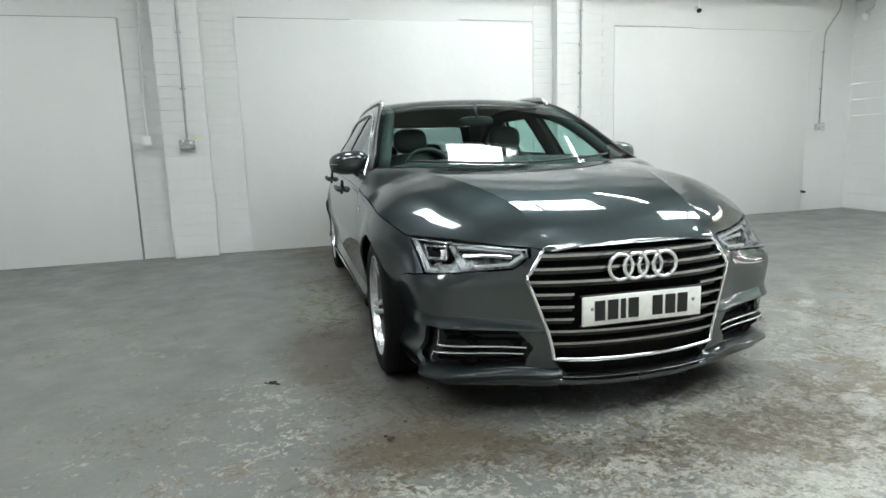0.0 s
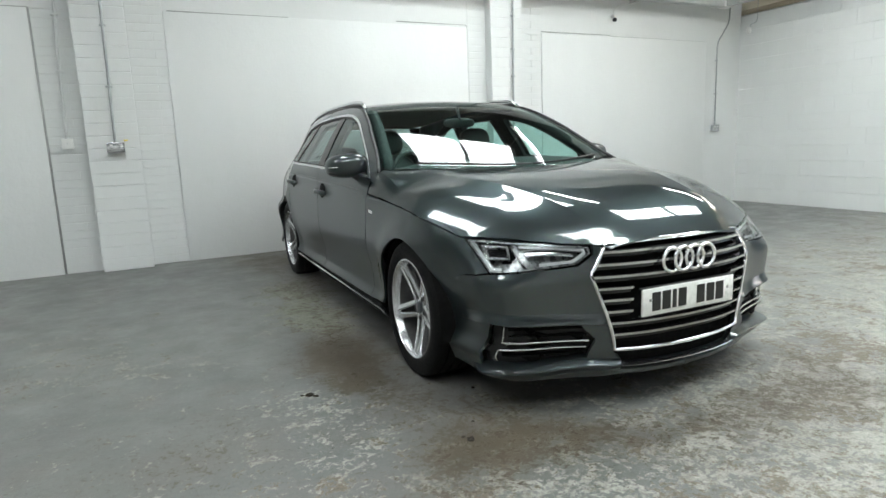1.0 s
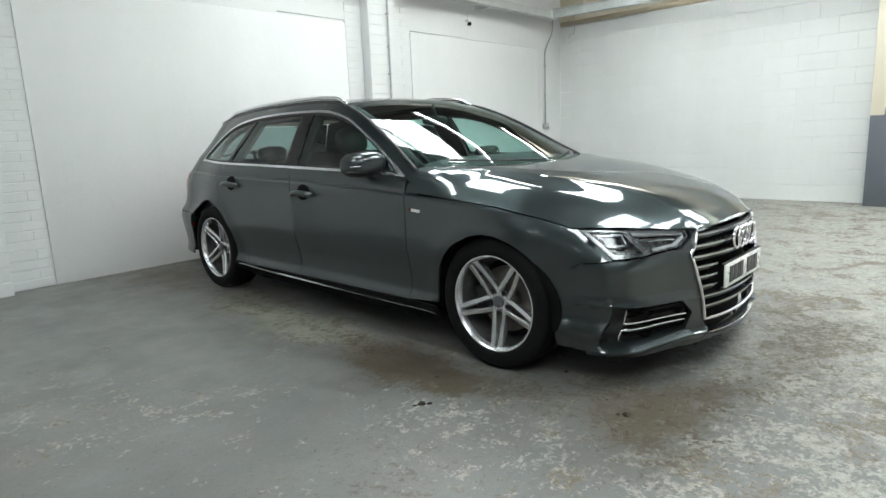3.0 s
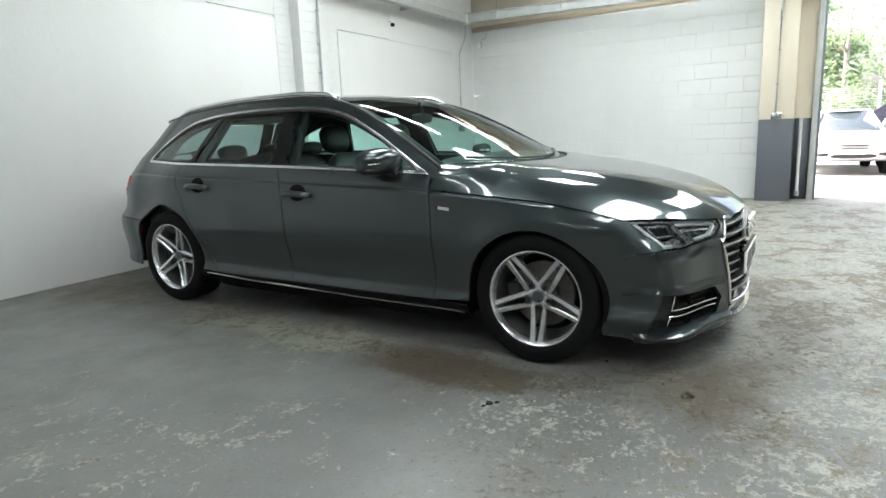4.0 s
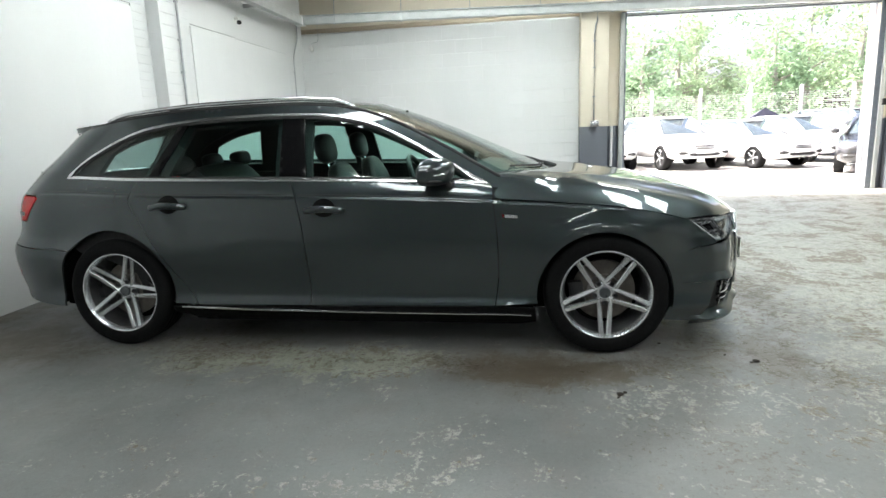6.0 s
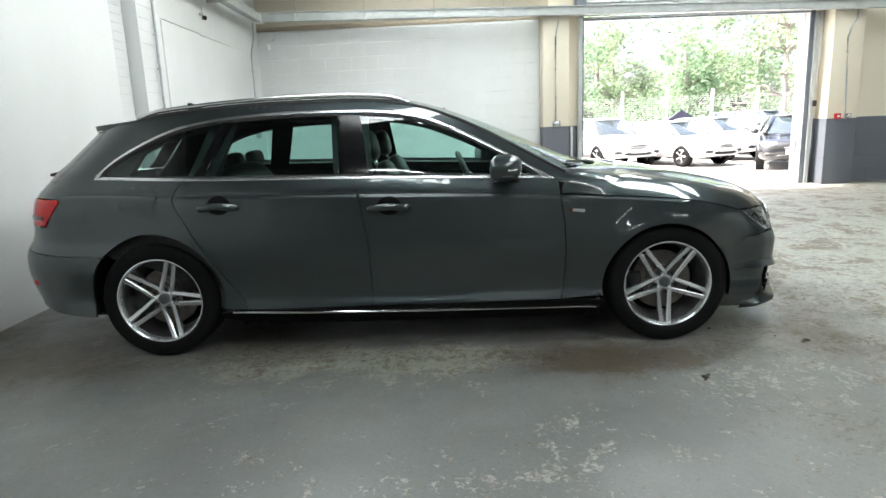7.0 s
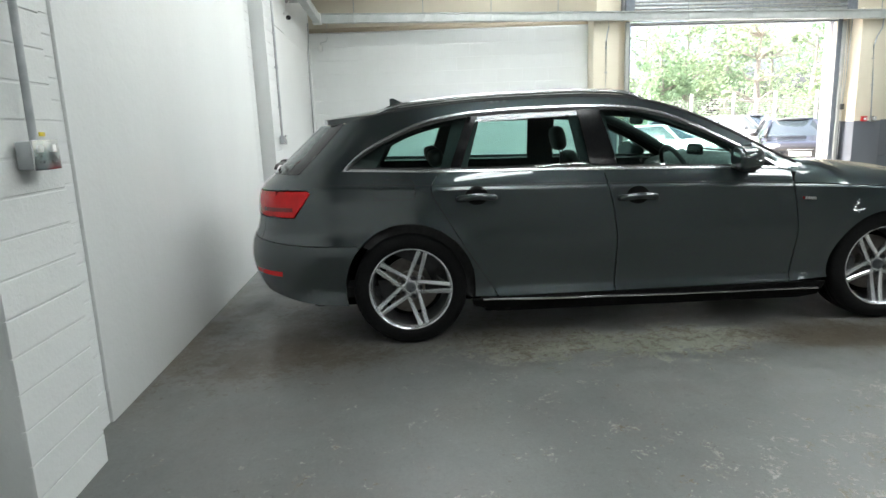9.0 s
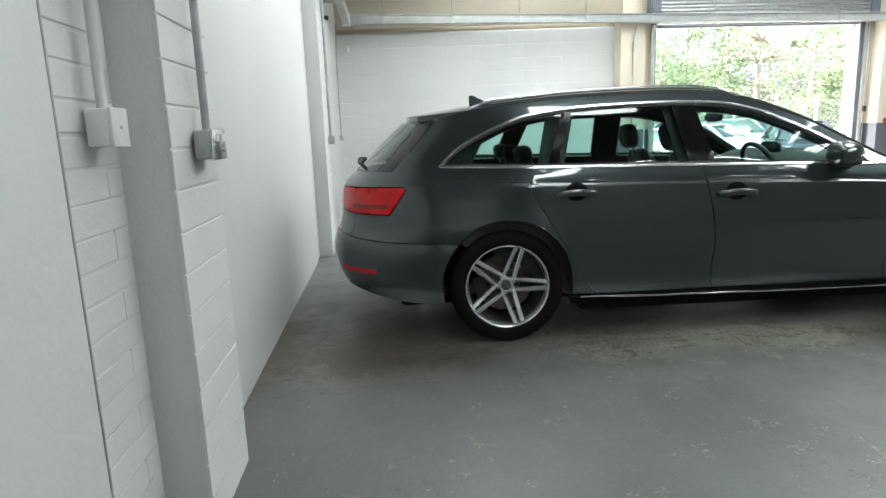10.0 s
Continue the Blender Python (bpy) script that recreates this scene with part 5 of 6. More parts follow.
part("dashboard", bm, TRIM, CAR, "dark dashboard")
bm = bmesh.new()
pts = [(0.185 * math.cos(a), 0.185 * math.sin(a)) for a in np.linspace(0, 2 * math.pi, 33)]
add_tube(bm, [(x, 0.0, z) for x, z in pts], 0.016, 8, cap=False)
add_box(bm, -0.165, 0.165, -0.012, 0.012, -0.03, 0.02, 0.006)
add_box(bm, -0.02, 0.02, -0.012, 0.012, -0.17, 0.0, 0.006)
add_box(bm, -0.07, 0.07, -0.03, 0.015, -0.06, 0.05, 0.015)
bmesh.ops.transform(bm, matrix=pose(-0.37, -0.36, 0.885, -24), verts=bm.verts)
part("steering_wheel", bm, LEATHER, CAR, "dark leather steering wheel")
part("inner_mirror", merged(rounded((0, -0.22, 1.235), (0.12, 0.018, 0.033), 3, 12), tube([(0, -0.23, 1.25), (0, -0.20, 1.34)], 0.012, 8)), BLACK_PLASTIC, CAR, "black inner mirror")
part("console_screen", rounded((0.02, -0.66, 1.00), (0.12, 0.012, 0.055), 4, 12), BLACK_GLOSS, CAR, "dark centre screen")


def cabin_seat(x, y, width, front_seat=True):
    seat = part("seat", rounded((x, y, 0.50), (width, 0.27, 0.12), 4, 14), LEATHER, CAR, "dark leather car seat")
    bm = rounded((0, 0, 0.27), (width, 0.080, 0.29), 3.6, 16, 0.25)
    bmesh.ops.transform(bm, matrix=pose(x, y + 0.24, 0.50, -20), verts=bm.verts)
    part("seat_back", bm, LEATHER, seat)
    for dx in ((0,) if front_seat else (-0.42, 0.0, 0.42)):
        k = 1 if front_seat or dx else 0.8
        bm = rounded((0, 0, 0), (0.125 * k, 0.050, 0.092 * (1 if front_seat else 0.6)), 2.9, 14)
        bmesh.ops.transform(bm, matrix=pose(x + dx, y + (0.50 if front_seat else 0.46), 1.12 if front_seat else 1.045, -12), verts=bm.verts)
        part("headrest", bm, LEATHER, seat)
        part("headrest_post", merged(*[tube([(x + dx + s, y + 0.44, 0.92), (x + dx + s, y + 0.49, 1.08 if front_seat else 1.02)], 0.006, 6) for s in (-0.05, 0.05)]), CHROME, seat)


for x in (-0.37, 0.37):
    cabin_seat(x, -0.25, 0.25)
cabin_seat(0.0, 0.76, 0.64, False)
for sign in (-1, 1):
    pts = [(sign * (float(top_edge(y)) - 0.07), y, float(gutter(y)) - 0.035) for y in np.linspace(-0.80, -0.02, 12)]
    part("pillar_trim", tube(pts, 0.035, 10), TRIM, CAR, "dark inner pillar trim")

# ---- wheels ----
TYRE = [(0.229, 0.098), (0.243, 0.112), (0.266, 0.1185), (0.294, 0.1165), (0.314, 0.108), (0.3235, 0.094), (0.3265, 0.078), (0.3265, 0.062), (0.319, 0.059), (0.319, 0.051), (0.327, 0.048), (0.327, 0.018), (0.319, 0.015), (0.319, 0.006), (0.327, 0.003), (0.327, -0.03), (0.319, -0.033), (0.319, -0.041), (0.327, -0.044), (0.3235, -0.094), (0.312, -0.110), (0.24, -0.112), (0.225, -0.098)]
RIM = [(0.2480, 0.099), (0.2530, 0.106), (0.2525, 0.111), (0.2470, 0.112), (0.2410, 0.106), (0.2370, 0.094), (0.2330, 0.075), (0.2270, 0.02), (0.2180, -0.03), (0.2180, -0.100)]
RIM = [(r * 0.95, s) for r, s in RIM]


def wheel_meshes():
    made = {}

    def keep(name, bm, mat):
        bmesh.ops.recalc_face_normals(bm, faces=bm.faces)
        sharpen(bm, 40)
        me = bpy.data.meshes.new(name)
        bm.to_mesh(me)
        bm.free()
        me.materials.append(mat)
        me.polygons.foreach_set("use_smooth", [True] * len(me.polygons))
        made[name] = me
    bm = bmesh.new()
    add_lathe(bm, TYRE, 72)
    keep("tyre", bm, RUBBER)
    bm = bmesh.new()
    add_lathe(bm, RIM[:7], 72)
    keep("wheel", bm, ALLOY)
    bm = bmesh.new()
    add_lathe(bm, RIM[6:], 60)
    keep("barrel", bm, BARREL)
    # one bar of a twin arm: a beam from the hub out to the rim, swelling outwards, with a raised face
    bm = bmesh.new()
    rows = []
    for t in np.linspace(0, 1, 9):
        r = 0.030 + 0.197 * t
        off = 0.0335 - 0.0135 * t
        wide = 0.0120 + 0.0035 * t
        face = 0.060 + 0.036 * t ** 1.6
        deep = 0.030 + 0.01 * t
        rows.append([(face - 0.006, off - wide), (face, off - wide * 0.55), (face - 0.004, off + wide * 0.75), (face - 0.014, off + wide), (face - deep, off + wide * 0.8), (face - deep, off - wide * 0.8)])
        rows[-1] = [bm.verts.new((s, r, u)) for s, u in rows[-1]]
    for a, b in zip(rows, rows[1:]):
        for i in range(6):
            bm.faces.new((a[i], a[(i + 1) % 6], b[(i + 1) % 6], b[i]))
    bm.faces.new(rows[0])
    bm.faces.new(rows[-1])
    keep("spoke", bm, ALLOY)
    bm = bmesh.new()
    add_lathe(bm, [(0.001, 0.054), (0.036, 0.054), (0.052, 0.051), (0.062, 0.040), (0.068, 0.020), (0.066, 0.0)], 40)
    keep("hub", bm, ALLOY)
    bm = bmesh.new()
    add_lathe(bm, [(0.001, 0.070), (0.022, 0.0695), (0.029, 0.066), (0.031, 0.058)], 32)
    keep("hub_cap", bm, CAP_GREY)
    bm = bmesh.new()
    add_lathe(bm, [(0.001, 0.0), (0.0065, 0.0), (0.0075, 0.004), (0.0125, 0.006), (0.0125, -0.004)], 12)
    keep("wheel_bolt", bm, BLACK_PLASTIC)
    bm = bmesh.new()
    add_lathe(bm, [(0.05, 0.020), (0.085, 0.018), (0.088, -0.008), (0.165, -0.008), (0.165, -0.034), (0.06, -0.034)], 48)
    keep("brake_disc", bm, DISC)
    bm = bmesh.new()
    add_box(bm, -0.055, 0.018, -0.075, 0.075, 0.105, 0.185, 0.015)
    keep("brake_caliper", bm, BLACK_PLASTIC)
    bm = bmesh.new()
    add_lathe(bm, [(0.03, -0.06), (0.199, -0.06)], 40)
    keep("wheel_back", bm, DARK)
    return made


WM = wheel_meshes()


def fix_wheel(sign, axle, turn):
    wheel = new("wheel", WM["wheel"])
    wheel.parent = CAR
    wheel["label"] = "silver alloy wheel with five twin arms"
    flip = Matrix.Diagonal((1 if sign > 0 else -1, 1, 1, 1))
    wheel.matrix_basis = Matrix.Translation((sign * 0.787, axle, HUB_Z)) @ (Matrix.Rotation(math.pi, 4, "Z") if sign < 0 else Matrix.Identity(4)) @ Matrix.Rotation(radians(turn), 4, "X")

    def under(name, m=Matrix.Identity(4)):
        ob = new(name, WM[name])
        ob.parent = wheel
        ob.matrix_basis = m
        return ob
    under("tyre"), under("barrel"), under("hub"), under("hub_cap")
    under("brake_disc"), under("wheel_back")
    under("brake_caliper", Matrix.Rotation(radians(-turn + 100), 4, "X"))
    for k in range(5):
        spin = Matrix.Rotation(radians(72 * k), 4, "X")
        under("spoke", spin)
        under("spoke", spin @ Matrix.Diagonal((1, 1, -1, 1)))
        under("wheel_bolt", Matrix.Rotation(radians(72 * k), 4, "X") @ Matrix.Translation((0.055, 0.056, 0)))


for sign in (-1, 1):
    fix_wheel(sign, AXLE_F, -90)
    fix_wheel(sign, AXLE_R, -1)

# ---- fittings on the walls ----


def fitting(name, bm, mat, label, category, group=""):
    ob = tagged(hard(name, bm, mat), label, category, group)
    ob.matrix_basis = ROOM
    return ob


def fit_under(name, bm, mat, parent, label=""):
    return hard(name, bm, mat, parent, label)


def conduit(pts, r, label, clips=()):
    """A steel conduit with saddle clips and couplings."""
    ob = fitting("conduit", tube(pts, r, 12), GALV, label, "conduit", "wall conduits")
    for p, axis in clips:
        b = bmesh.new()
        if axis == "n":
            add_box(b, p[0] - r * 2.2, p[0] + r * 2.2, p[1] + r * 0.2, p[1] + r + 0.004, p[2] - 0.009, p[2] + 0.009, 0.002)
            add_box(b, p[0] - r * 1.3, p[0] + r * 1.3, p[1] - r * 1.3, p[1] + r, p[2] - 0.009, p[2] + 0.009, 0.004)
        else:
            add_box(b, p[0] + r * 0.2, p[0] + r + 0.004, p[1] - r * 2.2, p[1] + r * 2.2, p[2] - 0.009, p[2] + 0.009, 0.002)
            add_box(b, p[0] - r * 1.3, p[0] + r, p[1] - r * 1.3, p[1] + r * 1.3, p[2] - 0.009, p[2] + 0.009, 0.004)
        fit_under("clip", b, GALV, ob)
    return ob


def metal_socket(x, y, z, facing, w=0.146, h=0.088, d=0.052):
    """A metal-clad twin socket box with its plate, switches and holes."""
    turn = 0 if facing == "n" else -90
    ob = root("socket_box", ROOM @ pose(x, y, z, 0, 0, turn), "grey metal-clad socket box on the wall", "socket", "metal-clad sockets")
    hard("back_box", box(-w / 2, w / 2, -d, 0.0, -h / 2, h / 2, 0.008), GALV, ob)
    hard("face_plate", box(-w / 2 - 0.003, w / 2 + 0.003, -d - 0.006, -d + 0.001, -h / 2 - 0.003, h / 2 + 0.003, 0.003), SATIN, ob, "satin metal face plate")
    for dx in ((-w / 4, w / 4) if w > 0.1 else (0,)):
        hard("rocker_switch", box(dx - 0.011, dx + 0.011, -d - 0.012, -d - 0.005, h * 0.10, h * 0.36, 0.002), WHITE_PLASTIC, ob, "white rocker switch")
        for ex, ez in ((0, -0.004), (-0.011, -0.022), (0.011, -0.022)):
            hard("pin_hole", box(dx + ex - 0.0035, dx + ex + 0.0035, -d - 0.0066, -d - 0.004, ez - 0.004, ez + 0.004), BLACK_PLASTIC, ob)
    for dx in (-w / 2 + 0.008, w / 2 - 0.008):
        hard("screw", box(dx - 0.003, dx + 0.003, -d - 0.008, -d - 0.005, -0.003, 0.003, 0.001), GALV, ob)
    return ob


metal_socket(-2.152, 2.652, 1.187, "n")
conduit([(-2.152, 2.630, 1.23), (-2.14, 2.630, 2.0), (-2.125, 2.630, 3.0)], 0.0125, "grey steel conduit running up the brick pier", [((-2.147, 2.630, 1.75), "n"), ((-2.136, 2.630, 2.3), "n"), ((-2.128, 2.630, 2.8), "n")])
sticker = fitting("sticker", box(-2.078, -2.045, 2.6485, 2.6515, 1.246, 1.260), YELLOW, "small yellow sticker above the socket box", "sticker")
white_box = root("junction_box", ROOM @ pose(-2.55, 2.785, 1.238), "white square junction box on the brick strip", "junction box")
hard("box", box(-0.045, 0.045, -0.055, 0, -0.045, 0.045, 0.006), WHITE_PLASTIC, white_box)
hard("lid", box(-0.047, 0.047, -0.064, -0.054, -0.047, 0.047, 0.004), WHITE_PLASTIC, white_box)
hard("screw", box(-0.004, 0.004, -0.066, -0.063, -0.004, 0.004), GALV, white_box)
cond = fitting("conduit", tube([(-2.55, 2.758, 1.28), (-2.53, 2.758, 2.1), (-2.48, 2.758, 3.0)], 0.0135, 12), WHITE_WALL, "white painted conduit running down the brick strip", "conduit", "wall conduits")
for x, z in ((-2.535, 1.9), (-2.515, 2.4)):
    fit_under("clip", box(x - 0.03, x + 0.03, 2.743, 2.785, z - 0.01, z + 0.01, 0.003), WHITE_WALL, cond)
conduit([(2.335, 2.630, 1.21), (2.345, 2.630, 2.0), (2.355, 2.630, 2.95)], 0.0125, "grey steel conduit on the second pier", [((2.339, 2.630, 1.5), "n"), ((2.344, 2.630, 1.9), "n"), ((2.348, 2.630, 2.23), "n"), ((2.352, 2.630, 2.62), "n")])
metal_socket(2.335, 2.652, 1.170, "n", 0.088, 0.088)
conduit([(6.155, 2.775, 1.22), (6.155, 2.775, 2.40), (6.175, 2.775, 2.48), (6.38, 2.775, 2.74), (6.405, 2.775, 2.82), (6.41, 2.775, 3.0)], 0.0105, "thin steel conduit with a bend near the corner", [((6.155, 2.775, 1.7), "n"), ((6.155, 2.775, 2.2), "n")])
metal_socket(6.155, 2.800, 1.178, "n", 0.12, 0.088)
stub = fitting("pipe_stub", tube([(5.926, 2.80, 0.275), (5.926, 2.74, 0.275), (5.93, 2.725, 0.265)], 0.016, 10), BLACK_PLASTIC, "short capped pipe stub low on the wall", "pipe")
cctv = root("security_camera", ROOM @ pose(4.07, 2.788, 2.69), "small dark security camera on a white bracket", "camera")
part("camera_dome", rounded((0.0, -0.06, -0.01), (0.028, 0.032, 0.028), 2.3, 10), BLACK_GLOSS, cctv)
hard("bracket", box(-0.02, 0.02, -0.06, 0.0, 0.02, 0.055, 0.006), WHITE_PLASTIC, cctv)
part("cable", tube([(0, -0.03, 0.05), (0.01, -0.035, 0.13), (0.08, -0.04, 0.17), (0.13, -0.06, 0.20), (0.15, -0.06, 0.30)], 0.006, 8), WHITE_PLASTIC, cctv)
# east wall: white painted stretch, tan band, dado
FIELD = ROOM @ Matrix.Translation((WALL_X, PIER_N, 0)) @ Matrix.Rotation(radians(-3.0), 4, "Z") @ Matrix.Translation((-WALL_X, -PIER_N, 0))
white_field = slab("wall_field", box(WALL_X + 0.002, WALL_X + 0.09, PIER_N - 0.15, WALL_Y + 0.08, 0.0, 2.88), WHITE_WALL, None, "white painted blockwork stretch of the end wall", "wall")
TAN = painted_masonry("tan_unpainted_band", (0.50, 0.42, 0.31), (0.38, 0.30, 0.2))
wall_band = slab("wall_band", box(WALL_X + 0.004, WALL_X + 0.09, PIER_N - 0.15, WALL_Y + 0.08, 2.88, 2.955), TAN, None, "tan band left bare above the white paint", "wall")
wall_top = slab("wall_upper", box(WALL_X + 0.006, WALL_X + 0.09, PIER_N - 0.15, WALL_Y + 0.08, 2.955, 4.2), CREAM_WALL, None, "cream painted blockwork above the trunking", "wall")
white_field.matrix_basis = wall_band.matrix_basis = wall_top.matrix_basis = FIELD
sensor = root("alarm_detector", FIELD @ pose(WALL_X - 0.01, 2.62, 2.63), "small white movement detector near the corner", "detector")
part("detector_body", rounded((-0.03, 0, 0), (0.03, 0.035, 0.055), 3, 10), WHITE_PLASTIC, sensor)
part("detector_cable", tube([(0, 0.0, 0.05), (-0.005, 0.0, 0.09), (-0.005, -0.10, 0.11), (-0.005, -0.12, 0.16), (-0.005, -0.12, 0.42)], 0.005, 8), GALV, sensor)
dado_s = slab("wall_dado", box(WALL_X + 0.002, WALL_X + 0.021, SOUTH, -7.174, 0.0, 1.10), GREY_WALL, None, "dark grey painted dado on the end wall", "wall")
dado_n = slab("wall_dado", box(WALL_X + 0.002, WALL_X + 0.021, -2.57, -2.37, 0.0, 1.13), GREY_WALL, None, "dark grey painted dado beside the door", "wall")
slab("wall_dado", box(WALL_X + 0.002, WALL_X + 0.021, -6.656, -6.58, 0.0, 1.10), GREY_WALL, None, "dark grey painted dado beside the door frame", "wall")

metal_socket(6.138, -2.148, 1.175, "e", 0.12, 0.088)
conduit([(6.128, -2.14, 1.22), (6.128, -2.14, 2.55), (6.128, -2.155, 2.68), (6.128, -2.18, 2.76), (6.128, -2.18, 2.90)], 0.0105, "thin steel conduit on the pier beside the door", [((6.128, -2.14, z), "e") for z in (1.6, 2.05, 2.45)])
call = root("fire_call_point", ROOM @ pose(6.15, -6.825, 1.125, 0, 0, -90), "red fire alarm call point on the pier", "alarm")
hard("case", box(-0.045, 0.045, -0.05, 0, -0.045, 0.045, 0.006), RED_PLASTIC, call)
hard("press_panel", box(-0.024, 0.024, -0.054, -0.049, -0.02, 0.018, 0.002), WHITE_PLASTIC, call, "white press panel")
metal_socket(6.138, -6.98, 1.115, "e", 0.088, 0.088)
conduit([(6.128, -6.955, 1.15), (6.128, -6.92, 1.8), (6.128, -6.885, 2.36), (6.128, -6.93, 2.52), (6.128, -7.01, 2.65), (6.128, -7.02, 2.84)], 0.0105, "thin steel conduit with a bend on the pier", [((6.128, -6.925, 1.7), "e"), ((6.128, -6.897, 2.15), "e")])
waste = fitting("wall_pipe", tube([(6.36, -2.45, 0.10), (6.36, -2.45, 1.13)], 0.022, 12), WHITE_PLASTIC, "pale vertical pipe in the corner by the door frame", "pipe")
fit_under("pipe_joint", tube([(6.36, -2.45, 0.62), (6.36, -2.45, 0.66)], 0.028, 12), WHITE_PLASTIC, waste)
fit_under("pipe_foot", tube([(6.36, -2.45, 0.06), (6.36, -2.45, 0.13)], 0.034, 12), GALV, waste)

# trunking hangers and brackets
for y in (-13.5, -12.4, -11.3, -10.2, -9.1, -8.0, -6.9, -5.7, -4.6, -3.5, -2.4, -1.3, -0.2, 0.9, 2.0):
    part("hanger", tube([(6.05, y, BEAM_Z1), (6.05, y, slope(max(y, -6.4)) if y > -6.4 else slope(-6.4) - (-6.4 - y) * 0.24)], 0.006, 6), GALV, beam)
    hard("hanger_clip", box(5.995, 6.105, y - 0.025, y + 0.025, BEAM_Z0 - 0.006, BEAM_Z1 + 0.022, 0.004), BEAM_PAINT, beam)
for x in np.arange(-10, 5.9, 1.6):
    hard("bracket", box(x, x + 0.04, 2.63, 2.67 if any(a - 0.05 < x < b + 0.05 for a, b in PIERS_N) else 2.81, BEAM_Z0 + 0.03, BEAM_Z0 + 0.08), BEAM_PAINT, beam2)

# ---- roller door ----
door = root("roller_door", ROOM, "open steel roller door with its frame and chain", "roller door")


def channel(y0, y1, inner):
    """An upright steel channel of the door's guide: web and two flanges."""
    b = bmesh.new()
    add_box(b, 6.44, 6.455, y0, y1, 0.0, 2.90, 0.002)
    add_box(b, 6.455, 6.58, y0 if inner > 0 else y1 - 0.012, y0 + 0.012 if inner > 0 else y1, 0.0, 2.90, 0.002)
    add_box(b, 6.565, 6.58, y0 + 0.012 if inner > 0 else y0, y1 if inner > 0 else y1 - 0.012, 0.0, 2.90, 0.002)
    return b


hard("door_guide", channel(DOOR_Y1 - 0.001, -2.60, -1), STEEL_DARK, door, "dark blue-grey door guide")
hard("door_guide", channel(-6.525, DOOR_Y0 + 0.001, 1), STEEL_DARK, door, "dark blue-grey door guide")
hard("guide_edge", box(6.405, 6.442, -2.645, -2.575, 0.0, 2.88, 0.003), BEAM_PAINT, door, "pale guide edge")
hard("guide_edge", box(6.405, 6.442, -6.575, -6.515, 0.0, 2.82, 0.003), BEAM_PAINT, door, "pale guide edge")
hard("lintel", box(6.46, 6.56, DOOR_Y0, DOOR_Y1, DOOR_Z, DOOR_Z + 0.055, 0.004), STEEL_DARK, door, "dark steel door bottom rail")
hard("lintel_lip", box(6.435, 6.46, DOOR_Y0, DOOR_Y1, DOOR_Z + 0.02, DOOR_Z + 0.04, 0.002), BEAM_PAINT, door)
# slats: a few hang behind the lintel, the rest lie stacked before the roll
for x0, z0, pitch, count, ya, yb in ((6.50, DOOR_Z + 0.075, 0.075, 3, DOOR_Y0 - 0.02, DOOR_Y1 + 0.02), (6.27, 2.995, 0.058, 9, -6.445, -2.655)):
    for k in range(count):
        b = bmesh.new()
        cols = [[b.verts.new((x0 - 0.018 * math.sin(math.pi * i / 6), y, z0 + pitch * k + (pitch - 0.006) * i / 6)) for i in range(7)] for y in (ya, yb)]
        for i in range(6):
            b.faces.new((cols[0][i], cols[1][i], cols[1][i + 1], cols[0][i + 1]))
        part("door_slat", b, GALV, door)
hard("roll_bracket", box(6.22, 6.44, -2.66, -2.50, 2.92, 3.45, 0.01), STEEL_DARK, door)
hard("roll_bracket", box(6.22, 6.44, -6.60, -6.44, 2.86, 3.45, 0.01), STEEL_DARK, door)
b = bmesh.new()
add_lathe(b, [(0.001, 0), (0.17, 0), (0.17, 3.78), (0.001, 3.78)], 28, Matrix.Translation((6.26, -6.44, 3.62)) @ Matrix.Rotation(radians(90), 4, "Z"))
part("rolled_curtain", b, GALV, door, "rolled steel curtain")
part("chain", tube([(6.32, -6.60, 2.95), (6.31, -6.57, 2.0), (6.305, -6.535, 1.42)], 0.007, 6), GALV, door, "thin hanging chain")
part("chain_return", tube([(6.32, -6.53, 2.95), (6.31, -6.525, 2.0), (6.305, -6.52, 0.5)], 0.006, 6), GALV, door)
hard("chain_keeper", box(6.285, 6.325, -6.56, -6.50, 1.30, 1.40, 0.008), BLACK_PLASTIC, door, "black chain keeper")
# reveals of the opening
bm = bmesh.new()
add_box(bm, WALL_X + 0.13, WALL_X + 0.30, DOOR_Y1 - 0.003, DOOR_Y1 + 0.12, 0.0, DOOR_Z + 0.25)
add_box(bm, WALL_X + 0.13, WALL_X + 0.31, DOOR_Y0 - 0.3, DOOR_Y0 + 0.003, 0.0, DOOR_Z + 0.25)
slab("door_reveal", bm, painted_masonry("pale_grey_reveal", (0.36, 0.37, 0.42), (0.30, 0.30, 0.33)), None, "pale painted reveal of the door opening", "door frame")

# ---- outside: yard, parked cars, fence, trees ----


def asphalt():
    n = Nodes("yard_asphalt")
    base = n.ramp(n.noise(0.4, 5), (0.35, (0.22, 0.215, 0.205)), (0.7, (0.31, 0.30, 0.285)))
    base = n.mix(n.ramp(n.noise(120.0, 2), (0.5, 0.0), (0.65, 0.5)), base, (0.36, 0.35, 0.33))
    n.bump(n.noise(140.0, 3), 0.4, 0.006)
    return n.set(Base_Color=base, Roughness=n.ramp(n.noise(0.8, 4), (0.4, 0.45), (0.7, 0.8)))


bm = bmesh.new()
lie = ((-120, -0.03), (7.6, -0.03), (9.5, -0.12), (12.5, -0.28), (15.0, -0.32), (220, -0.32))
rows = [[bm.verts.new((x, y, z - d)) for y, d in ((-160, 0), (160, 0), (160, 0.5), (-160, 0.5))] for x, z in lie]
for a, b in zip(rows, rows[1:]):
    for i in range(4):
        bm.faces.new((a[i], b[i], b[(i + 1) % 4], a[(i + 1) % 4]))
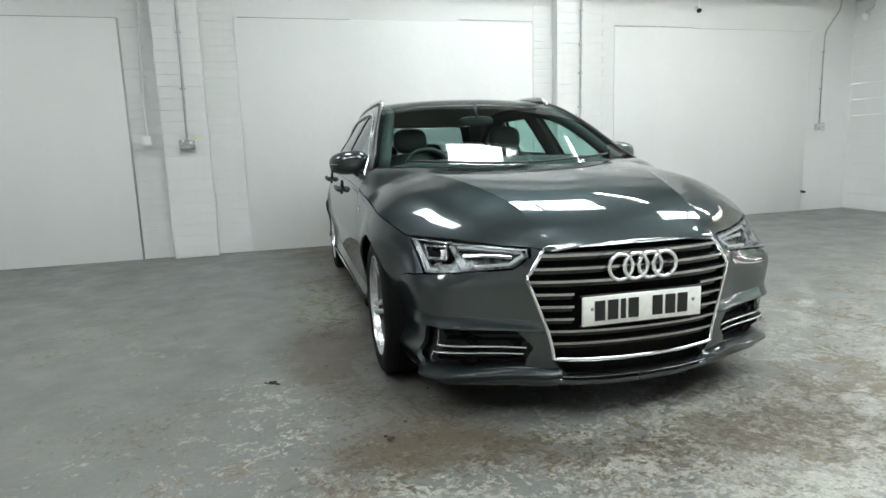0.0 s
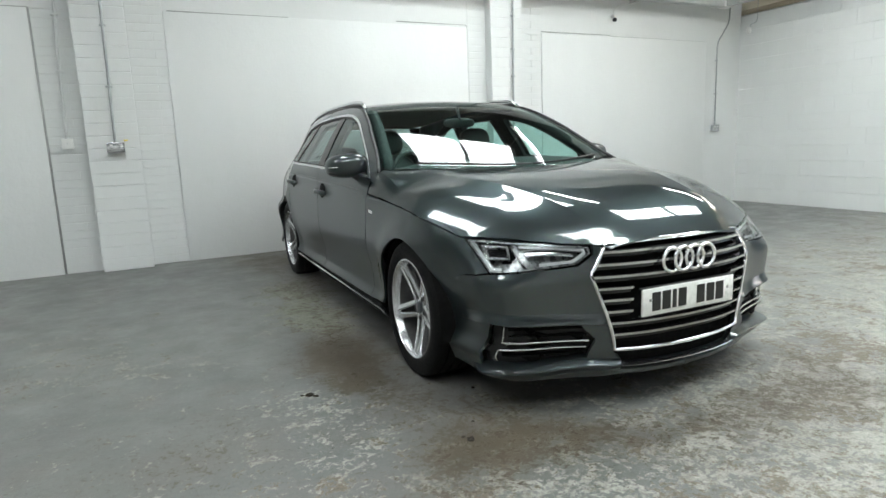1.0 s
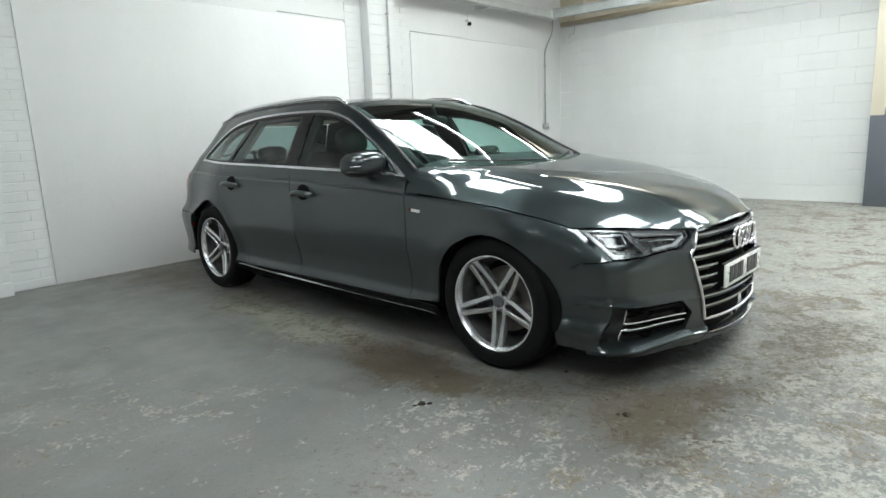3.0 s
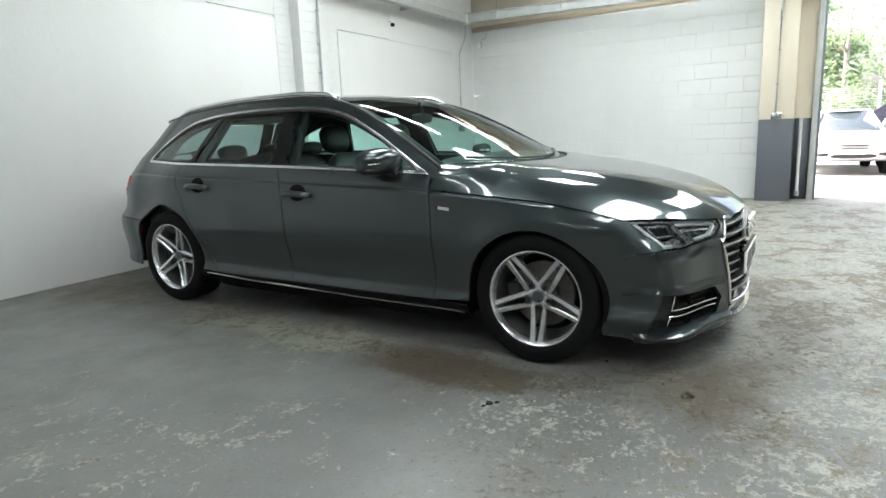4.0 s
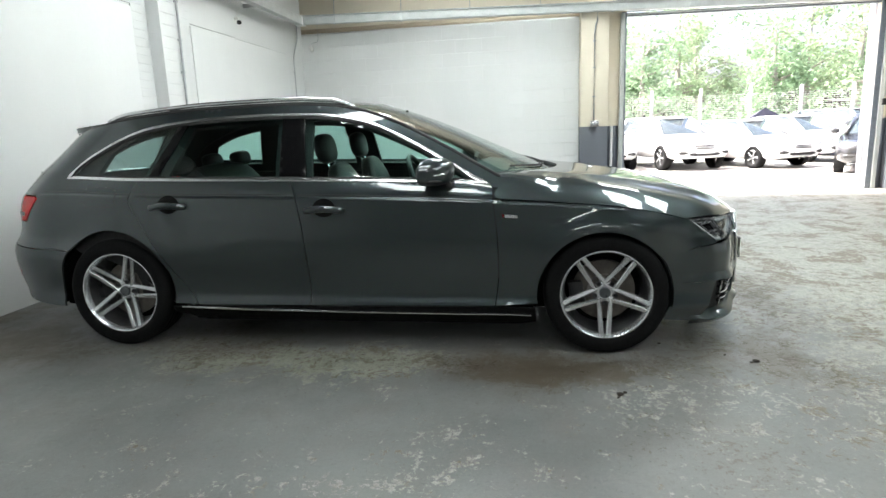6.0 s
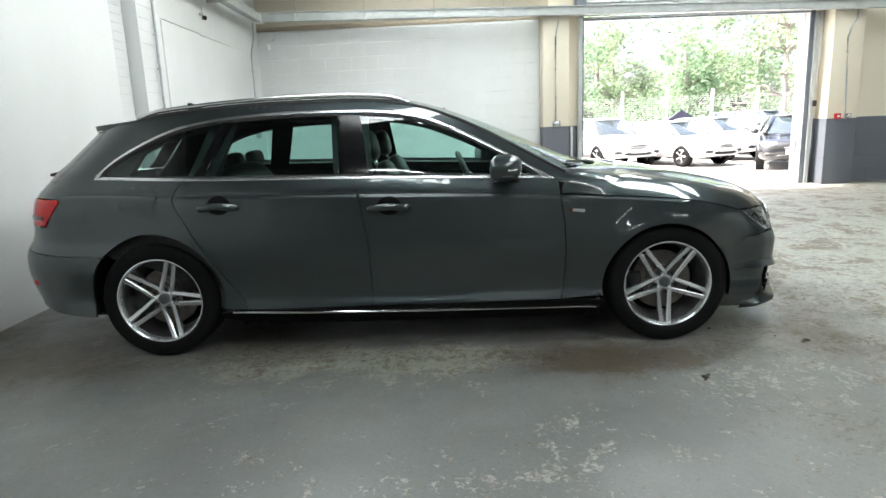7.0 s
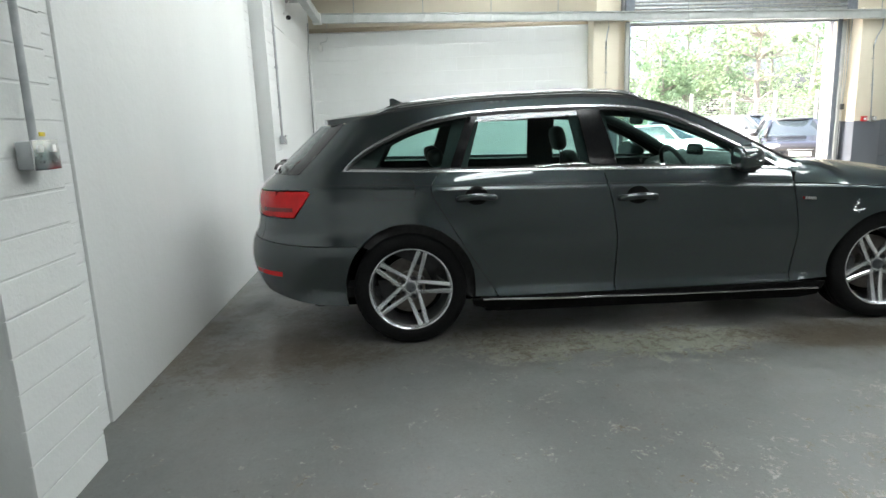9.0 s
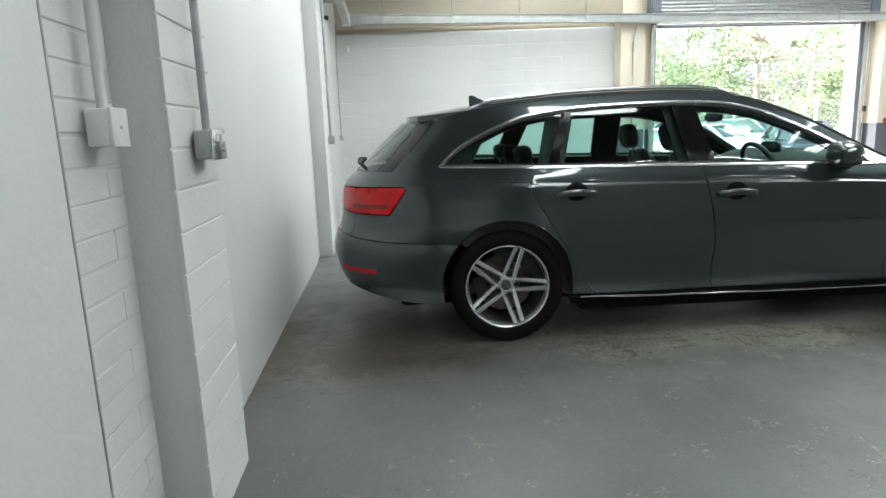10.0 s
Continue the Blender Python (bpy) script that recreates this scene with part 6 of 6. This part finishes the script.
bm.faces.new(rows[0])
bm.faces.new(rows[-1][::-1])
bmesh.ops.recalc_face_normals(bm, faces=bm.faces)
YARD = -0.32
ground = tagged(part("ground", bm, asphalt(), None, "", False), "grey asphalt yard reaching far beyond the door", "ground", "", "structure")


def parked_car(place, paint, label, length=4.5, height=1.45, width=1.8, tall=0.0, group="parked cars"):
    """A plainly seen far car: shell, glasshouse, roof, wheels, lamps, grille, mirrors, plate. Its nose looks to -y."""
    car = root("parked_car", place, label, "car", group)
    h0, nose_y, tail_y = 0.24 + tall * 0.06, -length / 2, length / 2
    hood_z, belt_z = height * 0.60, height * 0.655
    deck = curve((nose_y, height * 0.44), (nose_y + 0.12, height * 0.52), (nose_y + 0.9, hood_z), (nose_y + 1.25, belt_z), (tail_y - 0.45, belt_z + 0.03), (tail_y - 0.06, height * 0.60), (tail_y, height * 0.5))
    bm = bmesh.new()
    rows = []
    for y in np.concatenate([np.linspace(nose_y, nose_y + 0.5, 8), np.linspace(nose_y + 0.6, tail_y - 0.5, 16), np.linspace(tail_y - 0.4, tail_y, 7)]):
        e = min(1.0, (y - nose_y) / 0.55 + 0.02, (tail_y - y) / 0.5 + 0.02)
        w = width / 2 * (0.62 + 0.38 * math.sqrt(max(0, 1 - (1 - max(0, e)) ** 2)))
        top = float(deck(y))
        low = h0 + 0.10 * (1 - max(0, e)) ** 2
        sec = [(0.80, low), (0.95, low + 0.08), (1.0, low + (top - low) * 0.5), (0.985, top - 0.14), (0.93, top - 0.03), (0.75, top + 0.005), (0.4, top + 0.02), (0.0, top + 0.025)]
        pts = [(s * w, z) for s, z in sec]
        pts = pts + [(-x, z) for x, z in pts[::-1][1:]]
        rows.append([bm.verts.new((x, y, z)) for x, z in pts])
    for a, b in zip(rows, rows[1:]):
        for i in range(len(a) - 1):
            bm.faces.new((a[i], b[i], b[i + 1], a[i + 1]))
        bm.faces.new((a[-1], b[-1], b[0], a[0]))
    bm.faces.new(rows[0])
    bm.faces.new(rows[-1][::-1])
    bmesh.ops.recalc_face_normals(bm, faces=bm.faces)
    part("body", bm, paint, car)
    # glasshouse with painted roof and posts
    y0, y1, y2, y3 = nose_y + 1.15, nose_y + 1.95, tail_y - (0.55 if tall else 0.95), tail_y - (0.16 if tall else 0.35)
    wb, wt = width / 2 * 0.90, width / 2 * 0.66
    gl = bmesh.new()
    lo = [(-wb * 0.9, y0, belt_z), (wb * 0.9, y0, belt_z), (wb, y1, belt_z), (wb, y2, belt_z), (wb * 0.85, y3, belt_z), (-wb * 0.85, y3, belt_z), (-wb, y2, belt_z), (-wb, y1, belt_z)]
    zt = height - 0.035
    hi = [(-wt * 0.9, y1 - 0.08, zt - 0.03), (wt * 0.9, y1 - 0.08, zt - 0.03), (wt, y1 + 0.15, zt), (wt, y2 - 0.2, zt), (wt * 0.9, y2 + 0.02, zt - 0.03), (-wt * 0.9, y2 + 0.02, zt - 0.03), (-wt, y2 - 0.2, zt), (-wt, y1 + 0.15, zt)]
    a, b = [gl.verts.new(p) for p in lo], [gl.verts.new(p) for p in hi]
    for i in range(8):
        gl.faces.new((a[i], a[(i + 1) % 8], b[(i + 1) % 8], b[i]))
    gl.faces.new(b)
    hard("glasshouse", gl, CAR_GLASS, car, "dark windows")
    rf = rounded((0, (y1 + y2) / 2 - 0.05, zt - 0.01), (wt * 1.02, (y2 - y1) / 2 + 0.08, 0.045), 4, 12)
    part("roof", rf, paint, car)
    for s in (-1, 1):
        for k, (p, q) in enumerate(((0, 0), (3, 3), (4, 4))):
            pa, pb = Vector(lo[(1, 3, 4)[k]]), Vector(hi[(1, 3, 4)[k]])
            pa.x, pb.x = s * abs(pa.x), s * abs(pb.x)
            part("pillar", tube([pa, pb], 0.05, 6), paint, car)
        mp = (y0 + y1) / 2 - (y1 - y0) * 0.1
        part("mirror", rounded((s * (width / 2 + 0.08), y0 + 0.45, belt_z + 0.07), (0.11, 0.06, 0.07), 2.5, 8), paint, car)
        lampb = rounded((s * width * 0.34, nose_y + 0.17, height * 0.485), (width * 0.115, 0.13, 0.07), 2.6, 8)
        part("headlamp", lampb, CAR_LAMP, car, "pale headlamp")
        part("intake", rounded((s * width * 0.33, nose_y + 0.085, h0 + 0.20), (0.15, 0.10, 0.055), 3, 8), BLACK_PLASTIC, car)
    for k in range(4 if tall else 3):
        part("grille_bar", rounded((0, nose_y + 0.0, height * 0.40 + 0.035 * k), (width * 0.17, 0.03, 0.010), 4, 6), BLACK_PLASTIC if k % 2 == 0 else GALV, car)
    part("lower_intake", rounded((0, nose_y + 0.02, h0 + 0.15), (width * 0.26, 0.05, 0.05), 4, 8), BLACK_PLASTIC, car)
    part("plate", box(-0.26, 0.26, nose_y - 0.03, nose_y + 0.02, height * 0.31, height * 0.31 + 0.11), PLATE_WHITE, car, "white plate", False)
    wheel_r = 0.33 + 0.05 * tall
    for s in (-1, 1):
        for y in (nose_y + 0.88, tail_y - 0.92):
            w1 = bmesh.new()
            add_lathe(w1, [(0.001, 0.10), (wheel_r * 0.62, 0.085), (wheel_r * 0.66, 0.11), (wheel_r * 0.9, 0.115), (wheel_r, 0.09), (wheel_r, -0.1)], 24, Matrix.Translation((s * (width / 2 - 0.10), y, wheel_r - 0.03)) @ (Matrix.Identity(4) if s > 0 else Matrix.Rotation(math.pi, 4, "Z")))
            wheel = part("wheel", w1, RUBBER, car, "black tyre")
            w2 = bmesh.new()
            for k in range(5):
                add_box(w2, 0.088, 0.105, 0.02, wheel_r * 0.62, -0.028, 0.028, 0.0, Matrix.Translation((s * (width / 2 - 0.10), y, wheel_r - 0.03)) @ (Matrix.Identity(4) if s > 0 else Matrix.Rotation(math.pi, 4, "Z")) @ Matrix.Rotation(radians(72 * k), 4, "X"))
            part("rim", w2, ALLOY, wheel, "", False)
    return car


CAR_GLASS = plain("car_window", (0.03, 0.04, 0.045), 0.06)
CAR_LAMP = plain("pale_lamp", (0.55, 0.57, 0.6), 0.12)
WHITE_CAR = car_paint("white_car_paint", (0.80, 0.80, 0.80), 0, 0.0, 0.4)
SILVER_CAR = car_paint("silver_car_paint", (0.55, 0.56, 0.58), 0, 0.4, 0.4)
DARK_CAR = car_paint("dark_car_paint", (0.008, 0.008, 0.010), 0, 0.0, 0.4)
GREY_CAR = car_paint("grey_car_paint", (0.20, 0.21, 0.22), 0, 0.4, 0.4)
# noses towards the building
parked_car(pose(16.8, -3.0, YARD + 0.03, 0, 0, -84), SILVER_CAR, "silver off-road car parked in the yard", 4.6, 1.60, 1.85, 1.0)
parked_car(pose(16.7, -5.25, YARD + 0.03, 0, 0, -74), WHITE_CAR, "white off-road car parked in the yard", 4.6, 1.54, 1.85, 1.0)
parked_car(pose(16.6, -7.5, YARD + 0.03, 0, 0, -64), WHITE_CAR, "white coupe parked in the yard", 4.6, 1.38, 1.8, 0.0)
parked_car(pose(18.4, -9.75, YARD + 0.03, 0, 0, -64), WHITE_CAR, "white hatchback parked in the yard", 4.3, 1.45, 1.8, 0.0)
parked_car(pose(13.6, -10.0, YARD + 0.05, 0, 0, -116), DARK_CAR, "black saloon parked beside the door", 4.7, 1.43, 1.84, 0.0)
parked_car(pose(19.6, -12.0, YARD + 0.03, 0, 0, -64), GREY_CAR, "grey estate parked by the fence", 4.6, 1.62, 1.85, 1.0)

# fence: concrete posts and a wire mesh
FENCE_X = 27.5
fence = root("fence", pose(FENCE_X, 0, YARD), "wire mesh fence on concrete posts", "fence")
POST_MAT = plain("pale_concrete", (0.48, 0.47, 0.44), 0.85, 0, 0.15, 9)
for k in range(14):
    y = -20.22 + 2.25 * k
    b = bmesh.new()
    add_box(b, -0.06, 0.06, y - 0.06, y + 0.06, 0.0, 2.84, 0.01)
    hard("post", b, POST_MAT, fence)
WIRE = plain("galvanised_wire", (0.45, 0.46, 0.45), 0.5, 0.4)
wires_v, wires_f = [], []


def rod(p, q, r):
    base = len(wires_v)
    d = (Vector(q) - Vector(p)).normalized()
    s = d.orthogonal().normalized()
    u = d.cross(s)
    for c in (p, q):
        for k in range(3):
            wires_v.append(tuple(Vector(c) + r * (s * math.cos(2.1 * k) + u * math.sin(2.1 * k))))
    for k in range(3):
        wires_f.append((base + k, base + (k + 1) % 3, base + 3 + (k + 1) % 3, base + 3 + k))


for k in range(26):
    rod((-0.07, -22, 0.1 + 0.096 * k), (-0.07, 10, 0.1 + 0.096 * k), 0.007)
for k in range(160):
    rod((-0.07, -22 + 0.2 * k, 0.05), (-0.07, -22 + 0.2 * k, 2.5), 0.004)
mesh_ob = part("wire_mesh", (wires_v, wires_f), WIRE, fence, "grey wire mesh", False)
mesh_ob["kind"] = "stuff"

TARP = plain("dark_tarpaulin", (0.035, 0.035, 0.055), 0.6, 0, 0.2, 6)
rng = random.Random(11)
for k in range(11):
    y = -16.5 + 1.7 * k + rng.uniform(-0.3, 0.3)
    hgt, w = rng.uniform(1.35, 1.85), rng.uniform(0.5, 0.85)
    b = bmesh.new()
    vs = [b.verts.new(p) for p in ((-0.35, -w, 0), (-0.35, w, 0), (0.1, w, 0), (0.1, -w, 0), (-0.15, -w * 0.95, hgt * 0.72), (-0.15, w * 0.9, hgt * 0.75), (0.05, w * 0.85, hgt * 0.78), (0.05, -w * 0.8, hgt * 0.75), (-0.05, rng.uniform(-0.2, 0.2), hgt))]
    for q in ((0, 1, 5, 4), (1, 2, 6, 5), (2, 3, 7, 6), (3, 0, 4, 7), (4, 5, 8), (5, 6, 8), (6, 7, 8), (7, 4, 8), (3, 2, 1, 0)):
        b.faces.new([vs[i] for i in q])
    bmesh.ops.recalc_face_normals(b, faces=b.faces)
    ob = tagged(part("tarpaulin", b, TARP, None, "", False), "dark folded tarpaulin stacked against the fence", "tarpaulin", "tarpaulins")
    ob.matrix_basis = pose(FENCE_X - 0.8, y, YARD, 0, 0, rng.uniform(-12, 12))


def leaf_mat(name, dark, light):
    n = Nodes(name)
    rnd = n.add("ShaderNodeNewGeometry").outputs["Random Per Island"]
    col = n.ramp(rnd, (0.0, dark), (0.5, light), (1.0, tuple(c * 1.25 for c in light)))
    n.set(Base_Color=col, Roughness=0.6)
    through_leaf = n.add("ShaderNodeBsdfTranslucent", Color=col)
    both = n.add("ShaderNodeMixShader", Fac=0.45)
    n.join(n.bsdf.outputs[0], both.inputs[1])
    n.join(through_leaf.outputs[0], both.inputs[2])
    n.join(both.outputs[0], n.tree.nodes["Material Output"].inputs["Surface"])
    return n.mat


LEAVES = [leaf_mat("green_leaves", (0.14, 0.205, 0.12), (0.215, 0.31, 0.19)), leaf_mat("yellow_green_leaves", (0.18, 0.235, 0.135), (0.26, 0.335, 0.205))]
BARK = plain("grey_bark", (0.27, 0.25, 0.22), 0.9, 0, 0.3, 12)


def tree(x, y, height, spread, seed, leaf=0, density=5200, bare=0.0):
    rng = random.Random(seed)
    t = root("tree", pose(x, y, YARD), "tall leafy green tree behind the fence" if not bare else "pale trunk with bare twisted branches and few leaves", "tree", "trees behind the fence")
    bm = bmesh.new()
    lean = rng.uniform(-0.4, 0.4)
    trunk = [(lean * k / 6, rng.uniform(-0.1, 0.1), height * 0.78 * k / 6) for k in range(7)]
    add_tube(bm, trunk, [0.24 - 0.032 * k for k in range(7)], 8)
    tips = []
    for k in range(15 if not bare else 34):
        f = rng.uniform(0.16, 0.95)
        p0 = Vector(trunk[int(f * 6)])
        a = rng.uniform(0, 2 * math.pi)
        ln = spread * rng.uniform(0.45, 1.0) * (1.15 - 0.55 * f)
        p1 = p0 + Vector((math.cos(a) * ln * 0.5, math.sin(a) * ln * 0.5, ln * rng.uniform(0.05, 0.4)))
        p2 = p1 + Vector((math.cos(a + 0.5) * ln * 0.5, math.sin(a + 0.5) * ln * 0.5, ln * rng.uniform(-0.2, 0.4)))
        add_tube(bm, [p0, p1, p2], [0.075, 0.045, 0.016], 6)
        tips += [p1, p2, (p1 + p2) / 2]
    bmesh.ops.recalc_face_normals(bm, faces=bm.faces)
    part("trunk", bm, BARK, t)
    vs, fs = [], []
    clumps = []
    for k in range(64):
        c = tips[rng.randrange(len(tips))] if rng.random() < 0.7 else Vector((rng.gauss(0, spread * 0.42), rng.gauss(0, spread * 0.42), rng.uniform(height * 0.14, height)))
        clumps.append((c, rng.uniform(0.45, 1.05) * spread * 0.30))
    for k in range(density):
        c, r = clumps[rng.randrange(64)]
        d = Vector((rng.gauss(0, 1), rng.gauss(0, 1), rng.gauss(0, 0.8)))
        d = d.normalized() * r * (rng.random() ** 0.45)
        p = c + d
        if p.z < 0.3:
            continue
        s = rng.uniform(0.07, 0.15)
        u = Vector((rng.gauss(0, 1), rng.gauss(0, 1), rng.gauss(0, 0.5))).normalized()
        v = u.cross(Vector((rng.gauss(0, 1), rng.gauss(0, 1), rng.gauss(0, 1)))).normalized()
        base = len(vs)
        vs += [tuple(p - u * s), tuple(p + v * s * 0.55), tuple(p + u * s), tuple(p - v * s * 0.55)]
        fs.append((base, base + 1, base + 2, base + 3))
    part("crown", (vs, fs), LEAVES[leaf], t, "many small leaves", False)
    return t


for k in range(11):
    tree(33.5 + 2.6 * (k % 3), 6.0 - 3.4 * k + 0.8 * (k % 2), 8.6 + 1.5 * ((k * 7) % 3), 3.3 + 0.5 * (k % 3), 40 + k, k % 2)
tree(29.8, -18.2, 9.0, 3.2, 91, 1, 900, 1.0)
for k in range(9):
    tree(41.0 + 2.0 * (k % 2), 8.0 - 5.0 * k, 11.5, 4.6, 70 + k, (k + 1) % 2, 4200)
# hedge under the trees
vs, fs = [], []
rng = random.Random(5)
for k in range(16000):
    p = Vector((31.6 + rng.gauss(0, 0.7), rng.uniform(-34, 12), abs(rng.gauss(0, 1.3)) * (0.7 + 0.5 * math.sin(k * 0.01))))
    s = rng.uniform(0.07, 0.14)
    u = Vector((rng.gauss(0, 1), rng.gauss(0, 1), rng.gauss(0, 0.6))).normalized()
    v = u.cross(Vector((rng.gauss(0, 1), rng.gauss(0, 1), rng.gauss(0, 1)))).normalized()
    base = len(vs)
    vs += [tuple(p - u * s), tuple(p + v * s * 0.55), tuple(p + u * s), tuple(p - v * s * 0.55)]
    fs.append((base, base + 1, base + 2, base + 3))
tagged(part("hedge", (vs, fs), LEAVES[0], None, "", False), "dense green undergrowth behind the fence", "hedge", "", "stuff")

# crumbs of dirt on the floor
CLOD = plain("dry_dirt", (0.030, 0.024, 0.017), 0.95, 0, 0.4, 90)
rng = random.Random(23)
for x, y, size in ((-1.38, -1.42, 0.018), (-1.355, -1.445, 0.010), (-0.94, -2.15, 0.016), (-0.955, -2.12, 0.008), (-1.41, -1.41, 0.008), (-0.70, -1.72, 0.009), (-0.86, -2.02, 0.007)):
    b = bmesh.new()
    bmesh.ops.create_icosphere(b, subdivisions=2, radius=size)
    for v in b.verts:
        v.co *= rng.uniform(0.6, 1.15)
        v.co.x *= 1.3
        v.co.z = max(v.co.z * 0.45, -size * 0.2)
    clod = tagged(part("dirt_clod", b, CLOD, None, "", False), "small dark crumb of dirt on the painted floor", "dirt", "dirt crumbs")
    clod.matrix_basis = pose(x, y, size * 0.19, 0, 0, rng.uniform(0, 180))

# ---- bricks and blocks, laid last ----
courses(wall_north, "x", -2.708, -2.396, WALL_Y, 0.0, 2.92, 0.45, 0.0815, WHITE_WALL, 0.0045, 0.007, seed=2)
courses(wall_north, "x", -1.939, -1.611, WALL_Y, 0.0, 2.92, 0.45, 0.0815, WHITE_WALL, 0.0045, 0.007, seed=3)
courses(wall_north, "x", 1.80, 2.044, WALL_Y, 0.0, 2.92, 0.45, 0.0815, WHITE_WALL, 0.0045, 0.007, seed=4)
courses(wall_north, "x", 2.506, 2.889, WALL_Y, 0.0, 2.92, 0.45, 0.0815, WHITE_WALL, 0.0045, 0.007, seed=5)
courses(piers[0], "x", -2.39, -1.945, PIER_Y, 0.0, 3.06, 0.92, 0.118, WHITE_WALL, 0.002, 0.007, seed=6)
courses(piers[1], "x", 2.05, 2.50, PIER_Y, 0.0, 3.06, 0.92, 0.118, WHITE_WALL, 0.002, 0.007, seed=7)
courses(white_field, "y", PIER_N + 0.005, 2.835, WALL_X, 0.0, 2.86, 0.45, 0.22, WHITE_WALL, 0.0, 0.0055, "block", seed=8)
courses(dado_s, "y", -9.4, -7.18, WALL_X, 0.0, 1.10, 0.45, 0.22, GREY_WALL, 0.0, 0.004, "block", seed=9)
